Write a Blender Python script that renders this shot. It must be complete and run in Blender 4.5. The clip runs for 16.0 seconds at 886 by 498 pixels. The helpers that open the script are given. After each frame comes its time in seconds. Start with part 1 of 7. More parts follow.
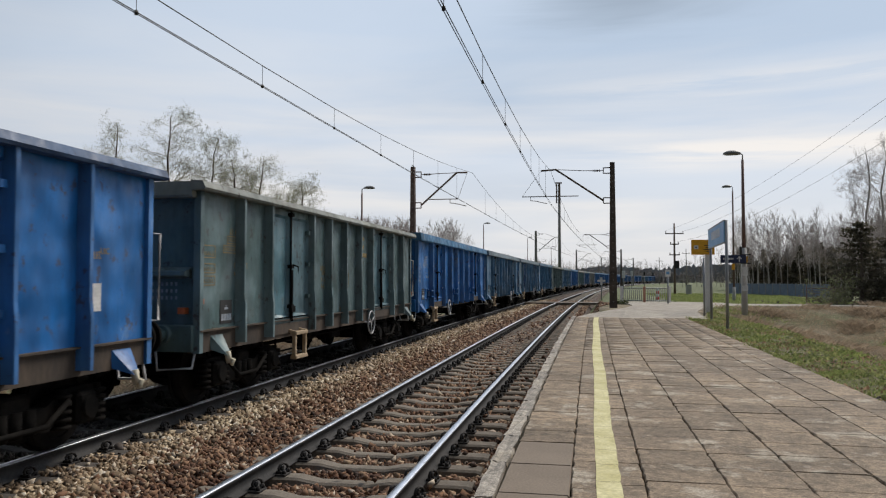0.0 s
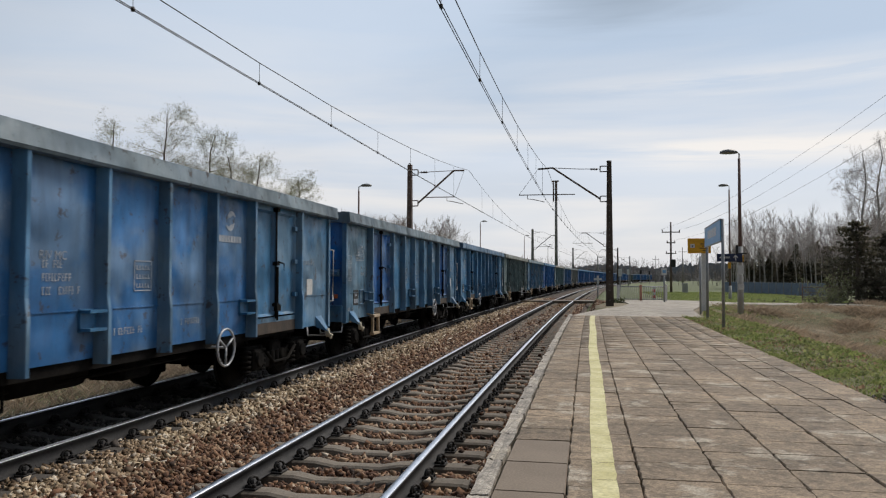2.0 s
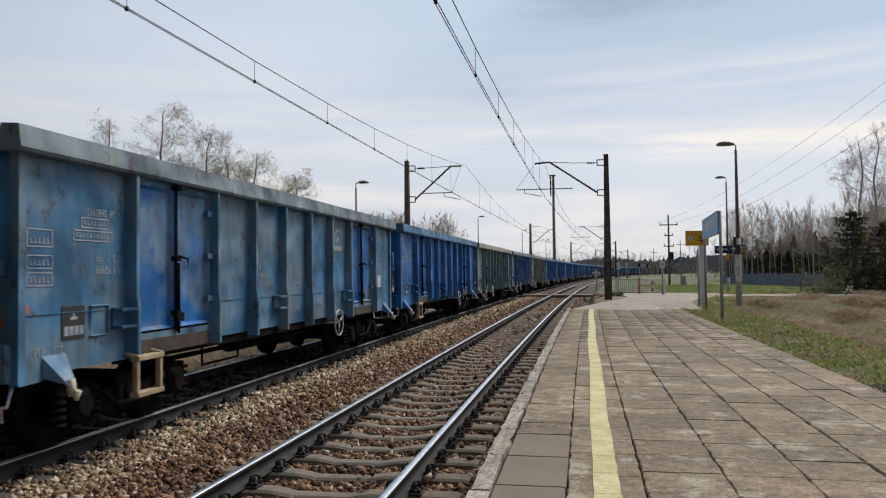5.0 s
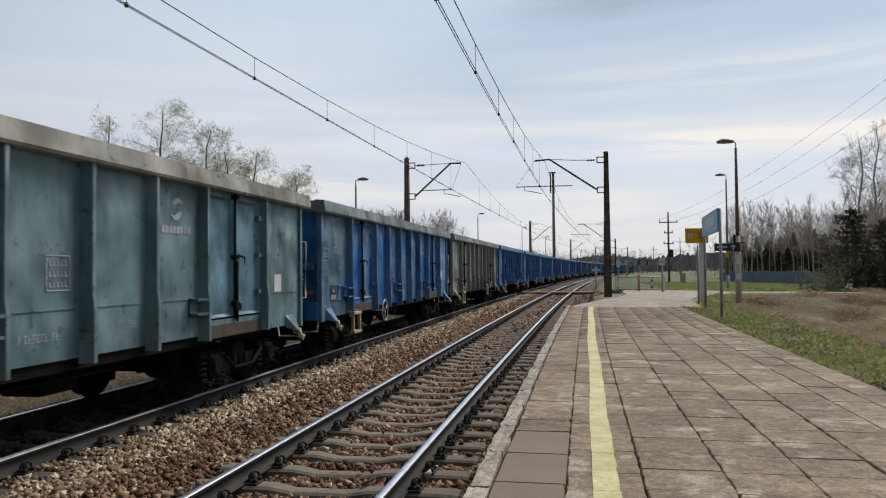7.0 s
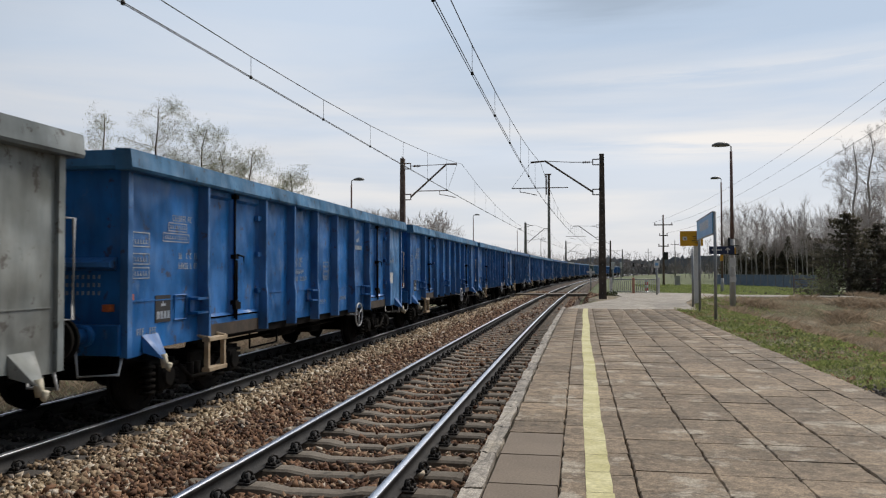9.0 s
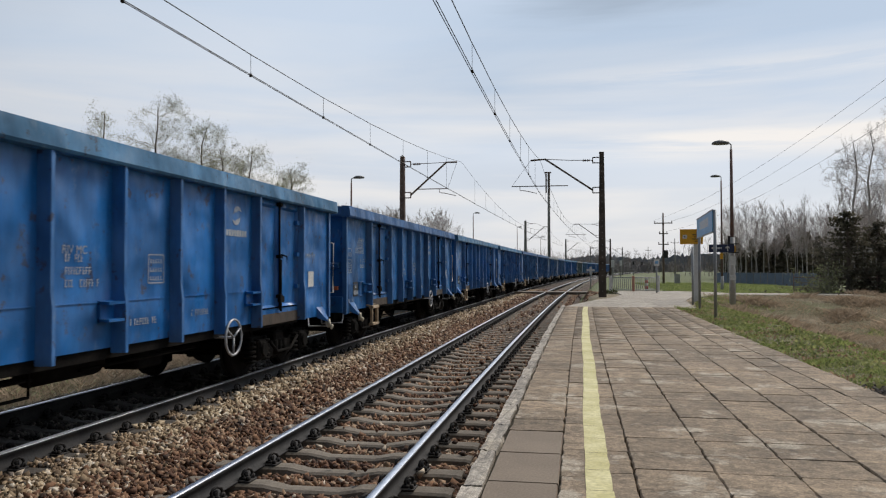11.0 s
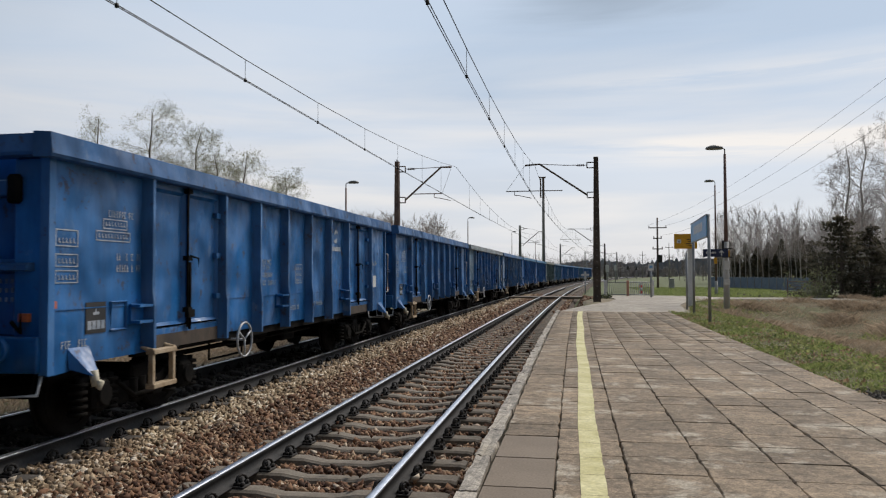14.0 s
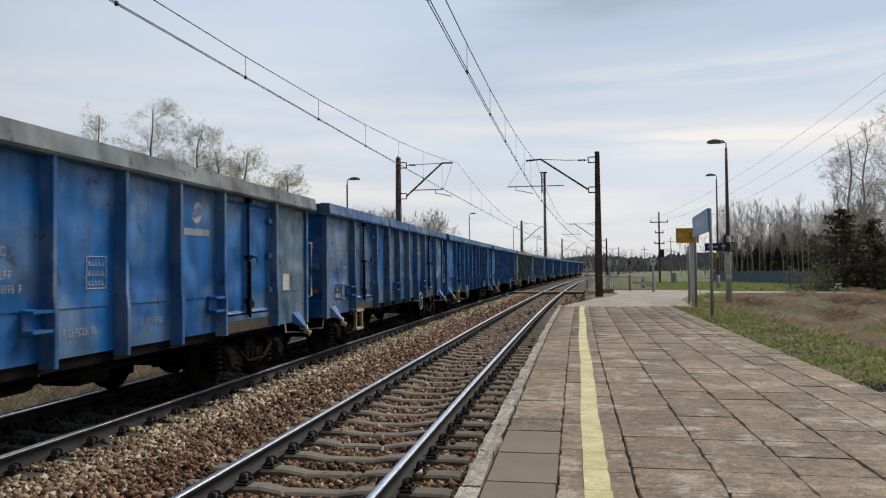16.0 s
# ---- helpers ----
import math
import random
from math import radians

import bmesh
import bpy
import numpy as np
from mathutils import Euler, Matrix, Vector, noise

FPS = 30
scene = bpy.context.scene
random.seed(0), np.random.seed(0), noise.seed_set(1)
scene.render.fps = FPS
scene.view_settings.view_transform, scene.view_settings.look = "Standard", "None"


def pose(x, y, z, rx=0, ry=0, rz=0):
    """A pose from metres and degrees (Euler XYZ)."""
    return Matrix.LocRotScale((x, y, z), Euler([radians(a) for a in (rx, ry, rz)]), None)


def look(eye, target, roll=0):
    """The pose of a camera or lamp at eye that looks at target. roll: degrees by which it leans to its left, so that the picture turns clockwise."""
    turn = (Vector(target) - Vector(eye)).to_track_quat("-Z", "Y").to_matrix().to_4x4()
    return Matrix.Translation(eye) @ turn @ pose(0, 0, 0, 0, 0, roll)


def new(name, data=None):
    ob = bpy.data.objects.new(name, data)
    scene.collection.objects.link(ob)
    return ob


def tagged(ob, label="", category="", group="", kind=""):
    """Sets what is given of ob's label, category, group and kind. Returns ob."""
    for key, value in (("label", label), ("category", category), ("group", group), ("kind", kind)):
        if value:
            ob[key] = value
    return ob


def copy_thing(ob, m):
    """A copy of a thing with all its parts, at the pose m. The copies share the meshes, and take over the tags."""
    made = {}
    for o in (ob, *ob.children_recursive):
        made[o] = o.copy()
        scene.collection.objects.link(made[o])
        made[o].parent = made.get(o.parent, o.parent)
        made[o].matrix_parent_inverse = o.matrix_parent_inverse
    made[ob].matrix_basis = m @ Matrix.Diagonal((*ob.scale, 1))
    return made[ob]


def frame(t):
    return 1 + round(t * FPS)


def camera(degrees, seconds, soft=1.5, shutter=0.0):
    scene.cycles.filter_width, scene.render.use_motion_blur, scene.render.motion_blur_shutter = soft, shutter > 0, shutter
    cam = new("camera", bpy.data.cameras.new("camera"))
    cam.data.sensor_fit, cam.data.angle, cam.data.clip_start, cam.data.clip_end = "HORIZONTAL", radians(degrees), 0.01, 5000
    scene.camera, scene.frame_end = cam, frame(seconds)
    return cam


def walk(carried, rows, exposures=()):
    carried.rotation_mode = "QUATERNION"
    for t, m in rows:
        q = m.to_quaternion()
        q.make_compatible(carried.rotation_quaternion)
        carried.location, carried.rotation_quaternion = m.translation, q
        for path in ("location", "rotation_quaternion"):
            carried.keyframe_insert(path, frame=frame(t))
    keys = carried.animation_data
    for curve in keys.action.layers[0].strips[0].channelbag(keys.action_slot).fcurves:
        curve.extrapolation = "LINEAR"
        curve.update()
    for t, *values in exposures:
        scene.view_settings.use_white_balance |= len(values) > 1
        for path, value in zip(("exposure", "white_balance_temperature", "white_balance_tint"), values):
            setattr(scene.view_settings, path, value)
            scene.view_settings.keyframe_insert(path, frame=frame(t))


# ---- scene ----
cam = camera(60.03, 16.0, soft=1.2, shutter=0.05)
EYE = (0.0, 0.0, 1.745)


def aim(turn, tilt, lean):
    """Camera pose: turned left of the track's direction, tilted up, rolled."""
    return (Matrix.Translation(EYE) @ Matrix.Rotation(radians(turn), 4, "Z")
            @ Matrix.Rotation(radians(90 + tilt), 4, "X") @ Matrix.Rotation(radians(lean), 4, "Z"))


HEADINGS = [
    (0, 10.804, 2.248, 0.020),
    (0.5, 10.801, 2.218, 0.090),
    (1, 10.752, 2.169, 0.021),
    (1.5, 10.704, 2.098, 0.047),
    (2, 10.560, 2.094, 0.168),
    (2.5, 10.518, 2.126, -0.069),
    (3, 10.520, 2.140, -0.408),
    (3.5, 10.477, 2.127, -0.608),
    (4, 10.466, 1.912, -0.611),
    (6.5, 10.356, 1.674, -0.672),
    (7, 10.398, 1.564, -0.539),
    (7.5, 10.228, 1.624, -0.311),
    (8, 10.102, 1.762, -0.269),
    (8.5, 10.042, 1.745, -0.207),
    (9, 10.041, 1.623, -0.093),
    (11.5, 10.034, 1.481, -0.078),
    (12, 9.981, 1.649, -0.224),
    (12.5, 9.913, 1.721, -0.395),
    (13, 9.958, 1.683, -0.358),
    (13.5, 9.632, 1.786, 0.014),
    (14, 9.637, 1.845, -0.146),
    (14.5, 9.708, 1.773, -0.357),
    (15, 9.763, 1.669, -0.533),
    (15.5, 9.782, 1.618, -0.566),
    (16, 9.763, 1.538, -0.539),
]
walk(cam, [(t, aim(a, b, c)) for t, a, b, c in HEADINGS])

# ---- world and light ----
SUN_TURN, SUN_UP = 36.0, 46.0
world = bpy.data.worlds.new("overcast_sky")
scene.world = world
world.use_nodes = True
wn, wl = world.node_tree.nodes, world.node_tree.links
wn.clear()


def wnode(kind, **sets):
    n = wn.new(kind)
    for k, v in sets.items():
        n.inputs[k].default_value = v
    return n


w_out = wn.new("ShaderNodeOutputWorld")
w_bg = wnode("ShaderNodeBackground", Strength=1.0)
w_sky = wn.new("ShaderNodeTexSky")
w_sky.sky_type, w_sky.sun_disc = "NISHITA", False
w_sky.sun_elevation, w_sky.sun_rotation = radians(SUN_UP), radians(SUN_TURN)
w_dim = wn.new("ShaderNodeVectorMath")
w_dim.operation = "SCALE"
w_dim.inputs["Scale"].default_value = 0.10
wl.new(w_sky.outputs["Color"], w_dim.inputs[0])
w_tc = wn.new("ShaderNodeTexCoord")
w_sep = wn.new("ShaderNodeSeparateXYZ")
wl.new(w_tc.outputs["Generated"], w_sep.inputs[0])
w_up = wn.new("ShaderNodeMath")
w_up.operation = "ADD"
w_up.inputs[1].default_value = 0.12
w_abs = wn.new("ShaderNodeMath")
w_abs.operation = "ABSOLUTE"
wl.new(w_sep.outputs["Z"], w_abs.inputs[0])
wl.new(w_abs.outputs[0], w_up.inputs[0])
w_div = wn.new("ShaderNodeVectorMath")
w_div.operation = "DIVIDE"
w_cmb = wn.new("ShaderNodeCombineXYZ")
for k in "XYZ":
    wl.new(w_up.outputs[0], w_cmb.inputs[k])
wl.new(w_tc.outputs["Generated"], w_div.inputs[0])
wl.new(w_cmb.outputs[0], w_div.inputs[1])
w_map = wn.new("ShaderNodeMapping")
w_map.inputs["Scale"].default_value = (0.55, 0.8, 0.0)
w_map.inputs["Rotation"].default_value = (0, 0, radians(25))
w_map.inputs["Location"].default_value = (3.1, 1.7, 0)
wl.new(w_div.outputs[0], w_map.inputs["Vector"])
w_n1 = wnode("ShaderNodeTexNoise", Scale=1.0, Detail=5.0, Roughness=0.45, Distortion=0.5)
wl.new(w_map.outputs[0], w_n1.inputs["Vector"])
w_r1 = wn.new("ShaderNodeValToRGB")
w_r1.color_ramp.elements[0].position, w_r1.color_ramp.elements[0].color = 0.30, (0.50, 0.60, 0.735, 1)
w_r1.color_ramp.elements[1].position, w_r1.color_ramp.elements[1].color = 0.60, (0.645, 0.735, 0.86, 1)
wl.new(w_n1.outputs["Fac"], w_r1.inputs["Fac"])
w_r2 = wn.new("ShaderNodeValToRGB")  # pale, slightly warm layer low over the horizon
w_r2.color_ramp.elements[0].position, w_r2.color_ramp.elements[0].color = 0.02, (0.75, 0.75, 0.75, 1)
w_r2.color_ramp.elements[1].position, w_r2.color_ramp.elements[1].color = 0.26, (0, 0, 0, 1)
wl.new(w_abs.outputs[0], w_r2.inputs["Fac"])
w_m1 = wn.new("ShaderNodeMixRGB")
w_m1.inputs["Color2"].default_value = (0.76, 0.745, 0.765, 1)
wl.new(w_r2.outputs["Color"], w_m1.inputs["Fac"])
wl.new(w_r1.outputs["Color"], w_m1.inputs["Color1"])
w_m2 = wn.new("ShaderNodeMixRGB")
w_m2.inputs["Fac"].default_value = 0.12
wl.new(w_m1.outputs["Color"], w_m2.inputs["Color1"])
wl.new(w_dim.outputs[0], w_m2.inputs["Color2"])
# thin bright streaks in the lower sky
w_map2 = wn.new("ShaderNodeMapping")
w_map2.inputs["Scale"].default_value = (0.9, 0.9, 8.5)
w_map2.inputs["Location"].default_value = (0.4, 0.2, 0.9)
wl.new(w_tc.outputs["Generated"], w_map2.inputs["Vector"])
w_n2 = wnode("ShaderNodeTexNoise", Scale=1.6, Detail=5.0, Roughness=0.55, Distortion=0.3)
wl.new(w_map2.outputs[0], w_n2.inputs["Vector"])
w_r3 = wn.new("ShaderNodeValToRGB")
w_r3.color_ramp.elements[0].position, w_r3.color_ramp.elements[0].color = 0.47, (0, 0, 0, 1)
w_r3.color_ramp.elements[1].position, w_r3.color_ramp.elements[1].color = 0.66, (0.85, 0.85, 0.85, 1)
wl.new(w_n2.outputs["Fac"], w_r3.inputs["Fac"])
w_r4 = wn.new("ShaderNodeValToRGB")
w_r4.color_ramp.elements[0].position, w_r4.color_ramp.elements[0].color = 0.06, (1, 1, 1, 1)
w_r4.color_ramp.elements[1].position, w_r4.color_ramp.elements[1].color = 0.34, (0, 0, 0, 1)
wl.new(w_abs.outputs[0], w_r4.inputs["Fac"])
w_mul = wn.new("ShaderNodeMixRGB")
w_mul.blend_type = "MULTIPLY"
w_mul.inputs["Fac"].default_value = 1.0
wl.new(w_r3.outputs["Color"], w_mul.inputs["Color1"])
wl.new(w_r4.outputs["Color"], w_mul.inputs["Color2"])
w_m3 = wn.new("ShaderNodeMixRGB")
w_m3.inputs["Color2"].default_value = (0.90, 0.86, 0.82, 1)
wl.new(w_mul.outputs["Color"], w_m3.inputs["Fac"])
wl.new(w_m2.outputs["Color"], w_m3.inputs["Color1"])
# a long bright bank of cloud low over the platform side
w_r5 = wn.new("ShaderNodeValToRGB")
for p, v in ((0.125, 0.0), (0.152, 1.0), (0.164, 0.9), (0.172, 0.0), (0.212, 0.0), (0.236, 0.55), (0.254, 0.0)):
    el = w_r5.color_ramp.elements.new(p) if p != 0.125 else w_r5.color_ramp.elements[0]
    el.position, el.color = p, (v, v, v, 1)
w_r5.color_ramp.elements[-1].color = (0, 0, 0, 1)
wl.new(w_abs.outputs[0], w_r5.inputs["Fac"])
w_n3 = wnode("ShaderNodeTexNoise", Scale=2.4, Detail=6.0, Roughness=0.6, Distortion=0.6)
w_map3 = wn.new("ShaderNodeMapping")
w_map3.inputs["Scale"].default_value = (1.0, 1.0, 11.0)
w_map3.inputs["Location"].default_value = (0.1, 0.5, 0.33)
wl.new(w_tc.outputs["Generated"], w_map3.inputs["Vector"])
wl.new(w_map3.outputs[0], w_n3.inputs["Vector"])
w_r6 = wn.new("ShaderNodeValToRGB")
w_r6.color_ramp.elements[0].position, w_r6.color_ramp.elements[1].position = 0.40, 0.54
wl.new(w_n3.outputs["Fac"], w_r6.inputs["Fac"])
w_side = wn.new("ShaderNodeMapRange")
for k, v in zip(("From Min", "From Max", "To Min", "To Max"), (-0.10, 0.12, 0.0, 0.9)):
    w_side.inputs[k].default_value = v
wl.new(w_sep.outputs["X"], w_side.inputs["Value"])
w_mulb = wn.new("ShaderNodeMixRGB")
w_mulb.blend_type = "MULTIPLY"
w_mulb.inputs["Fac"].default_value = 1.0
wl.new(w_r5.outputs["Color"], w_mulb.inputs["Color1"])
wl.new(w_r6.outputs["Color"], w_mulb.inputs["Color2"])
w_mulc = wn.new("ShaderNodeMath")
w_mulc.operation = "MULTIPLY"
wl.new(w_mulb.outputs["Color"], w_mulc.inputs[0])
wl.new(w_side.outputs[0], w_mulc.inputs[1])
w_m4 = wn.new("ShaderNodeMixRGB")
w_m4.inputs["Color2"].default_value = (0.93, 0.885, 0.84, 1)
wl.new(w_mulc.outputs[0], w_m4.inputs["Fac"])
wl.new(w_m3.outputs["Color"], w_m4.inputs["Color1"])
# one heavier grey cloud high up along the line
w_off = wn.new("ShaderNodeVectorMath")
w_off.operation = "SUBTRACT"
w_off.inputs[1].default_value = (0.055, 0.94, 0.337)
wl.new(w_tc.outputs["Generated"], w_off.inputs[0])
w_squash = wn.new("ShaderNodeVectorMath")
w_squash.operation = "MULTIPLY"
w_squash.inputs[1].default_value = (6.5, 1.5, 22.0)
wl.new(w_off.outputs[0], w_squash.inputs[0])
w_far = wn.new("ShaderNodeVectorMath")
w_far.operation = "LENGTH"
wl.new(w_squash.outputs[0], w_far.inputs[0])
w_edge = wn.new("ShaderNodeMath")
w_edge.operation = "MULTIPLY_ADD"
w_edge.inputs[1].default_value = 1.6
wl.new(w_n3.outputs["Fac"], w_edge.inputs[0])
wl.new(w_far.outputs["Value"], w_edge.inputs[2])
w_cl = wn.new("ShaderNodeMapRange")
w_cl.interpolation_type = "SMOOTHSTEP"
for k, v in zip(("From Min", "From Max", "To Min", "To Max"), (0.9, 2.1, 0.9, 0.0)):
    w_cl.inputs[k].default_value = v
wl.new(w_edge.outputs[0], w_cl.inputs["Value"])
w_m5 = wn.new("ShaderNodeMixRGB")
w_m5.inputs["Color2"].default_value = (0.355, 0.43, 0.53, 1)
wl.new(w_cl.outputs[0], w_m5.inputs["Fac"])
wl.new(w_m4.outputs["Color"], w_m5.inputs["Color1"])
# the cloud is brightest towards the hidden sun and heavier on the far side of the sky
w_dot = wn.new("ShaderNodeVectorMath")
w_dot.operation = "DOT_PRODUCT"
w_dot.inputs[1].default_value = (math.sin(radians(SUN_TURN - 19)), math.cos(radians(SUN_TURN - 19)), 0.25)
wl.new(w_tc.outputs["Generated"], w_dot.inputs[0])
w_rng = wn.new("ShaderNodeMapRange")
w_rng.interpolation_type = "SMOOTHSTEP"
for k, v in zip(("From Min", "From Max", "To Min", "To Max"), (-0.7, 1.0, 0.18, 1.02)):
    w_rng.inputs[k].default_value = v
wl.new(w_dot.outputs["Value"], w_rng.inputs["Value"])
w_scale = wn.new("ShaderNodeVectorMath")
w_scale.operation = "SCALE"
wl.new(w_m5.outputs["Color"], w_scale.inputs[0])
wl.new(w_rng.outputs[0], w_scale.inputs["Scale"])
wl.new(w_scale.outputs[0], w_bg.inputs["Color"])
wl.new(w_bg.outputs[0], w_out.inputs["Surface"])

sun = new("sun", bpy.data.lights.new("sun", "SUN"))
sun.data.energy, sun.data.angle, sun.data.color = 2.9, radians(22), (1.0, 0.915, 0.82)
sun_way = Vector((math.sin(radians(SUN_TURN)) * math.cos(radians(SUN_UP)),
                  math.cos(radians(SUN_TURN)) * math.cos(radians(SUN_UP)), math.sin(radians(SUN_UP))))
sun.matrix_world = look(sun_way * 100, (0, 0, 0))
scene.view_settings.exposure = 0.0

# ---- materials ----
def mat(name):
    m = bpy.data.materials.new(name)
    m.use_nodes = True
    t = m.node_tree
    return m, t.nodes, t.links, t.nodes["Principled BSDF"]


def noise_node(n, l, scale, detail=4.0, rough=0.55, stretch=None, coord="Object", shift=None):
    tc = n.new("ShaderNodeTexCoord")
    src = tc.outputs[coord]
    if stretch or shift:
        mp = n.new("ShaderNodeMapping")
        mp.inputs["Scale"].default_value = stretch or (1, 1, 1)
        l.new(src, mp.inputs["Vector"])
        if shift:
            l.new(shift, mp.inputs["Location"])
        src = mp.outputs[0]
    tx = n.new("ShaderNodeTexNoise")
    tx.inputs["Scale"].default_value, tx.inputs["Detail"].default_value = scale, detail
    tx.inputs["Roughness"].default_value = rough
    l.new(src, tx.inputs["Vector"])
    return tx.outputs["Fac"]


def ramp(n, l, fac, *stops):
    r = n.new("ShaderNodeValToRGB")
    e = r.color_ramp.elements
    while len(e) < len(stops):
        e.new(0.5)
    for el, (p, c) in zip(e, stops):
        el.position = p
        el.color = (*c, 1) if len(c) == 3 else c
    l.new(fac, r.inputs["Fac"])
    return r.outputs["Color"]


def blend(n, l, kind, fac, a, b):
    m = n.new("ShaderNodeMixRGB")
    m.blend_type = kind
    for sock, v in (("Fac", fac), ("Color1", a), ("Color2", b)):
        if isinstance(v, (int, float)):
            m.inputs[sock].default_value = v
        elif isinstance(v, tuple):
            m.inputs[sock].default_value = (*v, 1)
        else:
            l.new(v, m.inputs[sock])
    return m.outputs["Color"]


def bump(n, l, bsdf, fac, strength=0.3, dist=0.02):
    b = n.new("ShaderNodeBump")
    b.inputs["Strength"].default_value, b.inputs["Distance"].default_value = strength, dist
    l.new(fac, b.inputs["Height"])
    l.new(b.outputs[0], bsdf.inputs["Normal"])


def g(v):
    return (v, v, v)


def rough_mat(name, lo, hi, scale=3.0, fine=40.0, roughness=0.85, metal=0.0, bumpy=0.3, dist=0.01, island=0.0, stretch=None):
    """A weathered surface between two colours, with grain and relief."""
    m, n, l, b = mat(name)
    big = noise_node(n, l, scale, 5, 0.6, stretch)
    small = noise_node(n, l, fine, 3, 0.6, stretch)
    col = ramp(n, l, big, (0.32, lo), (0.68, hi))
    col = blend(n, l, "MULTIPLY", 0.55, col, ramp(n, l, small, (0.3, g(0.55)), (0.7, g(1.2))))
    if island:
        gi = n.new("ShaderNodeNewGeometry")
        col = blend(n, l, "MULTIPLY", 1.0, col, ramp(n, l, gi.outputs["Random Per Island"], (0, g(1 - island)), (1, g(1 + island))))
    l.new(col, b.inputs["Base Color"])
    b.inputs["Roughness"].default_value, b.inputs["Metallic"].default_value = roughness, metal
    if bumpy:
        bump(n, l, b, small, bumpy, dist)
    return m


def dull_dark_mat(name, lo, hi):
    """Very dark steel with hardly any gloss."""
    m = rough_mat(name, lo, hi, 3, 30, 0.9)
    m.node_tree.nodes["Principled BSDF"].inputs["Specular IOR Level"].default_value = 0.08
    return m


def paint_mat(name, dirt=0.8, roughness=0.5, pale=0.0):
    """Wagon paint: its colour comes from each object; faded patches, streaks, chips and soot on top."""
    m, n, l, b = mat(name)
    oi = n.new("ShaderNodeObjectInfo")
    sh = n.new("ShaderNodeCombineXYZ")
    mul = n.new("ShaderNodeMath")
    mul.operation = "MULTIPLY"
    mul.inputs[1].default_value = 60.0
    l.new(oi.outputs["Random"], mul.inputs[0])
    l.new(mul.outputs[0], sh.inputs["X"])
    l.new(mul.outputs[0], sh.inputs["Y"])
    fade = noise_node(n, l, 0.9, 5, 0.62, None, "Object", sh.outputs[0])
    streak = noise_node(n, l, 1.3, 5, 0.68, (3.0, 3.0, 0.6), "Object", sh.outputs[0])
    chips = noise_node(n, l, 5.5, 6, 0.72, (1.0, 1.0, 0.8), "Object", sh.outputs[0])
    dents = noise_node(n, l, 1.5, 1, 0.3, None, "Object", sh.outputs[0])
    col = blend(n, l, "MULTIPLY", 1.0, oi.outputs["Color"], ramp(n, l, fade, (0.3, g(0.62)), (0.72, g(1.32))))
    if pale:
        col = blend(n, l, "MIX", pale, col, (0.22, 0.30, 0.36))
    patch = ramp(n, l, noise_node(n, l, 0.75, 4, 0.6, (1.0, 0.8, 1.0), "Object", sh.outputs[0]), (0.46, g(0.0)), (0.54, g(1.0)))
    amount = n.new("ShaderNodeMath")
    amount.operation = "MULTIPLY"
    l.new(patch, amount.inputs[0])
    l.new(oi.outputs["Alpha"], amount.inputs[1])
    col = blend(n, l, "MIX", amount.outputs[0], col, (0.20, 0.255, 0.27))
    col = blend(n, l, "MULTIPLY", dirt, col, ramp(n, l, streak, (0.30, g(0.40)), (0.60, g(1.15))))
    col = blend(n, l, "MIX", ramp(n, l, chips, (0.59, g(0.0)), (0.635, g(0.7))), col, (0.050, 0.034, 0.026))
    col = blend(n, l, "MIX", ramp(n, l, noise_node(n, l, 3.1, 6, 0.7, (1, 1, 0.6), "Object", sh.outputs[0]), (0.61, g(0.0)), (0.69, g(0.22))), col, (0.32, 0.37, 0.41))
    l.new(col, b.inputs["Base Color"])
    l.new(ramp(n, l, chips, (0.35, g(roughness - 0.12)), (0.7, g(roughness + 0.25))), b.inputs["Roughness"])
    b.inputs["Specular IOR Level"].default_value = 0.45
    crease = noise_node(n, l, 2.6, 1, 0.4, (1.0, 1.0, 0.6), "Object", sh.outputs[0])
    relief = blend(n, l, "MIX", 0.30, dents, crease)
    bump(n, l, b, relief, 1.0, 0.26)
    return m


def stone_mat(name, stops):
    m, n, l, b = mat(name)
    gi = n.new("ShaderNodeNewGeometry")
    col = ramp(n, l, gi.outputs["Random Per Island"], *stops)
    big = noise_node(n, l, 1.1, 4, 0.6)
    col = blend(n, l, "MULTIPLY", 0.75, col, ramp(n, l, big, (0.33, (0.62, 0.5, 0.43)), (0.62, (1.12, 1.1, 1.05))))
    small = noise_node(n, l, 60.0, 3, 0.6)
    col = blend(n, l, "MULTIPLY", 0.5, col, ramp(n, l, small, (0.3, g(0.55)), (0.7, g(1.2))))
    l.new(col, b.inputs["Base Color"])
    b.inputs["Roughness"].default_value = 0.9
    return m


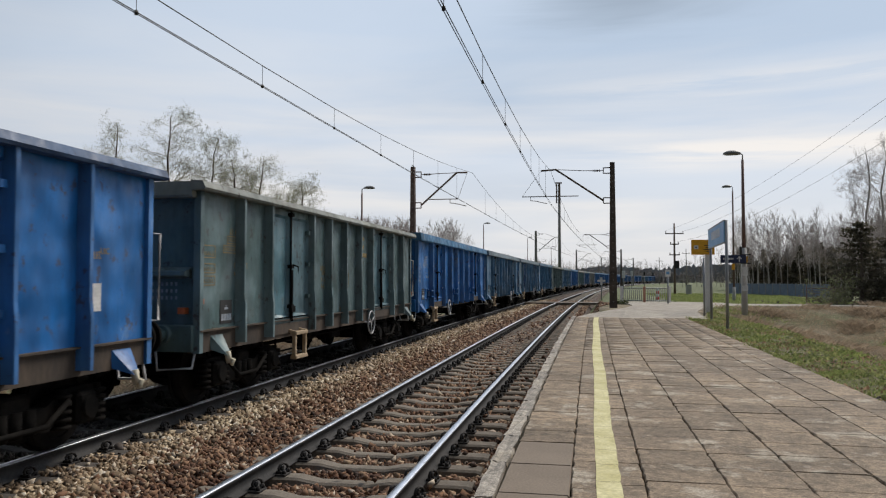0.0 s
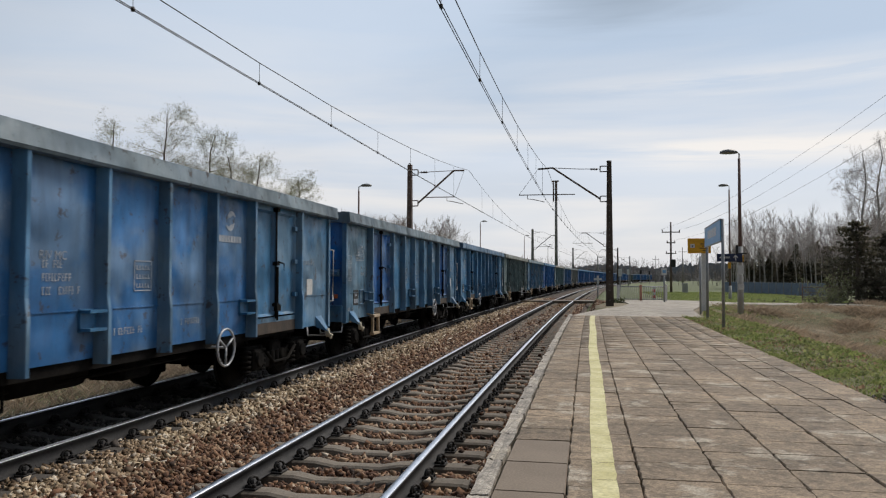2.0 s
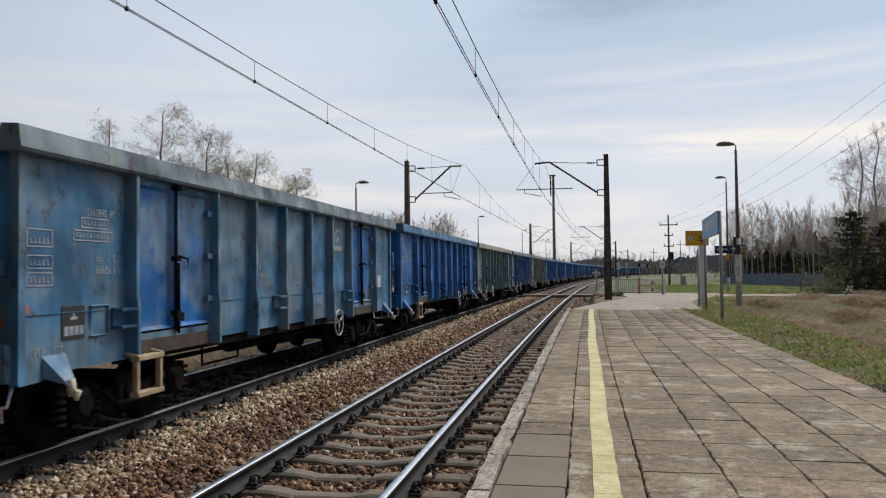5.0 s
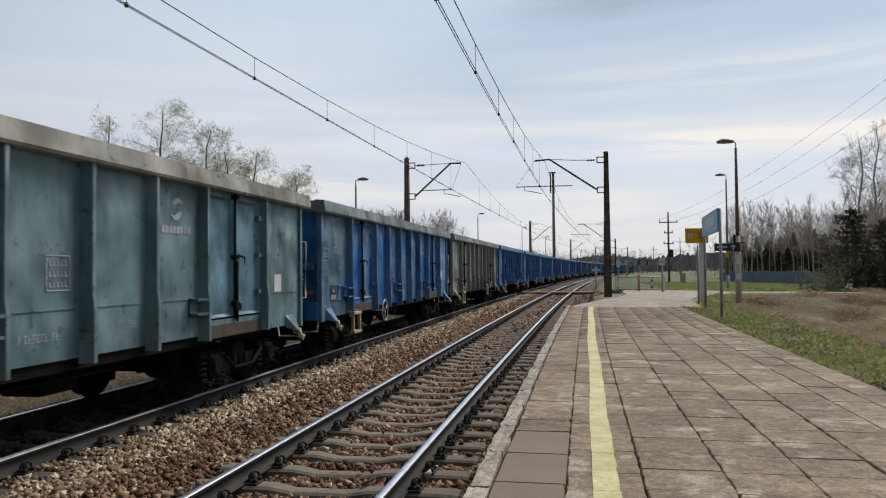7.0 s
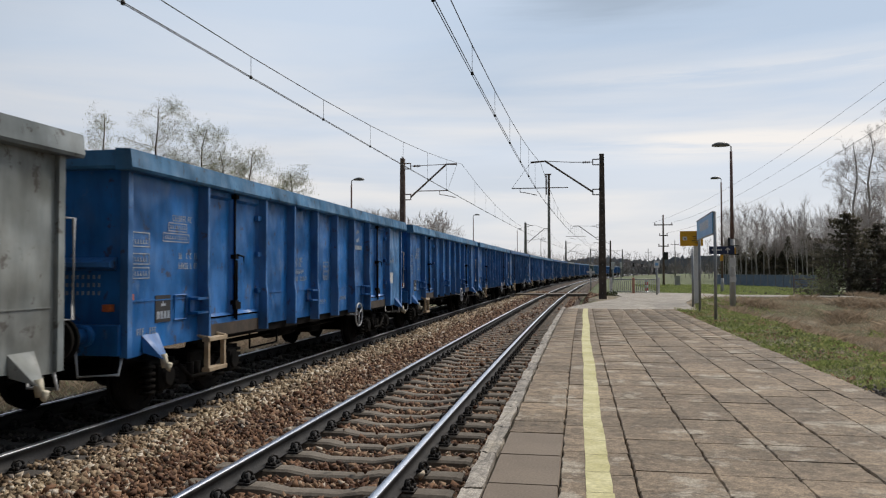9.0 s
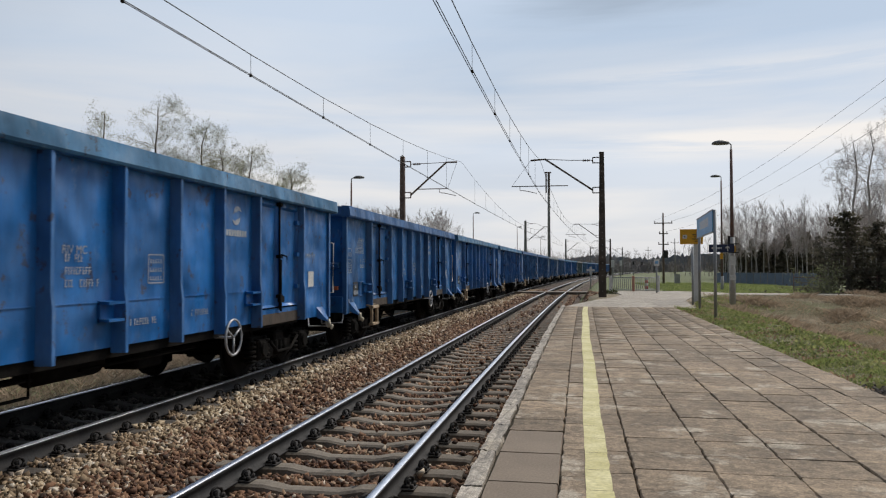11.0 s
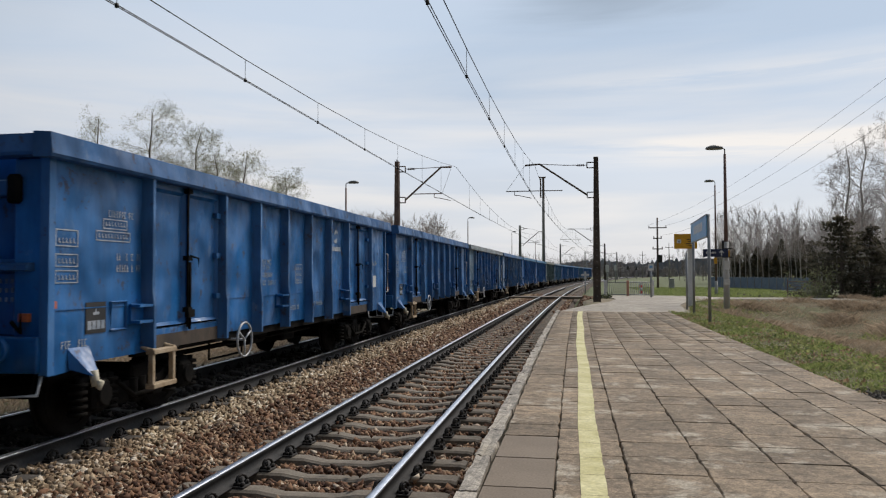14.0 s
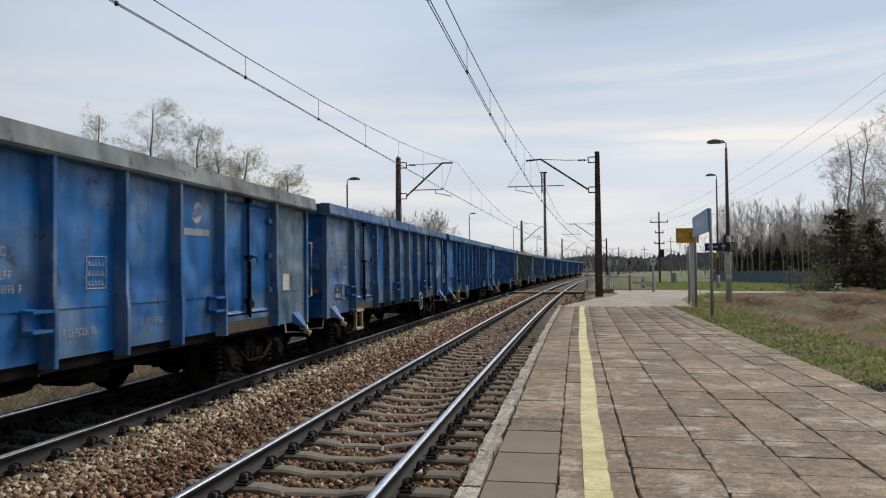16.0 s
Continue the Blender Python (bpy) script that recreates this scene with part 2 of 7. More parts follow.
def slab_mat(name, tint):
    """Worn concrete paving: brownish grey, tone differs from slab to slab, lichen specks, pale scuffs, damp stains."""
    m, n, l, b = mat(name)
    oi = n.new("ShaderNodeObjectInfo")
    tc = n.new("ShaderNodeTexCoord")
    ge = n.new("ShaderNodeNewGeometry")
    def nz(scale, detail=5, rough=0.6, sy=1.0):
        mp = n.new("ShaderNodeMapping")
        mp.inputs["Scale"].default_value = (1, sy, 1)
        l.new(ge.outputs["Position"], mp.inputs["Vector"])
        t = n.new("ShaderNodeTexNoise")
        t.inputs["Scale"].default_value, t.inputs["Detail"].default_value, t.inputs["Roughness"].default_value = scale, detail, rough
        l.new(mp.outputs[0], t.inputs["Vector"])
        return t.outputs["Fac"]
    col = ramp(n, l, nz(1.3), (0.3, tuple(0.62 * c for c in tint)), (0.7, tuple(1.15 * c for c in tint)))
    col = blend(n, l, "MULTIPLY", 1.0, col, ramp(n, l, oi.outputs["Random"], (0, g(0.78)), (1, g(1.15))))
    col = blend(n, l, "MULTIPLY", 0.8, col, ramp(n, l, nz(8, 6, 0.72), (0.38, g(0.55)), (0.60, g(1.18))))
    col = blend(n, l, "MIX", ramp(n, l, nz(2.1, 6, 0.66), (0.55, g(0.0)), (0.63, g(0.7))), col, (0.48, 0.42, 0.33))
    col = blend(n, l, "MULTIPLY", 0.7, col, ramp(n, l, nz(3.4, 6, 0.75), (0.38, g(0.68)), (0.5, g(1.04))))
    col = blend(n, l, "MULTIPLY", 0.6, col, ramp(n, l, nz(90, 3, 0.6), (0.36, g(0.5)), (0.64, g(1.35))))
    col = blend(n, l, "MULTIPLY", 0.6, col, ramp(n, l, nz(30, 4, 0.7), (0.38, g(0.55)), (0.62, g(1.3))))
    l.new(col, b.inputs["Base Color"])
    b.inputs["Roughness"].default_value = 0.85
    bump(n, l, b, nz(28, 6, 0.75), 0.7, 0.010)
    return m


M_PAINT = paint_mat("wagon_paint", 0.55, 0.40)
# posts mixed paler for wear and dust, and for the light they catch
M_POST = paint_mat("lit_worn_post_paint", 0.6, 0.42, 0.12)
M_RIM = paint_mat("wagon_rim_paint", 0.35, 0.6)
M_UNDER = dull_dark_mat("near_black_underframe", (0.004, 0.004, 0.004), (0.016, 0.014, 0.012))
M_RUSTY = rough_mat("rusty_sill", (0.028, 0.022, 0.018), (0.090, 0.064, 0.043), 2.5, 25, 0.8, stretch=(1, 1, 0.4))
M_WHEEL = dull_dark_mat("wheel_steel", (0.005, 0.005, 0.005), (0.018, 0.016, 0.015))
M_RAIL = rough_mat("rail_side", (0.017, 0.017, 0.018), (0.045, 0.042, 0.04), 3, 30, 0.75, 0.2)
M_RAILTOP = rough_mat("rail_running_surface", (0.74, 0.76, 0.8), (0.86, 0.87, 0.9), 2, 60, 0.33, 1.0, 0.02, stretch=(1, 0.1, 1))
M_FASTEN = rough_mat("rail_fastening", (0.012, 0.011, 0.011), (0.04, 0.034, 0.03), 8, 60, 0.75, 0.3)
M_SLEEPER = rough_mat("concrete_sleeper", (0.115, 0.095, 0.072), (0.235, 0.20, 0.158), 2.5, 35, 0.9, bumpy=0.6)
M_BALLAST = stone_mat("rusty_ballast_stones", ((0.0, (0.035, 0.020, 0.012)), (0.35, (0.125, 0.060, 0.033)), (0.7, (0.245, 0.138, 0.078)), (0.92, (0.37, 0.27, 0.18)), (1.0, (0.55, 0.48, 0.39))))
M_PALESTONE = stone_mat("pale_ballast_stones", ((0.0, (0.10, 0.07, 0.045)), (0.3, (0.27, 0.20, 0.125)), (0.6, (0.42, 0.335, 0.225)), (0.85, (0.57, 0.48, 0.35)), (1.0, (0.72, 0.68, 0.6))))
# stones, bed and sleepers of the far track, darker than the near track's
M_DARKSTONE = stone_mat("dark_ballast_stones", ((0.0, (0.022, 0.020, 0.018)), (0.6, (0.075, 0.066, 0.060)), (1.0, (0.25, 0.23, 0.21))))
M_DARKBED = rough_mat("dark_ballast_bed", (0.022, 0.019, 0.017), (0.065, 0.056, 0.048), 1.2, 28, 0.95, bumpy=1.0, dist=0.05)
M_DARKSLEEPER = rough_mat("dark_sleeper", (0.05, 0.044, 0.039), (0.13, 0.114, 0.10), 2.5, 35, 0.9, bumpy=0.6)
M_BED = rough_mat("ballast_bed", (0.05, 0.034, 0.026), (0.12, 0.085, 0.066), 1.2, 28, 0.95, bumpy=1.0, dist=0.05)
M_SLAB = slab_mat("platform_slab", (0.300, 0.224, 0.148))
M_NEWSLAB = rough_mat("smooth_grey_slab", (0.175, 0.133, 0.094), (0.225, 0.175, 0.126), 1.6, 60, 0.8, bumpy=0.15)
M_KERB = slab_mat("platform_edge_stone", (0.42, 0.375, 0.315))
M_JOINT = rough_mat("joint_soil", (0.045, 0.042, 0.024), (0.12, 0.10, 0.06), 4, 40, 0.95)
M_PATH = slab_mat("path_asphalt", (0.40, 0.355, 0.295))


# ---- small builders ----
def part(name, bm, material, parent=None, label=""):
    me = bpy.data.meshes.new(name)
    bm.normal_update()
    bm.to_mesh(me)
    bm.free()
    me.materials.append(material)
    ob = new(name, me)
    if parent:
        ob.parent = parent
    if label:
        ob["label"] = label
    return ob


def from_arrays(name, verts, faces, material, parent=None, smooth=False):
    """A mesh from numpy arrays; every face has the same number of corners."""
    verts, faces = np.asarray(verts, "f4"), np.asarray(faces, "i4")
    me = bpy.data.meshes.new(name)
    k = faces.shape[1]
    me.vertices.add(len(verts))
    me.vertices.foreach_set("co", verts.ravel())
    me.loops.add(faces.size)
    me.loops.foreach_set("vertex_index", faces.ravel())
    me.polygons.add(len(faces))
    me.polygons.foreach_set("loop_start", np.arange(0, faces.size, k, dtype="i4"))
    me.polygons.foreach_set("loop_total", np.full(len(faces), k, "i4"))
    if smooth:
        me.polygons.foreach_set("use_smooth", np.ones(len(faces), bool))
    me.update(calc_edges=True)
    me.validate()
    me.materials.append(material)
    ob = new(name, me)
    if parent:
        ob.parent = parent
    return ob


def thing(name, m, label, category, group="", kind=""):
    ob = new(name)
    ob.matrix_world = m
    ob.empty_display_size = 0.2
    return tagged(ob, label, category, group, kind)


def box(bm, x0, x1, y0, y1, z0, z1, bevel=0.0, m=None):
    """An upright box from corner to corner, with rounded edges if bevel is given."""
    r = bmesh.ops.create_cube(bm, size=1.0)
    vs = r["verts"]
    for v in vs:
        v.co = Vector(((x0 + x1) / 2 + v.co.x * (x1 - x0), (y0 + y1) / 2 + v.co.y * (y1 - y0), (z0 + z1) / 2 + v.co.z * (z1 - z0)))
    if bevel:
        es = list({e for v in vs for e in v.link_edges})
        got = bmesh.ops.bevel(bm, geom=es, offset=bevel, segments=1, affect="EDGES", profile=0.5)
        vs = list({v for f in got["faces"] for v in f.verts} | {v for v in vs if v.is_valid})
    if m is not None:
        bmesh.ops.transform(bm, matrix=m, verts=[v for v in vs if v.is_valid])
    return bm


def tube(bm, points, radii, sides=6, cap=True):
    """A round bar along points; radii: one or one for each point."""
    pts = [Vector(p) for p in points]
    if isinstance(radii, (int, float)):
        radii = [radii] * len(pts)
    rings, ref = [], None
    for i, p in enumerate(pts):
        d = (pts[min(i + 1, len(pts) - 1)] - pts[max(i - 1, 0)]).normalized()
        if ref is None:
            ref = Vector((0, 0, 1)) if abs(d.z) < 0.9 else Vector((1, 0, 0))
        u = d.cross(ref).normalized()
        w = u.cross(d).normalized()
        rings.append([bm.verts.new(p + (u * math.cos(2 * math.pi * k / sides) + w * math.sin(2 * math.pi * k / sides)) * radii[i]) for k in range(sides)])
    for a, b in zip(rings, rings[1:]):
        for k in range(sides):
            f = bm.faces.new((a[k], a[(k + 1) % sides], b[(k + 1) % sides], b[k]))
            f.smooth = sides > 5
    if cap:
        bm.faces.new(rings[0][::-1])
        bm.faces.new(rings[-1])
    return bm


def disc(bm, centre, axis, r0, r1, thick, sides=24):
    """A flat ring or disc: outer radius r1, hole r0 (0: none)."""
    c, ax = Vector(centre), Vector(axis).normalized()
    u = ax.orthogonal().normalized()
    w = ax.cross(u)
    def ring(r, h):
        return [bm.verts.new(c + ax * h + (u * math.cos(2 * math.pi * k / sides) + w * math.sin(2 * math.pi * k / sides)) * r) for k in range(sides)]
    o0, o1 = ring(r1, -thick / 2), ring(r1, thick / 2)
    for k in range(sides):
        bm.faces.new((o0[k], o0[(k + 1) % sides], o1[(k + 1) % sides], o1[k])).smooth = True
    if r0 > 0:
        i0, i1 = ring(r0, -thick / 2), ring(r0, thick / 2)
        for k in range(sides):
            j = (k + 1) % sides
            bm.faces.new((i0[j], i0[k], i1[k], i1[j]))
            bm.faces.new((o1[k], o1[j], i1[j], i1[k]))
            bm.faces.new((o0[j], o0[k], i0[k], i0[j]))
    else:
        bm.faces.new(o1)
        bm.faces.new(o0[::-1])
    return bm


# ---- the line of the tracks ----
TRACK_X, TRACK_GAP, CURVE_FROM, CURVE_R = -2.336, 3.852, 8.0, 1977.0


def on_track(s, off=0.0, z=0.0):
    """The place s metres along the near track's axis and off metres to its right, and the track's heading there."""
    a = max(s - CURVE_FROM, 0.0) / CURVE_R
    x = TRACK_X + CURVE_R * (1 - math.cos(a)) + off * math.cos(a)
    y = min(s, CURVE_FROM) + CURVE_R * math.sin(a) - off * math.sin(a)
    return Vector((x, y, z)), a


def track_pose(s, off=0.0, z=0.0):
    p, a = on_track(s, off, z)
    return Matrix.Translation(p) @ Matrix.Rotation(-a, 4, "Z")


def on_track_np(s, off):
    a = np.maximum(s - CURVE_FROM, 0.0) / CURVE_R
    return (TRACK_X + CURVE_R * (1 - np.cos(a)) + off * np.cos(a),
            np.minimum(s, CURVE_FROM) + CURVE_R * np.sin(a) - off * np.sin(a))


def sweep(name, profile, stations, material, parent=None, closed=True, kind=""):
    """A constant section (offset, height) carried along the near track's line."""
    k = len(profile)
    verts, faces = [], []
    for s in stations:
        for o, z in profile:
            p, _ = on_track(s, o, z)
            verts.append(p[:])
    n = k if closed else k - 1
    for i in range(len(stations) - 1):
        for j in range(n):
            a, b = i * k + j, i * k + (j + 1) % k
            faces.append((a, b, b + k, a + k))
    ob = from_arrays(name, verts, faces, material, parent)
    if kind:
        ob["kind"] = kind
    return ob


LINE = [-320, -200, -100, -50, -20] + [i * 4.0 for i in range(-3, 60)] + [240 + 10 * i for i in range(40)]


# ---- ground, track bed, platform ----
PLAT_Z = 0.36


def smooth01(a, b, v):
    u = np.clip((v - a) / (b - a), 0, 1)
    return u * u * (3 - 2 * u)


def ground_z(x, y):
    """Height of the ground: low beside the tracks, a bank beside the platform, a shallow ditch behind it."""
    x, y = np.asarray(x, float), np.asarray(y, float)
    a = np.maximum(y - CURVE_FROM, 0) 
    o = x - (TRACK_X + a * a / (2 * CURVE_R))
    z = -0.62 + 0 * x
    left = smooth01(-7.2, -10.5, o)
    z = z + 0.25 * left * smooth01(-9, -14, o)
    bank = smooth01(1.9, 2.6, o) * (0.30 + 0.62)
    z = z + bank
    ditch = smooth01(7.0, 10.0, o) * (1 - smooth01(14.5, 18.0, o)) * (1 - smooth01(33, 41, y))
    z = z - 0.85 * ditch + 0.10 * ditch * np.sin(x * 1.1 + y * 0.45) * np.sin(y * 0.7)
    z = z - 0.32 * smooth01(42, 60, y) * smooth01(1.9, 3.0, o)
    z = z + 0.04 * np.sin(x * 1.7 + 0.6 * np.sin(y * 0.9)) * np.sin(y * 1.3) * smooth01(5.6, 6.4, np.abs(o - 1))
    return z


def axis(lo, hi, fine_lo, fine_hi, step):
    fine = np.arange(fine_lo, fine_hi + 1e-6, step)
    up, dn = [fine_hi], [fine_lo]
    st = step
    while up[-1] < hi:
        st *= 1.28
        up.append(min(up[-1] + st, hi))
    st = step
    while dn[-1] > lo:
        st *= 1.28
        dn.append(max(dn[-1] - st, lo))
    return np.concatenate([dn[:0:-1], fine, up[1:]])


gx, gy = axis(-2500, 2500, -16, 24, 0.5), axis(-1500, 3500, -6, 110, 0.9)
GX, GY = np.meshgrid(gx, gy)
GZ = ground_z(GX, GY)
idx = np.arange(GX.size).reshape(GX.shape)
quads = np.stack([idx[:-1, :-1], idx[:-1, 1:], idx[1:, 1:], idx[1:, :-1]], -1).reshape(-1, 4)


def ground_mat():
    m, n, l, b = mat("grassy_ground")
    big = noise_node(n, l, 0.16, 5, 0.6)
    mid = noise_node(n, l, 1.6, 5, 0.65)
    fine = noise_node(n, l, 22.0, 4, 0.7)
    col = ramp(n, l, big, (0.40, (0.14, 0.14, 0.06)), (0.50, (0.20, 0.165, 0.095)), (0.62, (0.31, 0.245, 0.165)))
    place = n.new("ShaderNodeNewGeometry")
    apart = n.new("ShaderNodeSeparateXYZ")
    l.new(place.outputs["Position"], apart.inputs[0])
    beyond = n.new("ShaderNodeMapRange")
    for k, v in zip(("From Min", "From Max"), (49.0, 53.0)):
        beyond.inputs[k].default_value = v
    l.new(apart.outputs["Y"], beyond.inputs["Value"])
    meadow = ramp(n, l, noise_node(n, l, 0.5, 5, 0.65), (0.35, (0.10, 0.125, 0.05)), (0.65, (0.175, 0.19, 0.09)))
    col = blend(n, l, "MIX", beyond.outputs[0], col, meadow)
    col = blend(n, l, "MULTIPLY", 0.7, col, ramp(n, l, mid, (0.3, g(0.55)), (0.7, g(1.25))))
    col = blend(n, l, "MULTIPLY", 0.7, col, ramp(n, l, fine, (0.3, g(0.45)), (0.7, g(1.35))))
    l.new(col, b.inputs["Base Color"])
    b.inputs["Roughness"].default_value = 0.95
    bump(n, l, b, fine, 0.8, 0.06)
    return m


M_GROUND = ground_mat()
tagged(from_arrays("ground", np.stack([GX, GY, GZ], -1).reshape(-1, 3), quads, M_GROUND, smooth=True), "rough spring grass and bare earth beside the railway", "ground", kind="structure")

bed_far = -TRACK_GAP
tagged(sweep("ballast_bed", [(bed_far - 3.4, -0.75), (bed_far - 1.75, -0.22), (bed_far - 1.2, -0.26), (bed_far + 0.9, -0.26), (bed_far + 1.35, -0.22), (-1.95, -0.20), (-1.3, -0.23), (-0.9, -0.285), (1.56, -0.285), (1.72, -0.4), (1.9, -0.7)],
             LINE, M_BED, closed=False), "brown stone ballast under both railway tracks", "ballast", kind="structure")

tagged(sweep("sooty_bed", [(bed_far - 1.2, -0.255), (bed_far + 0.95, -0.255)], LINE, M_DARKBED, closed=False), "dark ballast under the far track", "ballast", kind="structure")

RAIL_PROFILE = [(-0.0625, -0.172), (0.0625, -0.172), (0.0625, -0.160), (0.012, -0.140), (0.009, -0.05), (0.034, -0.036), (0.036, -0.010), (0.028, 0.0),
                (-0.028, 0.0), (-0.036, -0.010), (-0.034, -0.036), (-0.009, -0.05), (-0.012, -0.140), (-0.0625, -0.160)]


def track(label, off):
    tr = thing("railway_track", Matrix(), label, "railway track", "railway tracks", "structure")
    for side in (-0.7535, 0.7535):
        prof = [(off + side + o, z) for o, z in RAIL_PROFILE]
        rail = sweep("rail", prof, LINE, M_RAIL, tr)
        band = [(off + side + o, z) for o, z in ((-0.033, -0.005), (-0.024, 0.0), (0.0, 0.0012), (0.024, 0.0), (0.033, -0.005), (0.0375, -0.014), (-0.0375, -0.014))]
        tread = sweep("running_surface", [(o, z + 0.002) for o, z in band], LINE, M_RAILTOP, rail)
        tread["label"] = "polished steel top of the rail"
    return tr


def sleeper_mesh(material):
    """A concrete sleeper, waisted in the middle, with sloping shoulders."""
    secs = [(-1.25, 0.15, 0.13, -0.19), (-1.2, 0.15, 0.125, -0.178), (-0.45, 0.14, 0.11, -0.178), (-0.25, 0.125, 0.10, -0.215),
            (0.25, 0.125, 0.10, -0.215), (0.45, 0.14, 0.11, -0.178), (1.2, 0.15, 0.125, -0.178), (1.25, 0.15, 0.13, -0.19)]
    bm = bmesh.new()
    rings = []
    for x, hb, ht, zt in secs:
        rings.append([bm.verts.new(c) for c in ((x, -hb, -0.36), (x, hb, -0.36), (x, ht, zt - 0.02), (x, ht - 0.03, zt), (x, -ht + 0.03, zt), (x, -ht, zt - 0.02))])
    for a, b in zip(rings, rings[1:]):
        for k in range(6):
            bm.faces.new((a[k], b[k], b[(k + 1) % 6], a[(k + 1) % 6]))
    bm.faces.new(rings[0])
    bm.faces.new(rings[-1][::-1])
    bmesh.ops.recalc_face_normals(bm, faces=bm.faces)
    me = bpy.data.meshes.new("sleeper")
    bm.to_mesh(me)
    bm.free()
    me.materials.append(material)
    return me


def fastening_mesh():
    """Ribbed base plate with clips and bolts on both sides of the rail foot."""
    bm = bmesh.new()
    box(bm, -0.17, 0.17, -0.085, 0.085, -0.18, -0.158, 0.004)
    for s in (-1, 1):
        box(bm, min(s * 0.055, s * 0.12), max(s * 0.055, s * 0.12), -0.055, 0.055, -0.165, -0.135, 0.006)
        tube(bm, [(s * 0.095, 0, -0.15), (s * 0.095, 0, -0.095)], 0.026, 6)
        tube(bm, [(s * 0.115 + 0.03 * math.cos(k * 0.785), 0.042 * math.cos(k * 0.785), -0.112 + 0.045 * math.sin(k * 0.785)) for k in range(9)], 0.014, 5)
        tube(bm, [(s * 0.145, -0.05, -0.16), (s * 0.145, -0.05, -0.125)], 0.02, 6)
        tube(bm, [(s * 0.145, 0.05, -0.16), (s * 0.145, 0.05, -0.125)], 0.02, 6)
    me = bpy.data.meshes.new("fastening")
    bm.to_mesh(me)
    bm.free()
    me.materials.append(M_FASTEN)
    return me


PITCH = 0.6
TRACKS = [track("near railway track, bright steel rails on concrete sleepers", 0.0),
          track("far railway track, steel rails on dark concrete sleepers", -TRACK_GAP)]


def joined_copies(name, me, poses, material, parent):
    """Many copies of one small mesh as one object."""
    v = np.empty(len(me.vertices) * 3, "f4")
    me.vertices.foreach_get("co", v)
    v = np.c_[v.reshape(-1, 3), np.ones(len(me.vertices))]
    me.calc_loop_triangles()
    tri = np.empty(len(me.loop_triangles) * 3, "i4")
    me.loop_triangles.foreach_get("vertices", tri)
    tri = tri.reshape(-1, 3)
    vs, fs = [], []
    for i, m in enumerate(poses):
        vs.append((v @ np.array(m).T)[:, :3])
        fs.append(tri + i * len(v))
    ob = from_arrays(name, np.concatenate(vs), np.concatenate(fs), material, parent)
    ob["kind"] = "stuff"
    return ob


# stones: broken, sharp-edged lumps
LUMP_V = np.array([(1, 0, 0), (-1, 0, 0), (0, 1, 0), (0, -1, 0), (0, 0, 1), (0, 0, -1)], float) * 1.45
LUMP_F = np.array([(0, 2, 4), (2, 1, 4), (1, 3, 4), (3, 0, 4), (2, 0, 5), (1, 2, 5), (3, 1, 5), (0, 3, 5)])


def stones(name, x, y, z, size, material, label):
    rng = np.random.default_rng(7)
    n = len(x)
    v = (LUMP_V[None] * rng.uniform(0.55, 1.15, (n, 6, 1)) + rng.normal(0, 0.22, (n, 6, 3))) * size[:, None, None]
    v = v * rng.uniform(0.55, 1.2, (n, 1, 3))
    q = rng.normal(0, 1, (n, 4))
    q /= np.linalg.norm(q, axis=1)[:, None]
    w, i, j, k = q.T
    turn = np.stack([1 - 2 * (j * j + k * k), 2 * (i * j - k * w), 2 * (i * k + j * w), 2 * (i * j + k * w), 1 - 2 * (i * i + k * k), 2 * (j * k - i * w),
                     2 * (i * k - j * w), 2 * (j * k + i * w), 1 - 2 * (i * i + j * j)], -1).reshape(n, 3, 3)
    v = np.einsum("nab,ncb->nca", turn, v)
    v += np.stack([x, y, z], -1)[:, None, :]
    f = LUMP_F[None] + (np.arange(n) * 6)[:, None, None]
    return tagged(from_arrays(name, v.reshape(-1, 3), f.reshape(-1, 3), material), label, "ballast", kind="stuff")


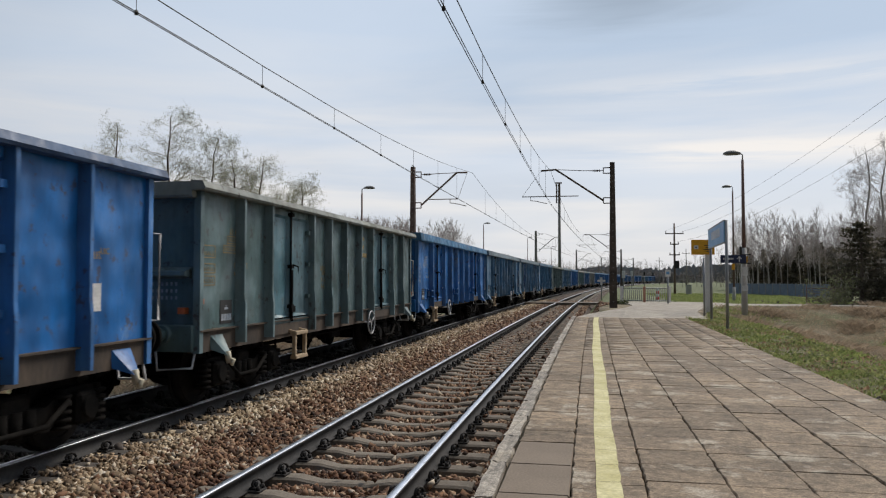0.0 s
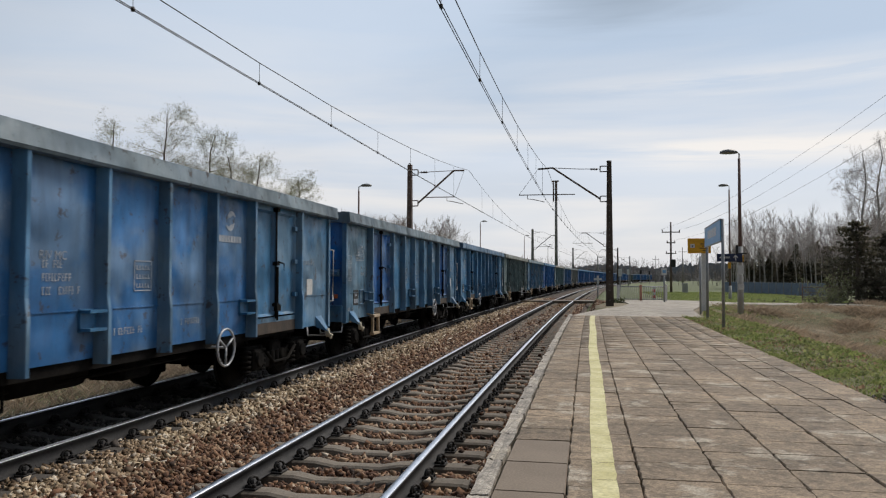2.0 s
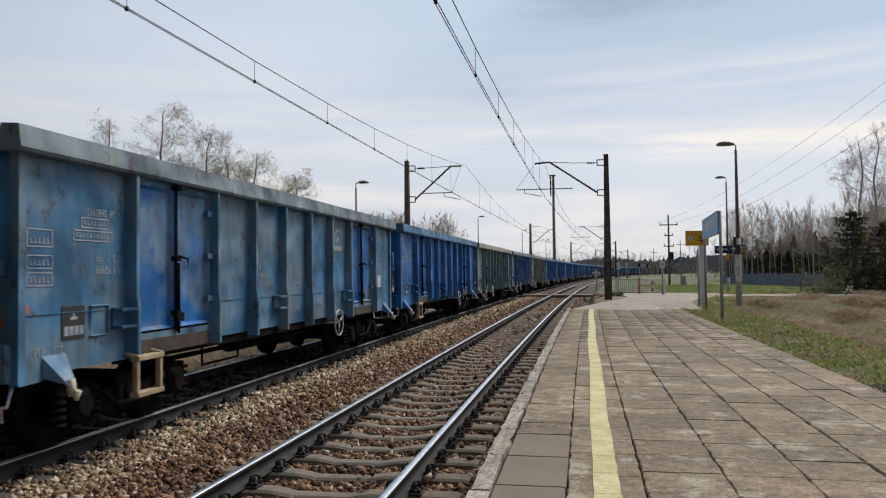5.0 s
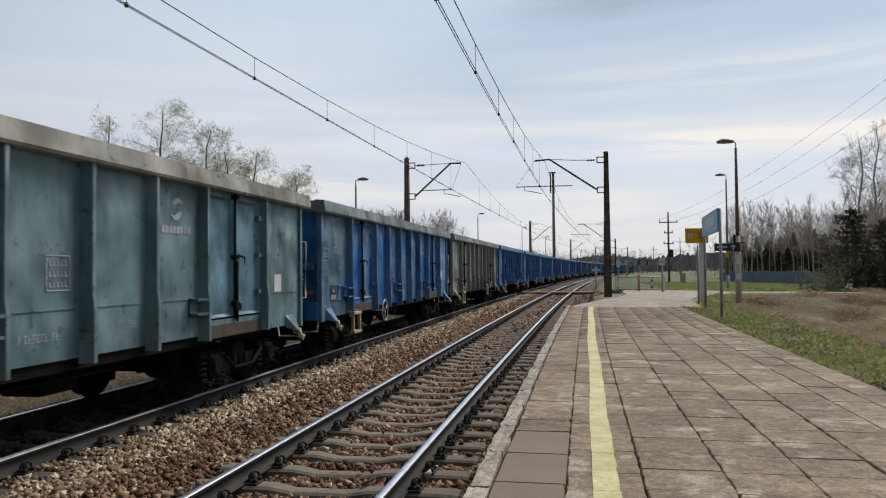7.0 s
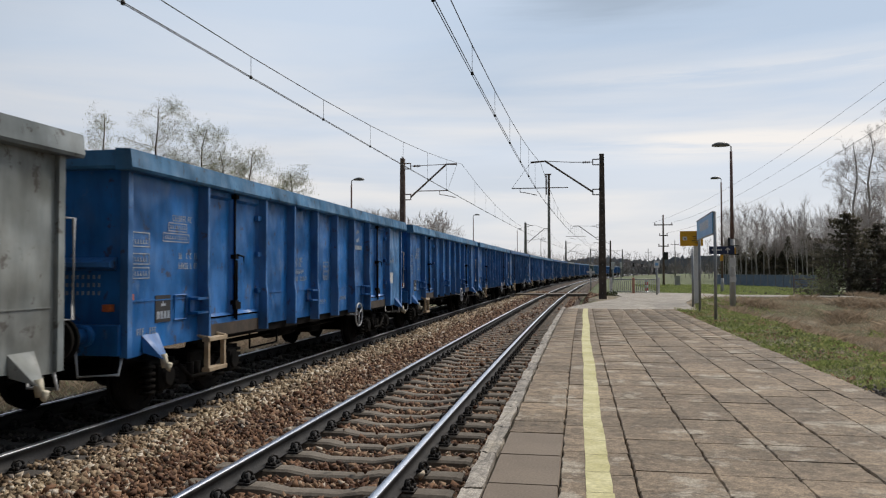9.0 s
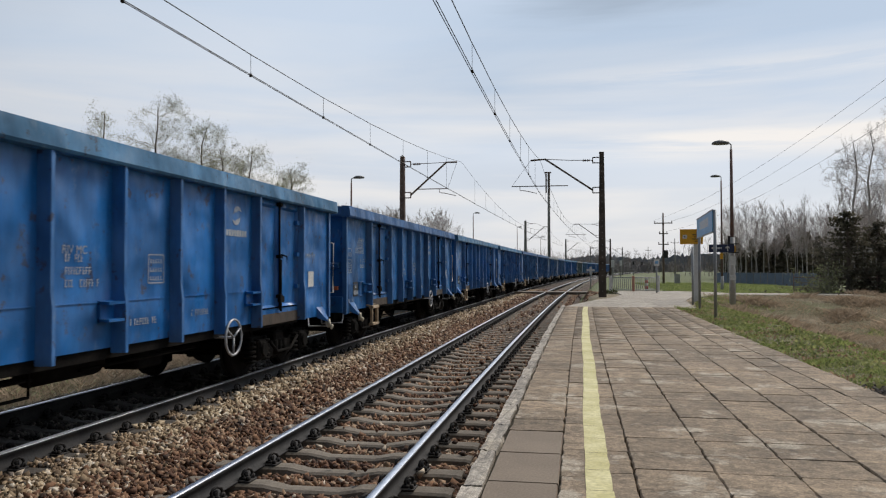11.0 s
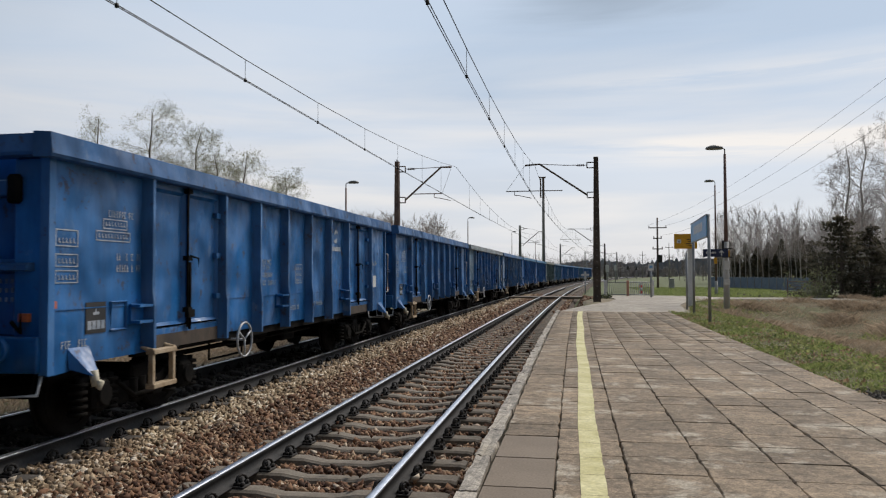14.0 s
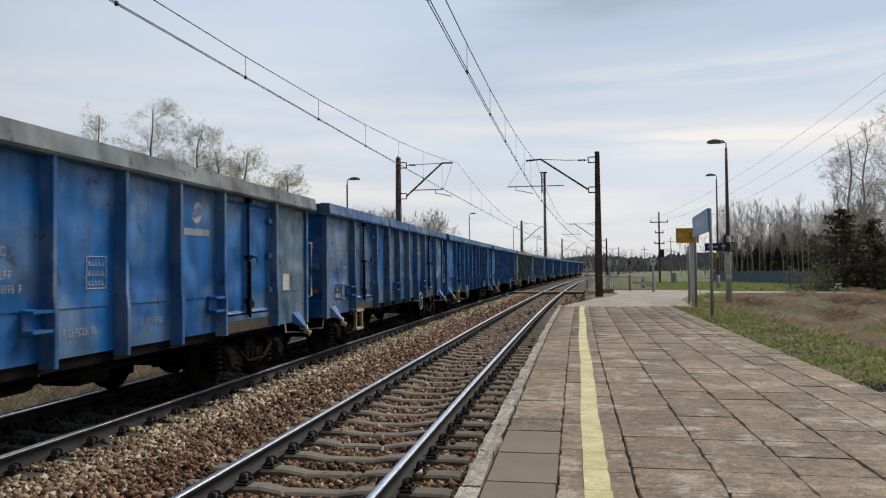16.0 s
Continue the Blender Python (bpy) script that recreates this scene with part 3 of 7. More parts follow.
def ballast():
    rng = np.random.default_rng(3)
    rows = []
    for s0, s1, dens, size in ((-3.5, 3.2, 180, 0.045), (3.2, 9, 900, 0.032), (9, 16, 640, 0.036), (16, 30, 360, 0.042), (30, 70, 110, 0.058)):
        for o0, o1, top in ((-2.62, -1.3, -0.190), (-1.3, -0.82, -0.205), (-0.68, 0.68, -0.256), (0.82, 1.62, -0.252), (-4.53, -3.17, -0.235), (-3.03, -2.55, -0.195), (-7.3, -4.68, -0.26)):
            n = int((s1 - s0) * (o1 - o0) * dens)
            s, o = rng.uniform(s0, s1, n), rng.uniform(o0, o1, n)
            on_sleeper = np.abs((s / PITCH + 0.5) % 1 - 0.5) < 0.15 / PITCH
            inside = (np.abs(o) < 1.2) | (np.abs(o + TRACK_GAP) < 1.2)
            keep = ~(on_sleeper & inside) | (rng.uniform(size=n) < 0.012)
            s, o, lifted = s[keep], o[keep], (on_sleeper & inside)[keep]
            z = np.full(len(s), top) + rng.uniform(-0.025, 0.022, len(s))
            z = np.where(np.abs(o + 1.95) < 0.5, z + 0.025, z)
            z = np.where(o < -5.6, z - (-5.6 - o) * 0.32, z)
            z = np.where(lifted, -0.165, z)
            x, y = on_track_np(s, o)
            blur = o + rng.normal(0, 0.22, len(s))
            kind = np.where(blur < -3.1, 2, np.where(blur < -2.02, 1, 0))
            kind = np.where(o < -5.0, 1, kind)
            rows.append(np.stack([x, y, z, size * rng.uniform(0.6, 1.35, len(s)), kind], -1))
    s, o = rng.uniform(28.9, 57, 5200), rng.uniform(1.5, 3.3, 5200)
    x, y = on_track_np(s, o)
    ok = x < -0.7 + (s - 28.5) * 0.12 + np.where(s > 38, -0.3, 0)
    x, y = x[ok], y[ok]
    rows.append(np.stack([x, y, ground_z(x, y) + rng.uniform(-0.02, 0.03, len(x)), 0.05 * rng.uniform(0.6, 1.35, len(x)), 0 * x], -1))
    s, o = rng.uniform(9.15, 10.2, 500), rng.uniform(5.5, 6.75, 500)
    x, y = on_track_np(s, o)
    rows.append(np.stack([x, y, 0 * x + 0.325 + rng.uniform(-0.01, 0.012, len(x)), 0.02 * rng.uniform(0.6, 1.35, len(x)), 0 * x + 2], -1))
    rows = np.concatenate(rows)
    for k, material, label in ((0, M_BALLAST, "rust-brown ballast stones around the near track"), (1, M_PALESTONE, "pale grey-beige ballast stones beside the far track"), (2, M_DARKSTONE, "dark ballast stones between the far rails")):
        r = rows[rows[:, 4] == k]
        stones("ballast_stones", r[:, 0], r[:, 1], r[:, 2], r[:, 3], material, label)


ballast()

# platform body, edge and soil under the slabs
PL = [-30, -12, -6, 0, 4, 8, 12, 16, 20, 24, 28.6]
tagged(sweep("platform_base", [(1.70, -0.75), (1.70, PLAT_Z - 0.045), (5.62, PLAT_Z - 0.045), (5.62, -0.75)], PL, M_JOINT, closed=False),
       "dark soil in the joints under the platform slabs", "platform", kind="structure")
tagged(sweep("platform_base_wide", [(5.6, PLAT_Z - 0.047), (6.75, PLAT_Z - 0.047), (6.75, -0.3)], [-30, -6, 0, 4, 8, 9.3], M_JOINT, closed=False),
       "dark soil under the wider part of the platform", "platform", kind="structure")


# ---- the goods train ----
SIDE, PROUD = 1.30, 0.15
LONG_POSTS, SHORT_POSTS = [-4.81, -2.94, -1.745, -0.585, 0.585, 1.745, 2.94, 4.81], [-4.66, -3.70, -1.90, -0.98, -0.06, 0.92, 1.80, 3.58, 4.58]
# kind of wagon: half the body's length, side posts, door centres, height of the rim
BODIES = {"plain": (6.5, LONG_POSTS, (-3.875, 3.875), 3.085), "framed": (6.5, LONG_POSTS, (-3.875, 3.875), 3.085), "short": (5.78, SHORT_POSTS, (-2.80, 2.69), 3.0)}
M_WHITE = rough_mat("white_marking", (0.17, 0.22, 0.28), (0.46, 0.49, 0.53), 3, 30, 0.7, bumpy=0.0)
M_OCHRE = rough_mat("faded_ochre_marking", (0.22, 0.16, 0.07), (0.36, 0.27, 0.13), 3, 30, 0.7, bumpy=0.0)
M_PANEL = rough_mat("placard_white", (0.5, 0.5, 0.48), (0.72, 0.71, 0.68), 2, 30, 0.6, bumpy=0.0)
M_YELLOWBAR = rough_mat("cream_hook_paint", (0.42, 0.38, 0.28), (0.64, 0.58, 0.44), 4, 30, 0.6)
M_GREYSTEEL = rough_mat("galvanised_grip", (0.30, 0.31, 0.32), (0.48, 0.49, 0.5), 4, 30, 0.5, 0.3)
M_ORANGE = rough_mat("orange_reflector", (0.45, 0.10, 0.03), (0.6, 0.16, 0.05), 6, 40, 0.5, bumpy=0.0)
M_BLACKPLATE = rough_mat("black_plate", (0.012, 0.012, 0.013), (0.03, 0.03, 0.03), 6, 40, 0.6, bumpy=0.0)
M_TANWOOD = rough_mat("weathered_step", (0.30, 0.21, 0.12), (0.48, 0.38, 0.26), 5, 40, 0.8)


STUFF = []


def strip(bm, x0, x1, y0, y1, z0, z1):
    return box(bm, min(x0, x1), max(x0, x1), y0, y1, z0, z1)


def wheelset(parent, y):
    bm = bmesh.new()
    tube(bm, [(-1.05, 0, 0), (1.05, 0, 0)], 0.075, 10)
    for s in (-1, 1):
        disc(bm, (s * 0.753, 0, 0), (1, 0, 0), 0.0, 0.46, 0.125, 32)
        disc(bm, (s * 0.692, 0, 0), (1, 0, 0), 0.40, 0.488, 0.03, 32)
        disc(bm, (s * 0.82, 0, 0), (1, 0, 0), 0.36, 0.445, 0.03, 32)
        for k in range(4):
            a = k * math.pi / 2
            tube(bm, [(s * 0.825, 0.22 * math.cos(a), 0.22 * math.sin(a)), (s * 0.835, 0.22 * math.cos(a), 0.22 * math.sin(a))], 0.04, 8)
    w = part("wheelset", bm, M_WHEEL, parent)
    w.location = (0, y, 0.02)
    return w


def bogie(parent, y):
    """A two-axle bogie: cast side frames with axle boxes, coil springs and a bolster."""
    bm = bmesh.new()
    for s in (-1, 1):
        x0, x1 = s * 0.95, s * 1.09
        prof = [(-1.25, 0.55), (-1.2, 0.66), (-0.7, 0.66), (-0.4, 0.52), (0.4, 0.52), (0.7, 0.66), (1.2, 0.66), (1.25, 0.55), (0.75, 0.50), (0.45, 0.28), (-0.45, 0.28), (-0.75, 0.50)]
        a = [bm.verts.new((x0, p, q - 0.46)) for p, q in prof]
        b = [bm.verts.new((x1, p, q - 0.46)) for p, q in prof]
        bm.faces.new(a), bm.faces.new(b[::-1])
        for k in range(len(prof)):
            bm.faces.new((a[k], b[k], b[(k + 1) % len(prof)], a[(k + 1) % len(prof)]))
        for yy in (-0.9, 0.9):
            box(bm, min(s * 0.92, s * 1.2), max(s * 0.92, s * 1.2), yy - 0.15, yy + 0.15, -0.17, 0.16, 0.04)
            tube(bm, [(s * 1.15, yy, 0), (s * 1.235, yy, 0)], [0.13, 0.11], 12)
            for q in (-0.27, 0.27):
                for h in range(5):
                    z = -0.17 + h * 0.075
                    disc(bm, (s * 1.08, yy + q, z), (0, 0, 1), 0.055, 0.1, 0.035, 12)
                tube(bm, [(s * 1.08, yy + q, -0.2), (s * 1.08, yy + q, 0.2)], 0.05, 8)
        for q in (-0.18, 0.0, 0.18):
            tube(bm, [(s * 1.08, q, -0.16), (s * 1.08, q, 0.08)], 0.07, 8)
        tube(bm, [(s * 1.18, -0.62, 0.1), (s * 1.18, -0.3, -0.1), (s * 1.18, 0.3, -0.1), (s * 1.18, 0.62, 0.1)], 0.028, 6)
    box(bm, -1.1, 1.1, -0.2, 0.2, 0.02, 0.22, 0.03)
    for yy in (-0.42, 0.42):
        box(bm, -0.95, 0.95, yy - 0.05, yy + 0.05, -0.16, -0.08)
        for s in (-1, 1):
            box(bm, min(s * 0.7, s * 0.82), max(s * 0.7, s * 0.82), yy - 0.09, yy + 0.09, -0.3, 0.12, 0.02)
    bmesh.ops.recalc_face_normals(bm, faces=bm.faces)
    bo = part("bogie", bm, M_UNDER, parent, "near-black cast steel bogie with coil springs")
    bo.location = (0, y, 0.46)
    return bo, [wheelset(bo, -0.9), wheelset(bo, 0.9)]


def text_bars(bm, s, y0, z0, rows, height=0.07, gap=0.05, x=SIDE + 0.004):
    """Rows of small upright bars, for stencilled marks too worn to read."""
    rng = random.Random(int(y0 * 100) + rows)
    for r in range(rows):
        y, z = y0, z0 - r * (height + gap)
        for _ in range(rng.randint(7, 12)):
            w = rng.uniform(0.020, 0.040)
            if rng.random() < 0.82:
                # each mark is a stroke with one or two short cross strokes
                strip(bm, s * x, s * (x + 0.002), y, y + 0.011, z, z + height)
                for zz in rng.sample((0.0, 0.42, 0.84), 2):
                    strip(bm, s * x, s * (x + 0.002), y + 0.011, y + w, z + height * zz, z + height * zz + 0.011)
            y += w + 0.018


def build_wagon(kind):
    """kind: "plain" (flat ends with one shelf), "framed" (recessed ends between broad corner columns) or "short" (older, shorter body over an open sill)."""
    hl, posts, doors, rim_top = BODIES[kind]
    reach = hl / 6.5
    w = thing("freight_wagon", Matrix(), "blue open-top bogie freight wagon with ribbed steel sides on the far track", "freight wagon", "wagons of the goods train")
    # floor and frame
    bm = bmesh.new()
    box(bm, -1.22, 1.22, -hl + 0.1, hl - 0.1, 1.0, 1.16)
    for s in (-1, 1):
        strip(bm, s * 0.35, s * 0.5, -hl, hl, 0.72, 1.03)
    for y in (-4.0, -2.2, 0, 2.2, 4.0):
        box(bm, -1.25, 1.25, y - 0.06, y + 0.06, 0.86, 1.03)
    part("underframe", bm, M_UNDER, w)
    for s in (-1, 1):
        bm = bmesh.new()
        if kind == "short":
            strip(bm, s * 1.17, s * 1.31, -hl + 0.02, hl - 0.02, 0.80, 1.09)
            strip(bm, s * 1.31, s * 1.36, -hl + 0.02, hl - 0.02, 1.07, 1.09)
            part("side_sill", bm, M_RUSTY, w, "long rust-brown side sill")
        else:
            strip(bm, s * 1.17, s * 1.262, -4.9, 4.9, 0.80, 1.06)
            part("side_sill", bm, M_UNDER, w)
        for yc in doors:
            bm = bmesh.new()
            strip(bm, s * 1.25, s * 1.335, yc - 0.85, yc + 0.85, 0.86, 1.03)
            part("threshold", bm, M_RUSTY, w, "rust-brown door threshold")
    # plate sides: end panels and middle panels, each a slightly dished sheet
    for s in (-1, 1):
        low = 1.09 if kind == "short" else 0.92
        marks = [-hl + 0.07] + posts + [hl - 0.07]
        for y0, y1 in zip(marks, marks[1:]):
            if any(y0 < yc < y1 for yc in doors):
                continue
            outer = abs(y0 + y1) / 2 > 4.0
            zb = low if kind == "short" or not outer else 0.85
            bm = bmesh.new()
            strip(bm, s * (SIDE - 0.03), s * SIDE, y0, y1, zb, 2.9)
            if kind != "short":
                strip(bm, s * SIDE, s * (SIDE + 0.012), y0 + 0.05, y1 - 0.05, 1.40, 1.412)
            if outer and kind != "short":
                e = 1 if y0 > 0 else -1
                vs = [bm.verts.new((s * xx, yy, zz)) for xx in (SIDE - 0.03, SIDE) for yy, zz in ((e * (hl - 0.07), 0.85), (e * (hl - 0.07), 0.78), (e * (hl - 0.32), 0.79), (e * (hl - 0.75), 0.85))]
                for f in ((0, 1, 2, 3), (4, 5, 6, 7), (0, 1, 5, 4), (1, 2, 6, 5), (2, 3, 7, 6), (3, 0, 4, 7)):
                    bm.faces.new([vs[i] for i in f])
                bmesh.ops.recalc_face_normals(bm, faces=bm.faces)
            part("end_panel" if outer else "side_panel", bm, M_PAINT, w)
        for y in posts:
            bm = bmesh.new()
            def section(z, d):
                return [bm.verts.new((s * (SIDE + q * d), y + p, z)) for q, p in ((-0.01, -0.055), (0.92, -0.030), (1.0, -0.024), (1.0, 0.024), (0.92, 0.030), (-0.01, 0.055))]
            lo, kink, mid, hi = section(0.86, PROUD), section(1.38, PROUD), section(1.55, PROUD * 0.86), section(2.88, PROUD * 0.86)
            for p, q in ((lo, kink), (kink, mid), (mid, hi)):
                for j in range(5):
                    bm.faces.new((p[j], p[j + 1], q[j + 1], q[j]))
            bm.faces.new(lo)
            bmesh.ops.recalc_face_normals(bm, faces=bm.faces)
            part("side_post", bm, M_POST, w)
        for y in (-hl + 0.05, hl - 0.05):
            bm = bmesh.new()
            strip(bm, s * (SIDE - 0.05), s * (SIDE + 0.045), y - 0.045, y + 0.045, 0.80, 2.88)
            part("corner_post", bm, M_POST, w)
        # swing doors in pairs, with lock bars, hinges and sill
        for yc in doors:
            for d in (-1, 1):
                y0, y1 = (yc - 0.86, yc - 0.05) if d < 0 else (yc + 0.05, yc + 0.86)
                bm = bmesh.new()
                strip(bm, s * (SIDE - 0.04), s * (SIDE + 0.035), y0, y1, 1.13, 2.77)
                bm.normal_update()
                face = [f for f in bm.faces if f.normal.x * s > 0.9]
                bmesh.ops.inset_region(bm, faces=face, thickness=0.055)
                for q in face[0].verts:
                    q.co.x -= s * 0.045
                door = part("door", bm, M_PAINT, w)
                for z in (1.45, 2.0, 2.55):
                    bm = bmesh.new()
                    yy = y0 + 0.02 if d < 0 else y1 - 0.02
                    strip(bm, s * (SIDE + 0.0), s * (SIDE + 0.06), yy - 0.07, yy + 0.07, z - 0.035, z + 0.035)
                    part("hinge", bm, M_PAINT, door)
            bm = bmesh.new()
            tube(bm, [(s * (SIDE + 0.06), yc - 0.03, 1.08), (s * (SIDE + 0.06), yc - 0.03, 2.86)], 0.016, 8)
            tube(bm, [(s * (SIDE + 0.06), yc + 0.03, 1.05), (s * (SIDE + 0.06), yc + 0.03, 1.9)], 0.018, 6)
            for z in (1.3, 1.95, 2.8):
                strip(bm, s * (SIDE + 0.0), s * (SIDE + 0.095), yc - 0.07, yc + 0.03, z - 0.03, z + 0.03)
            tube(bm, [(s * (SIDE + 0.09), yc - 0.02, 1.98), (s * (SIDE + 0.12), yc + 0.14, 1.95), (s * (SIDE + 0.12), yc + 0.14, 1.82)], 0.014, 6)
            strip(bm, s * SIDE, s * (SIDE + 0.09), yc - 0.05, yc + 0.11, 1.20, 1.30)
            # near-black material stands in for the shadow around the bar
            part("lock_bar", bm, M_UNDER, w, "door lock bar, blackened for the shadow between the doors")
            bm = bmesh.new()
            strip(bm, s * (SIDE - 0.04), s * (SIDE + 0.03), yc - 0.86, yc + 0.86, 1.02, 1.10)
            part("door_sill", bm, M_PAINT, w)
            bm = bmesh.new()
            strip(bm, s * (SIDE - 0.02), s * (SIDE + 0.02), yc - 0.88, yc + 0.88, 2.77, 2.9)
            part("door_header", bm, M_PAINT, w)
        # small latch boxes on the posts
        for y in (() if kind == "short" else (posts[0], -0.585, posts[6])):
            bm = bmesh.new()
            for z in (1.20, 1.38):
                strip(bm, s * (SIDE - 0.01), s * (SIDE + 0.14), y - 0.30, y - 0.03, z, z + 0.03)
            strip(bm, s * (SIDE - 0.01), s * (SIDE + 0.03), y - 0.30, y - 0.03, 1.19, 1.42)
            part("step_bracket", bm, M_PAINT, w)
    # ends
    for e in (-1, 1):
        inset = 0.06 if kind == "plain" else (0.1 if kind == "short" else 0.26)
        bm = bmesh.new()
        y0, y1 = sorted((e * (hl - inset), e * (hl - inset - 0.03)))
        box(bm, -SIDE + 0.035, SIDE - 0.035, y0, y1, 0.84, 2.9)
        part("end_wall", bm, M_PAINT, w)
        a, b = sorted((e * (hl - inset), e * (hl + 0.05)))
        # one shelf-like rib with a sloping top, half-way up
        bm = bmesh.new()
        prof = [(hl - inset, 1.90), (hl + 0.09, 1.84), (hl + 0.09, 1.79), (hl - inset, 1.75)]
        l_end = [bm.verts.new((-SIDE + 0.12, e * y, z)) for y, z in prof]
        r_end = [bm.verts.new((SIDE - 0.12, e * y, z)) for y, z in prof]
        bm.faces.new(l_end), bm.faces.new(r_end)
        for k in range(4):
            bm.faces.new((l_end[k], l_end[(k + 1) % 4], r_end[(k + 1) % 4], r_end[k]))
        bmesh.ops.recalc_face_normals(bm, faces=bm.faces)
        part("end_rib", bm, M_POST, w)
        if kind == "framed":
            for x in (-1.1, 1.1):
                bm = bmesh.new()
                box(bm, x - 0.15, x + 0.15, *sorted((e * (hl - 0.3), e * (hl - 0.03))), 0.9, 2.86, 0.02)
                part("corner_column", bm, M_PAINT, w)
            bm = bmesh.new()
            box(bm, -0.95, 0.95, *sorted((e * (hl - 0.28), e * (hl - 0.06))), 2.5, 2.66, 0.015)
            part("end_header", bm, M_POST, w)
            for x in (-0.98, 0.98):
                bm = bmesh.new()
                box(bm, x - 0.07, x + 0.07, *sorted((e * (hl - 0.05), e * (hl + 0.05))), 2.42, 2.7, 0.03)
                tube(bm, [(x, e * (hl + 0.02), 1.3), (x + 0.12, e * (hl + 0.05), 1.2), (x + 0.12, e * (hl + 0.05), 1.42)], 0.022, 6)
                part("end_latch", bm, M_UNDER, w)
        bm = bmesh.new()
        box(bm, -1.27, 1.27, a, b, 0.82, 1.16, 0.01)
        part("head_stock", bm, M_PAINT, w)
        for s in (-1, 1):
            bm = bmesh.new()
            tube(bm, [(s * 0.875, e * (hl - 0.02), 1.04), (s * 0.875, e * (hl + 0.12), 1.04)], 0.12, 14)
            tube(bm, [(s * 0.875, e * (hl + 0.12), 1.04), (s * 0.875, e * (hl + 0.41), 1.04)], 0.085, 14)
            buf = part("buffer", bm, M_PAINT, w)
            bm = bmesh.new()
            tube(bm, [(s * 0.875, e * (hl + 0.36), 1.04), (s * 0.875, e * (hl + 0.46), 1.04)], 0.1, 14)
            disc(bm, (s * 0.875, e * (hl + 0.47), 1.04), (0, 1, 0), 0.0, 0.225, 0.045, 20)
            part("buffer_plate", bm, M_UNDER, buf)
            bm = bmesh.new()
            x = s * (SIDE + 0.07)
            y = e * (hl + 0.09)
            if e == s:
                tube(bm, [(x - s * 0.06, e * (hl - 0.04), 2.26), (x, y, 2.26), (x, y, 1.28), (x - s * 0.06, e * (hl - 0.04), 1.28)], 0.02, 6)
                part("grab_rail", bm, M_GREYSTEEL, w, "pale steel grab rail")
            else:
                bm.free()
            bm = bmesh.new()
            tube(bm, [(s * 1.26, e * (hl - 0.05), 0.84), (s * 1.26, e * (hl + 0.02), 0.62), (s * 0.85, e * (hl + 0.14), 0.60), (s * 0.82, e * (hl + 0.14), 0.9)], 0.018, 6)
            part("shunter_grip", bm, M_GREYSTEEL, w)
            bm = bmesh.new()
            y = e * (hl - 0.52)
            vs = [bm.verts.new(c) for c in ((s * SIDE, y - 0.17, 1.02), (s * SIDE, y + 0.17, 1.02), (s * (SIDE + 0.02), y + 0.17, 0.82), (s * (SIDE + 0.02), y - 0.17, 0.82), (s * (SIDE + 0.2), y - 0.05, 0.74), (s * (SIDE + 0.2), y + 0.05, 0.74))]
            for f in ((0, 1, 5, 4), (0, 4, 3), (1, 2, 5), (3, 4, 5, 2)):
                bm.faces.new([vs[i] for i in f])
            bmesh.ops.recalc_face_normals(bm, faces=bm.faces)
            br = part("rope_hook_bracket", bm, M_PAINT, w)
            bm = bmesh.new()
            tube(bm, [(s * (SIDE + 0.17), y, 0.79), (s * (SIDE + 0.2), y, 0.64), (s * (SIDE + 0.23), y, 0.62), (s * (SIDE + 0.26), y, 0.69)], [0.045, 0.04, 0.035, 0.03], 8)
            part("rope_hook", bm, M_YELLOWBAR, br, "cream painted rope hook")
        bm = bmesh.new()
        tube(bm, [(0, e * (hl - 0.05), 1.02), (0, e * (hl + 0.3), 1.02), (0, e * (hl + 0.42), 1.08), (0, e * (hl + 0.45), 0.98)], 0.045, 8)
        tube(bm, [(0.25, e * hl, 0.85), (0.25, e * (hl + 0.25), 0.6), (0.22, e * (hl + 0.45), 0.55)], 0.028, 6)
        part("coupling_hook", bm, M_UNDER, w)
    # top rim with sloping cap, all round
    bm = bmesh.new()
    for s in (-1, 1):
        prof = [(SIDE - 0.04, rim_top - 0.24), (SIDE + 0.145, rim_top - 0.24), (SIDE + 0.165, rim_top - 0.21), (SIDE + 0.14, rim_top - 0.012), (SIDE - 0.04, rim_top)]
        if kind == "short":
            prof = [(SIDE - 0.04, 2.87), (SIDE + 0.15, 2.87), (SIDE + 0.17, 2.90), (SIDE + 0.13, rim_top - 0.015), (SIDE - 0.04, rim_top)]
        a = [bm.verts.new((s * x, -hl - 0.12, z)) for x, z in prof]
        b = [bm.verts.new((s * x, hl + 0.12, z)) for x, z in prof]
        bm.faces.new(a), bm.faces.new(b)
        for k in range(5):
            bm.faces.new((a[k], a[(k + 1) % 5], b[(k + 1) % 5], b[k]))
    for e in (-1, 1):
        prof = [(hl - 0.14, rim_top - 0.22), (hl + 0.10, rim_top - 0.22), (hl + 0.115, rim_top - 0.19), (hl + 0.08, rim_top - 0.014), (hl - 0.14, rim_top - 0.004)]
        a = [bm.verts.new((-SIDE + 0.02, e * y, z)) for y, z in prof]
        b = [bm.verts.new((SIDE - 0.02, e * y, z)) for y, z in prof]
        bm.faces.new(a), bm.faces.new(b)
        for k in range(5):
            bm.faces.new((a[k], a[(k + 1) % 5], b[(k + 1) % 5], b[k]))
    bmesh.ops.recalc_face_normals(bm, faces=bm.faces)
    part("top_rim", bm, M_RIM, w)
    # running gear
    for y in (-4.5 * reach, 4.5 * reach):
        bogie(w, y)
    bm = bmesh.new()
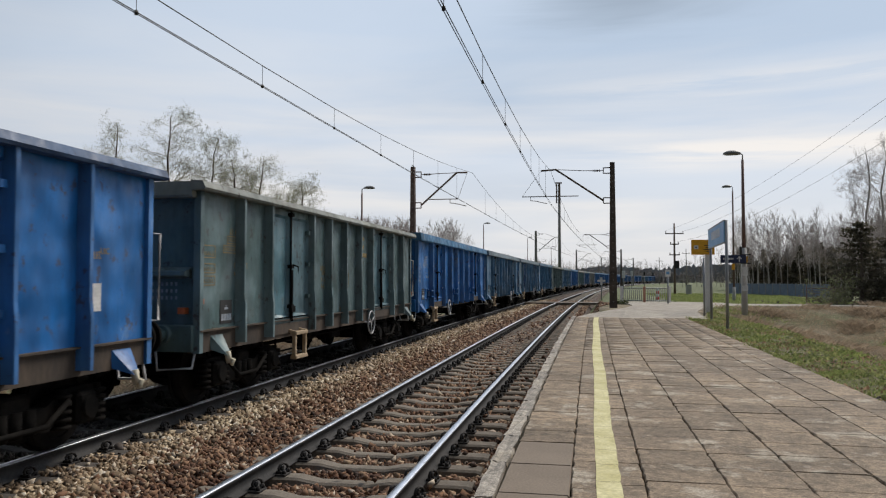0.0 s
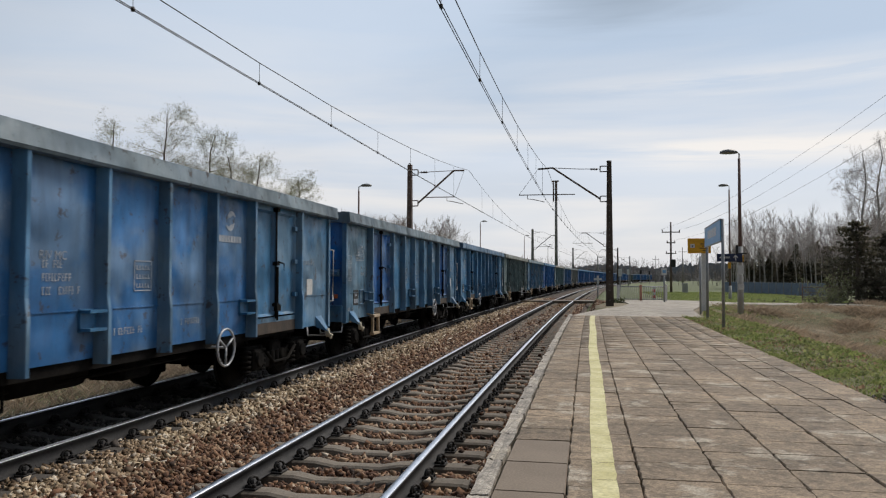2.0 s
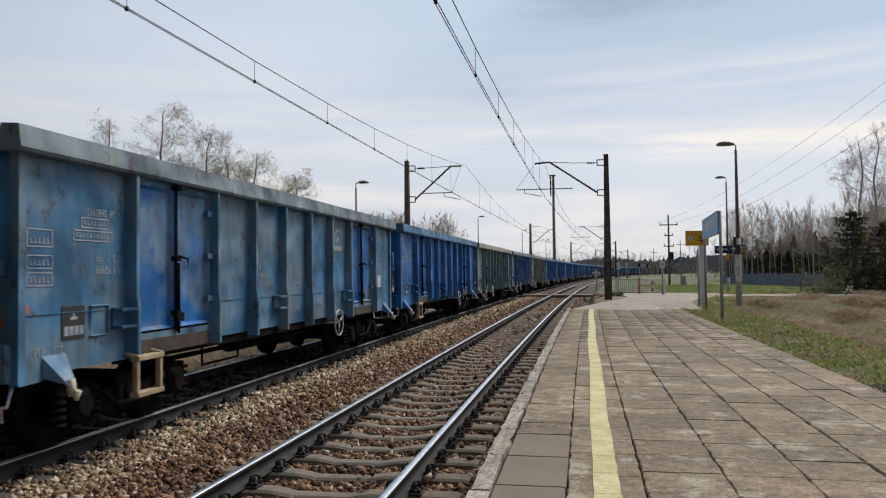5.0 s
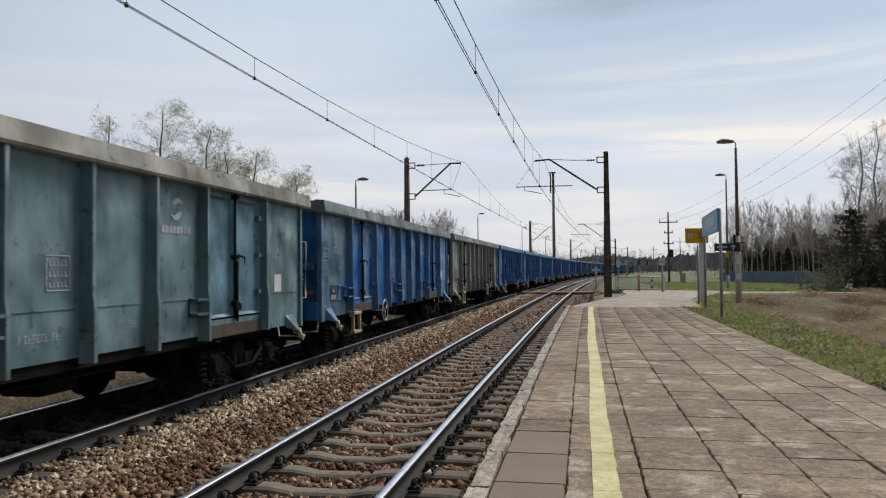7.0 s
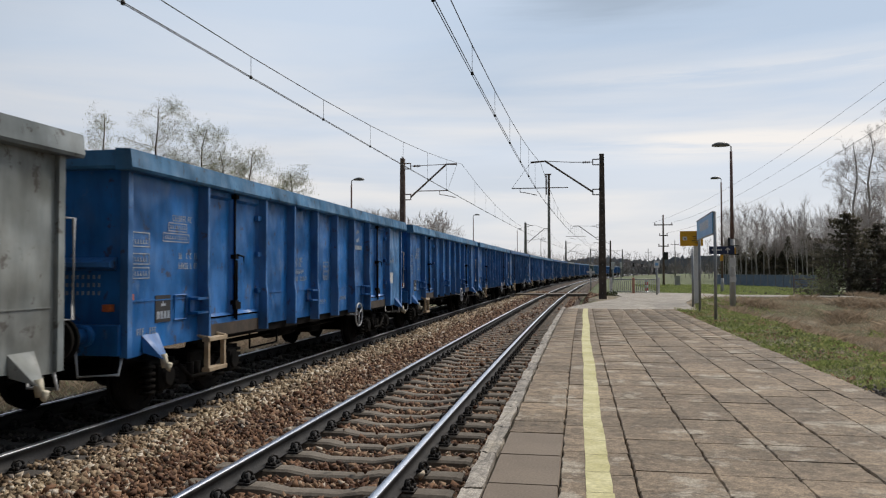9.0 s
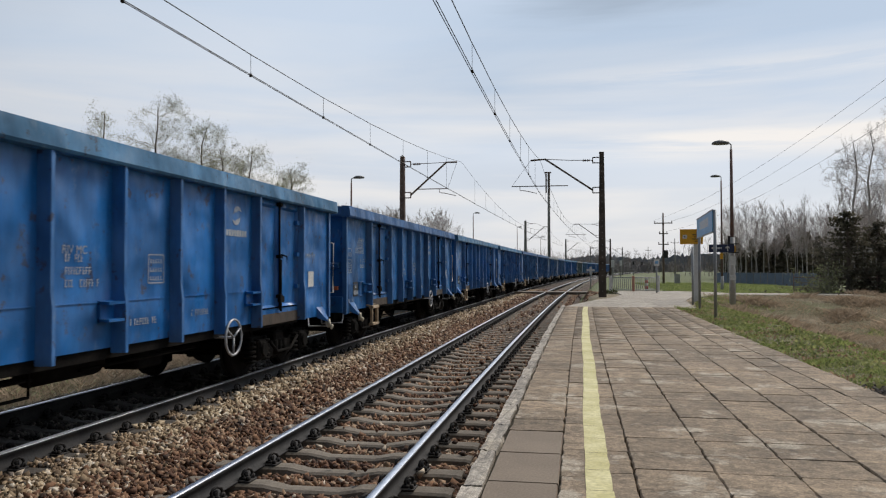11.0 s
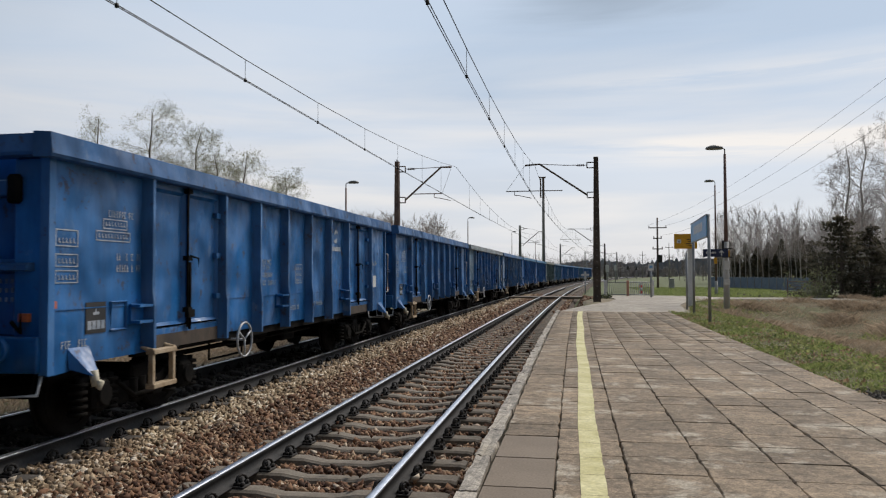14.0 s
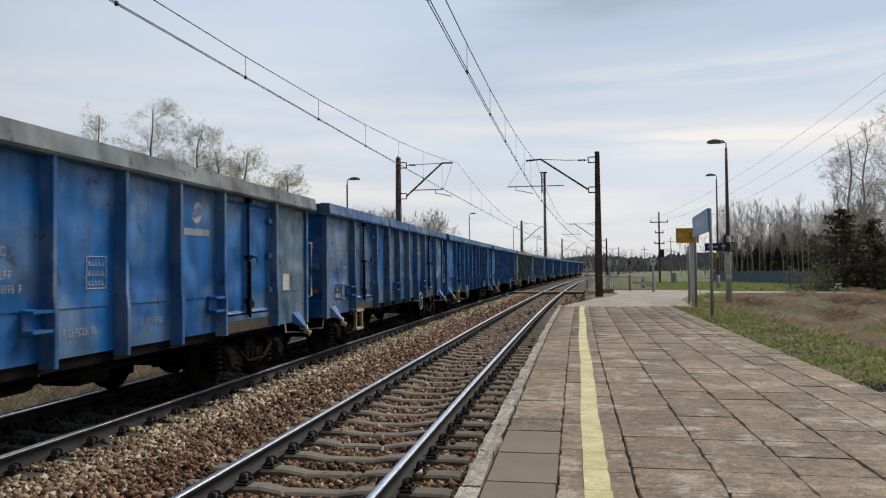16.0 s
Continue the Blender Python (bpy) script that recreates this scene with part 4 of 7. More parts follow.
    tube(bm, [(0.62, -1.1, 0.72), (0.62, -1.05, 0.72), (0.62, 0.0, 0.72), (0.62, 0.05, 0.72)], [0.1, 0.19, 0.19, 0.1], 14)
    tube(bm, [(0.9, -0.6, 0.66), (0.9, 1.9, 0.66)], 0.02, 6)
    tube(bm, [(0.2, -3.3, 0.55), (0.2, 3.3, 0.55)], 0.03, 6)
    box(bm, 0.4, 0.9, 0.5, 1.1, 0.52, 0.86, 0.04)
    tube(bm, [(1.0, -2.6, 0.9), (1.0, -2.6, 0.52), (1.0, -1.5, 0.52), (1.0, -1.5, 0.9)], 0.018, 6)
    tube(bm, [(0.7, -3.0, 0.62), (0.7, 0.4, 0.62)], 0.018, 6)
    part("brake_gear", bm, M_UNDER, w)
    bm = bmesh.new()
    wheel_y = 1.5 if kind == "short" else 1.93
    c = Vector((SIDE + 0.17, wheel_y, 0.80))
    ring = [c + Vector((0, 0.245 * math.cos(2 * math.pi * k / 24), 0.245 * math.sin(2 * math.pi * k / 24))) for k in range(25)]
    tube(bm, ring, 0.017, 6, False)
    for k in range(3):
        a = 2 * math.pi * k / 3 + 0.5
        tube(bm, [c, c + Vector((0, 0.245 * math.cos(a), 0.245 * math.sin(a)))], 0.014, 6)
    tube(bm, [(1.0, wheel_y, 0.80), c], 0.02, 6)
    part("handbrake_wheel", bm, M_GREYSTEEL, w, "pale grey spoked handbrake wheel")
    bm = bmesh.new()
    y = -4.62 if kind != "short" else -2.6
    for yy in (y - 0.225, y + 0.225):
        box(bm, SIDE + 0.10, SIDE + 0.16, yy - 0.03, yy + 0.03, 0.46, 0.90, 0.006)
        tube(bm, [(SIDE - 0.08, yy, 0.93), (SIDE + 0.13, yy, 0.88)], 0.025, 6)
    for z in (0.46, 0.85):
        box(bm, SIDE + 0.07, SIDE + 0.18, y - 0.255, y + 0.255, z - 0.02, z + 0.035, 0.006)
    part("foot_step", bm, M_TANWOOD, w, "weathered tan boarding step")
    # marks
    bm = bmesh.new()
    for y, z, r in ((-5.55, 2.36, 1), (-5.35, 1.90, 2), (-1.4, 1.82, 3), (5.15, 1.95, 1), (-6.25, 1.02, 1), (-0.3, 1.12, 1), (1.0, 1.15, 1)):
        text_bars(bm, 1, y * reach, z, r, 0.06 if r > 3 else 0.075)
    for y, z, wide, tall in ((-6.35, 2.02, 0.34, 0.17), (-6.35, 1.82, 0.34, 0.13), (-6.35, 1.66, 0.34, 0.13), (-5.72, 2.10, 0.62, 0.11), (-5.60, 2.23, 0.44, 0.11), (0.05, 1.58, 0.34, 0.34)):
        y *= reach
        for a, b, c, d in ((y, y + wide, z, z + 0.012), (y, y + wide, z + tall - 0.012, z + tall), (y, y + 0.012, z, z + tall), (y + wide - 0.012, y + wide, z, z + tall)):
            strip(bm, SIDE + 0.004, SIDE + 0.006, a, b, c, d)
        k = y + 0.045
        while k < y + wide - 0.06:
            for q in range(max(1, int(tall / 0.1))):
                strip(bm, SIDE + 0.004, SIDE + 0.006, k, k + 0.013, z + 0.035 + q * 0.1, z + min(tall - 0.03, 0.085 + q * 0.1))
                strip(bm, SIDE + 0.004, SIDE + 0.006, k + 0.013, k + 0.032, z + 0.035 + q * 0.1, z + 0.047 + q * 0.1)
            k += 0.055
    STUFF.append(part("stencil", bm, M_OCHRE if kind == "short" else M_WHITE, w, "worn stencilled marks"))
    bm = bmesh.new()
    cy, cz = 2.36 * reach - (0.75 if kind == "short" else 0.0), 2.52
    for k in range(2):
        pts = []
        for q in range(9):
            a = math.radians(25 + 180 * k + 18 * q)
            r = 0.16 - 0.006 * q
            pts.append((a, r))
        inner = [bm.verts.new((SIDE + 0.007, cy + (r - 0.075 * math.sin(math.pi * q / 8) - 0.01) * math.cos(a), cz + (r - 0.075 * math.sin(math.pi * q / 8) - 0.01) * math.sin(a))) for q, (a, r) in enumerate(pts)]
        outer = [bm.verts.new((SIDE + 0.007, cy + r * math.cos(a), cz + r * math.sin(a))) for a, r in pts]
        for q in range(8):
            bm.faces.new((inner[q], outer[q], outer[q + 1], inner[q + 1]))
    part("emblem", bm, M_OCHRE if kind == "short" else M_WHITE, w, "pale swirl emblem")
    bm = bmesh.new()
    y = cy - 0.34
    for k in range(8):
        strip(bm, SIDE + 0.004, SIDE + 0.006, y, y + 0.07, 2.22, 2.31)
        y += 0.085
    STUFF.append(part("lettering_bar", bm, M_OCHRE if kind == "short" else M_WHITE, w, "row of plain pale bars"))
    for words, y, z, size in (("RIV MC", -1.45, 1.90, 0.12), ("UIC", 5.5, 2.0, 0.09)):
        cu = bpy.data.curves.new("stencilled_word", "FONT")
        cu.body, cu.size, cu.extrude = words, size, 0.001
        cu.materials.append(M_OCHRE if kind == "short" else M_WHITE)
        tx = new("stencilled_word", cu)
        tx.parent = w
        tx.matrix_basis = Matrix.Translation((SIDE + 0.005, y * reach, z)) @ Euler((math.pi / 2, 0, math.pi / 2)).to_matrix().to_4x4()
    bm = bmesh.new()
    strip(bm, SIDE + 0.003, SIDE + 0.006, hl - 1.15, hl - 0.87, 1.42, 1.70)
    part("placard", bm, M_PANEL, w, "off-white paper placard")
    bm = bmesh.new()
    near = -hl + 0.62
    strip(bm, SIDE + 0.003, SIDE + 0.008, near, near + 0.34, 1.14, 1.46)
    part("data_plate", bm, M_BLACKPLATE, w, "black data plate")
    bm = bmesh.new()
    tube(bm, [(SIDE + 0.012, near + p, q) for p, q in ((0.42, 1.15), (0.70, 1.15), (0.70, 1.45), (0.42, 1.45), (0.42, 1.15))], 0.016, 4, False)
    part("label_holder", bm, M_PAINT, w)
    bm = bmesh.new()
    for y, z, wd in ((near + 0.16, 1.36, 0.015), (near + 0.12, 1.33, 0.1)):
        strip(bm, SIDE + 0.009, SIDE + 0.011, y, y + wd, z, z + 0.03)
    for k in range(4):
        strip(bm, SIDE + 0.009, SIDE + 0.011, near + 0.03 + k * 0.075, near + 0.09 + k * 0.075, 1.18, 1.27)
    STUFF.append(part("plate_mark", bm, M_WHITE, w))
    bm = bmesh.new()
    strip(bm, SIDE + 0.005, SIDE + 0.015, -hl + 0.1, -hl + 0.17, 1.42, 1.49)
    part("reflector", bm, M_ORANGE, w)
    bm = bmesh.new()
    box(bm, 1.05, 1.15, -hl - 0.02, -hl + 0.08, 1.30, 1.38)
    part("reflector", bm, M_ORANGE, w)
    bm = bmesh.new()
    for r in range(3):
        yv = -hl + inset - 0.025
        for k in range(9):
            box(bm, 0.42 + k * 0.066, 0.445 + k * 0.066, yv + 0.02, yv + 0.028, 1.66 - r * 0.09, 1.705 - r * 0.09)
    STUFF.append(part("end_stencil", bm, M_WHITE, w))
    return w


# paint of the wagons in train order: side colour, rim colour, words
BLUE, DEEP, STEEL, PALE = (0.008, 0.125, 0.38), (0.009, 0.108, 0.31), (0.036, 0.150, 0.29), (0.048, 0.165, 0.31)
GREEN, GREY, TEAL, MIST = (0.085, 0.140, 0.145), (0.215, 0.225, 0.21), (0.105, 0.185, 0.205), (0.085, 0.175, 0.255)
WORDS = {BLUE: "blue", DEEP: "deep royal blue", STEEL: "faded steel-blue", PALE: "patchy pale blue", GREEN: "weathered grey-green", GREY: "weathered light grey", TEAL: "faded grey-teal"}
PAINTS = [BLUE, BLUE, GREEN, BLUE, PALE, PALE, STEEL, GREEN, PALE, BLUE, TEAL, BLUE, GREY, BLUE, BLUE, BLUE, DEEP, BLUE, BLUE, DEEP, DEEP, BLUE, DEEP,
          BLUE, BLUE, GREEN, STEEL, BLUE, DEEP, BLUE, STEEL, BLUE, DEEP]
RIM_OF = {BLUE: (0.040, 0.155, 0.30), DEEP: (0.025, 0.105, 0.27), STEEL: (0.075, 0.15, 0.24), PALE: (0.13, 0.18, 0.22), GREEN: (0.19, 0.20, 0.175), GREY: (0.17, 0.195, 0.20), TEAL: (0.27, 0.265, 0.235)}
RIMS = {1: (0.05, 0.10, 0.20), 11: (0.15, 0.19, 0.20), 21: (0.17, 0.19, 0.20), 9: (0.05, 0.15, 0.28)}
PATCHY = {2: 0.25, 4: 0.35, 5: 0.3, 7: 0.2, 8: 0.5, 10: 0.15, 11: 0.4, 12: 0.15, 17: 0.12, 18: 0.1, 21: 0.4, 22: 0.4}
# panels and doors repainted, or faded unlike the rest of their wagon
# dark ends of 7, 10, 12 and columns of 10: recess shade as colour
REPAINTS_AND_SHADE = {2: {"door": (0.070, 0.155, 0.190)}, 4: {"near_panel": STEEL, "end_wall": BLUE, "side_panel": (0.028, 0.135, 0.33)}, 5: {"door": (0.012, 0.10, 0.31), "end_wall": BLUE, "near_panel": MIST, "side_panel": STEEL}, 7: {"end_wall": (0.03, 0.05, 0.07)},
            10: {"door": (0.080, 0.185, 0.245), "end_wall": (0.02, 0.04, 0.055), "corner_column": (0.03, 0.07, 0.10)}, 11: {"near_panel": (0.035, 0.115, 0.21), "far_panel": (0.035, 0.19, 0.46)},
            12: {"end_wall": (0.03, 0.065, 0.10)}, 13: {"far_panel": (0.05, 0.19, 0.42)}, 21: {"near_panel": (0.07, 0.15, 0.24), "far_panel": MIST, "end_wall": BLUE}, 8: {"door": BLUE}, 22: {"near_panel": (0.09, 0.19, 0.40)}}
KINDS = {1: "short", 2: "short", 7: "framed", 10: "framed", 19: "framed", 20: "framed", 24: "framed", 27: "framed"}
NEAR_WHEEL = (3, 6, 10, 11, 19, 20, 21, 23)
SPEED, AT_NINE, LENGTH, FIRST = 17.084, 14.138, 14.04, -13
# how far a wagon stands from its even place in the row: couplings slack, shorter wagons in front
SLACK = {0: 3.85, 1: 2.70, 2: 1.29, 3: 0.38, 4: 0.25, 5: 0.19, 6: 0.17, 7: 0.15, 8: 0.12, 9: 0.09, 10: 0.06, 20: 0.04, 21: 0.12, 22: 0.12}
WAGONS, WHEELSETS = [], []


GRAFFITI = {12: [(-2.85, 0.98, 1.0, 3)], 6: [(-1.9, 1.08, 0.5, 8), (5.15, 1.02, 0.8, 5)], 18: [(0.75, 1.3, 0.5, 6)], 17: [(1.0, 1.3, 0.5, 9)]}


def graffiti(w, y, z, size, seed):
    """Sprayed white loops and strokes on one panel."""
    rng = random.Random(seed)
    bm = bmesh.new()
    r = 0.02 * (0.5 + size * 0.5)
    def loop(cy, cz, ry, rz, a0, a1, n=14):
        tube(bm, [(SIDE + 0.003, y + size * (cy + ry * math.cos(a0 + (a1 - a0) * q / n)), z + size * (cz + rz * math.sin(a0 + (a1 - a0) * q / n))) for q in range(n + 1)], r, 4)
    loop(0.30, 0.62, 0.28, 0.14, 0.2, 3.5)
    loop(0.74, 0.42, 0.24, 0.13, 0, 6.3, 18)
    loop(0.56, 0.50, 0.10, 0.2, 1.2, 4.4)
    for k in range(4):
        cy = 0.06 + 0.13 * k
        tube(bm, [(SIDE + 0.003, y + size * (cy + 0.05 * (q % 2) + rng.uniform(-0.02, 0.02)), z + size * (0.62 - 0.15 * q + rng.uniform(-0.03, 0.03))) for q in range(3)], r, 4)
    tube(bm, [(SIDE + 0.003, y + size * 0.05, z + size * 0.24), (SIDE + 0.003, y + size * 0.42, z + size * 0.27)], r, 4)
    tube(bm, [(SIDE + 0.003, y + size * 0.26, z + size * 0.25), (SIDE + 0.003, y + size * 0.22, z)], r, 4)
    part("graffiti_scrawl", bm, M_WHITE, w, "white sprayed graffiti scrawl")


def train():
    first = {}
    for i, paint in enumerate(PAINTS):
        kind = KINDS.get(i, "plain")
        if kind in first:
            w = copy_thing(first[kind], Matrix())
        else:
            w = first[kind] = build_wagon(kind)
            for o in STUFF:
                o["kind"] = "stuff"
        tagged(w, f"{WORDS[paint]} {'short ' if kind == 'short' else ''}open-top freight wagon with ribbed steel sides")
        for o in w.children_recursive:
            name = o.name.split(".")[0]
            if name == "end_panel":
                name = "near_panel" if o.bound_box[0][1] < 0 else "far_panel"
            colour = RIMS.get(i, RIM_OF[paint]) if name == "top_rim" else REPAINTS_AND_SHADE.get(i, {}).get(name, paint)
            o.color = (*colour, PATCHY.get(i, 0.04))
            if name == "wheelset":
                WHEELSETS.append(o)
            if name == "handbrake_wheel" and i in NEAR_WHEEL:
                o.location.y = -4.36
        WAGONS.append(w)
    # sprayed last, so that it stays on its own wagon
    for i, specs in GRAFFITI.items():
        for spec in specs:
            graffiti(WAGONS[i], *spec)


train()


def wagon_pose(i, t):
    """Bogie centres stay on the far track's axis."""
    mid = AT_NINE + LENGTH * (FIRST + i) + SLACK.get(i, 0.0) - SPEED * (t - 9.0)
    a, _ = on_track(mid - 4.5, -TRACK_GAP)
    b, _ = on_track(mid + 4.5, -TRACK_GAP)
    d = b - a
    return Matrix.Translation((a + b) / 2) @ Matrix.Rotation(math.atan2(-d.x, d.y), 4, "Z")


def motions():
    for i, w in enumerate(WAGONS):
        walk(w, [(t * 0.5, wagon_pose(i, t * 0.5)) for t in range(33)])
    # wheels roll without slipping; alike wheelsets share the same turn
    lead = {}
    for o in WHEELSETS:
        y = round(o.location.y, 2)
        if y not in lead:
            lead[y] = o
            walk(o, [(k / FPS, Matrix.Translation((0, y, 0.02)) @ Matrix.Rotation(SPEED * k / FPS / 0.46, 4, "X")) for k in range(16 * FPS + 1)])
        else:
            o.rotation_mode = "QUATERNION"
            keys = o.animation_data_create()
            keys.action = lead[y].animation_data.action
            keys.action_slot = lead[y].animation_data.action_slot


# ---- sleepers and fastenings ----
ME_FASTEN = fastening_mesh()
for tr, off, near, soil in ((TRACKS[0], 0.0, 150, M_SLEEPER), (TRACKS[1], -TRACK_GAP, 100, M_DARKSLEEPER)):
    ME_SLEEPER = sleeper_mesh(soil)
    first = -6
    for i in range(first, first + near):
        ob = new("sleeper", ME_SLEEPER)
        ob.parent = tr
        ob.matrix_world = track_pose(i * PITCH, off) @ pose(0, 0, 0, 0, 0, random.uniform(-0.8, 0.8))
    joined_copies("far_sleepers", ME_SLEEPER, [track_pose(i * PITCH, off) for i in range(first + near, 420)], soil, tr)
    joined_copies("fastenings", ME_FASTEN, [track_pose(i * PITCH, off + s) for i in range(first, 160) for s in (-0.7535, 0.7535)], M_FASTEN, tr)

# ---- platform ----
M_YELLOW = rough_mat("worn_yellow_line", (0.50, 0.45, 0.19), (0.71, 0.655, 0.37), 3.2, 30, 0.75, bumpy=0.2)


def worn_slab(width, length, rng, cracked=False, rough=1.0):
    """A paving slab with a chipped outline; a cracked one is in two pieces that touch below."""
    bm = bmesh.new()
    hw, hl = width / 2 - 0.0015, length / 2 - 0.0005
    def edge(a, b, n):
        return [(a[0] + (b[0] - a[0]) * k / n, a[1] + (b[1] - a[1]) * k / n) for k in range(n)]
    def slab(outline):
        ring = [(p + rng.uniform(-1, 0.6) * 0.011 * rough * (1 if p > 0 else -1), q + rng.uniform(-1, 0.9) * 0.004 * rough * (1 if q > 0 else -1)) for p, q in outline]
        cx, cy = sum(p for p, _ in ring) / len(ring), sum(q for _, q in ring) / len(ring)
        rows = [[bm.verts.new((cx + (p - cx) * f, cy + (q - cy) * (0.6 + 0.4 * f), z)) for p, q in ring] for f, z in ((1.0, -0.06), (1.0, -0.012), (0.968, 0.0))]
        for a, b in zip(rows, rows[1:]):
            for k in range(len(ring)):
                j = (k + 1) % len(ring)
                bm.faces.new((a[k], a[j], b[j], b[k]))
        bm.faces.new(rows[-1])
    c = [(-hw, -hl), (hw, -hl), (hw, hl), (-hw, hl)]
    if not cracked:
        slab([p for k in range(4) for p in edge(c[k], c[(k + 1) % 4], 7)])
    else:
        u, v = rng.uniform(-0.3, 0.3) * length, rng.uniform(-0.3, 0.3) * length
        line = [(-hw + 2 * hw * k / 5, u + (v - u) * k / 5 + rng.uniform(-0.03, 0.03)) for k in range(6)]
        slab([c[0], (0, -hl), c[1]] + [(p, q - 0.003) for p, q in line[::-1]])
        slab([(p, q + 0.003) for p, q in line] + [c[2], (0, hl), c[3]])
    bmesh.ops.recalc_face_normals(bm, faces=bm.faces)
    return bm


def platform():
    plat = thing("platform", Matrix(), "low platform of worn brownish concrete slabs", "platform", kind="structure")
    joints = [1.735, 2.20, 2.70, 3.245, 3.77, 4.29, 4.81, 5.2, 5.6, 6.15, 6.7]
    rng = random.Random(5)
    far = []
    for c, (o0, o1) in enumerate(zip(joints, joints[1:])):
        meshes = []
        for v in range(5):
            length = (0.50, 0.505, 0.495, 0.80, 0.50)[v]
            bm = worn_slab(o1 - o0, length, rng, cracked=v == 4, rough=0.25 if v == 3 else 1.0)
            me = bpy.data.meshes.new("slab")
            bm.to_mesh(me)
            bm.free()
            me.materials.append(M_NEWSLAB if v == 3 else M_SLAB)
            meshes.append((me, length))
        s = (-3.6 if c < 8 else 1.0) + rng.uniform(0, 0.12)
        while s < (28.2 if c < 8 else 9.0):
            me, length = meshes[3] if c == 0 and 3.3 < s < 6.0 else meshes[4 if rng.random() < 0.16 else rng.randint(0, 2)]
            m = track_pose(s + length / 2, (o0 + o1) / 2, PLAT_Z + rng.uniform(-0.004, 0.004))
            m = m @ pose(0, 0, 0, rng.uniform(-0.4, 0.4), rng.uniform(-0.4, 0.4), rng.uniform(-0.5, 0.5))
            if s < 15.5:
                ob = new("slab", me)
                ob.parent = plat
                ob.matrix_world = m
            else:
                far.append((me, m))
            s += length + rng.uniform(-0.003, 0.004)
    for k, me in enumerate({id(a): a for a, _ in far}.values()):
        joined_copies("far_slabs", me, [m for a, m in far if a is me], M_SLAB, plat)
    # rough edge stones
    for s in np.arange(-3.94, 28.5, 0.98):
        bm = bmesh.new()
        box(bm, 1.59, 1.715, -0.485, 0.485, -0.22, 0.005)
        bmesh.ops.subdivide_edges(bm, edges=bm.edges, cuts=3, use_grid_fill=True)
        for q in bm.verts:
            q.co += Vector((rng.uniform(-1, 1) * 0.014, rng.uniform(-1, 1) * 0.004, rng.uniform(-1, 0.6) * 0.012))
        ob = part("edge_stone", bm, M_KERB, plat)
        ob.matrix_world = track_pose(s + 0.49, 0, PLAT_Z)
    sweep("edge_wall", [(1.66, -0.75), (1.66, PLAT_Z - 0.20), (1.72, PLAT_Z - 0.20), (1.72, -0.75)], PL, M_KERB, plat)
    # painted line
    # painted over each slab, broken at the joints
    verts, faces = [], []
    for j, s0 in enumerate(np.arange(-3.6, 28.3, 0.5)):
        for u in (0.004, 0.17, 0.33, 0.496):
            s = s0 + u
            wob = 0.010 * math.sin(s * 0.7) + 0.003 * math.sin(s * 2.3)
            for o in (2.378 + wob + rng.uniform(-0.003, 0.003), 2.545 + wob + rng.uniform(-0.006, 0.006)):
                verts.append(on_track(s, o, PLAT_Z + 0.006)[0][:])
        faces += [(8 * j + 2 * i, 8 * j + 2 * i + 1, 8 * j + 2 * i + 3, 8 * j + 2 * i + 2) for i in range(3)]
    line = from_arrays("painted_line", verts, faces, M_YELLOW, plat)
    line["label"] = "worn pale yellow safety line"


platform()


def sheet(name, rows, z, material, label, category, thick=0.12):
    """A paved strip: rows of (y, x left, x right)."""
    bm = bmesh.new()
    top = [[bm.verts.new((x, y, z + dz)) for x in np.linspace(a, b, 6)] for y, a, b, dz in rows]
    for p, q in zip(top, top[1:]):
        for i in range(5):
            bm.faces.new((p[i], p[i + 1], q[i + 1], q[i]))
    got = bmesh.ops.extrude_face_region(bm, geom=bm.faces[:])
    bmesh.ops.translate(bm, vec=(0, 0, -thick), verts=[v for v in got["geom"] if isinstance(v, bmesh.types.BMVert)])
    bmesh.ops.recalc_face_normals(bm, faces=bm.faces)
    return tagged(part(name, bm, material), label, category, kind="structure")


sheet("footpath", [(28.4, -0.55, 4.1, 0.0), (31, -0.1, 4.25, 0.0), (35, 0.75, 4.6, 0.0), (39, 1.75, 5.4, -0.01), (43, 2.3, 7.5, -0.02), (47, 2.2, 8.5, -0.04), (50, 2.0, 8.0, -0.06), (53, 2.0, 6.0, -0.1)],
      PLAT_Z - 0.01, M_PATH, "pale worn asphalt footpath from the platform to the crossing", "path", 0.6)
sheet("side_road", [(44, 5.5, 15, -0.05), (48, 6, 17, -0.1), (51, 6, 18, -0.16)], PLAT_Z, M_PATH, "broken grey asphalt lane leading off the path", "road", 0.5)
sheet("track_crossing", [(57.6, -7.6, 2.2, 0.0), (60.0, -7.6, 2.2, 0.0)], 0.01, M_SLEEPER, "concrete foot crossing over the tracks", "crossing", 0.16)
sheet("ramp_wall", [(48.6, 1.9, 5.0, 0.0), (51.4, 1.9, 5.0, 0.0)], 0.27, M_KERB, "concrete ramp landing beside the crossing", "ramp", 0.8)

# ---- overhead line ----
M_MAST = rough_mat("mast_dark_steel", (0.050, 0.040, 0.033), (0.135, 0.105, 0.085), 2.5, 30, 0.75, 0.1)
M_MASTBROWN = rough_mat("mast_brown_steel", (0.13, 0.09, 0.078), (0.25, 0.18, 0.15), 2.5, 30, 0.75)
M_CONCRETE = rough_mat("mast_concrete", (0.25, 0.245, 0.235), (0.40, 0.39, 0.37), 2.0, 30, 0.85)
M_WIRE = rough_mat("copper_wire", (0.035, 0.032, 0.03), (0.06, 0.055, 0.05), 2, 10, 0.6, 0.4, 0.0)
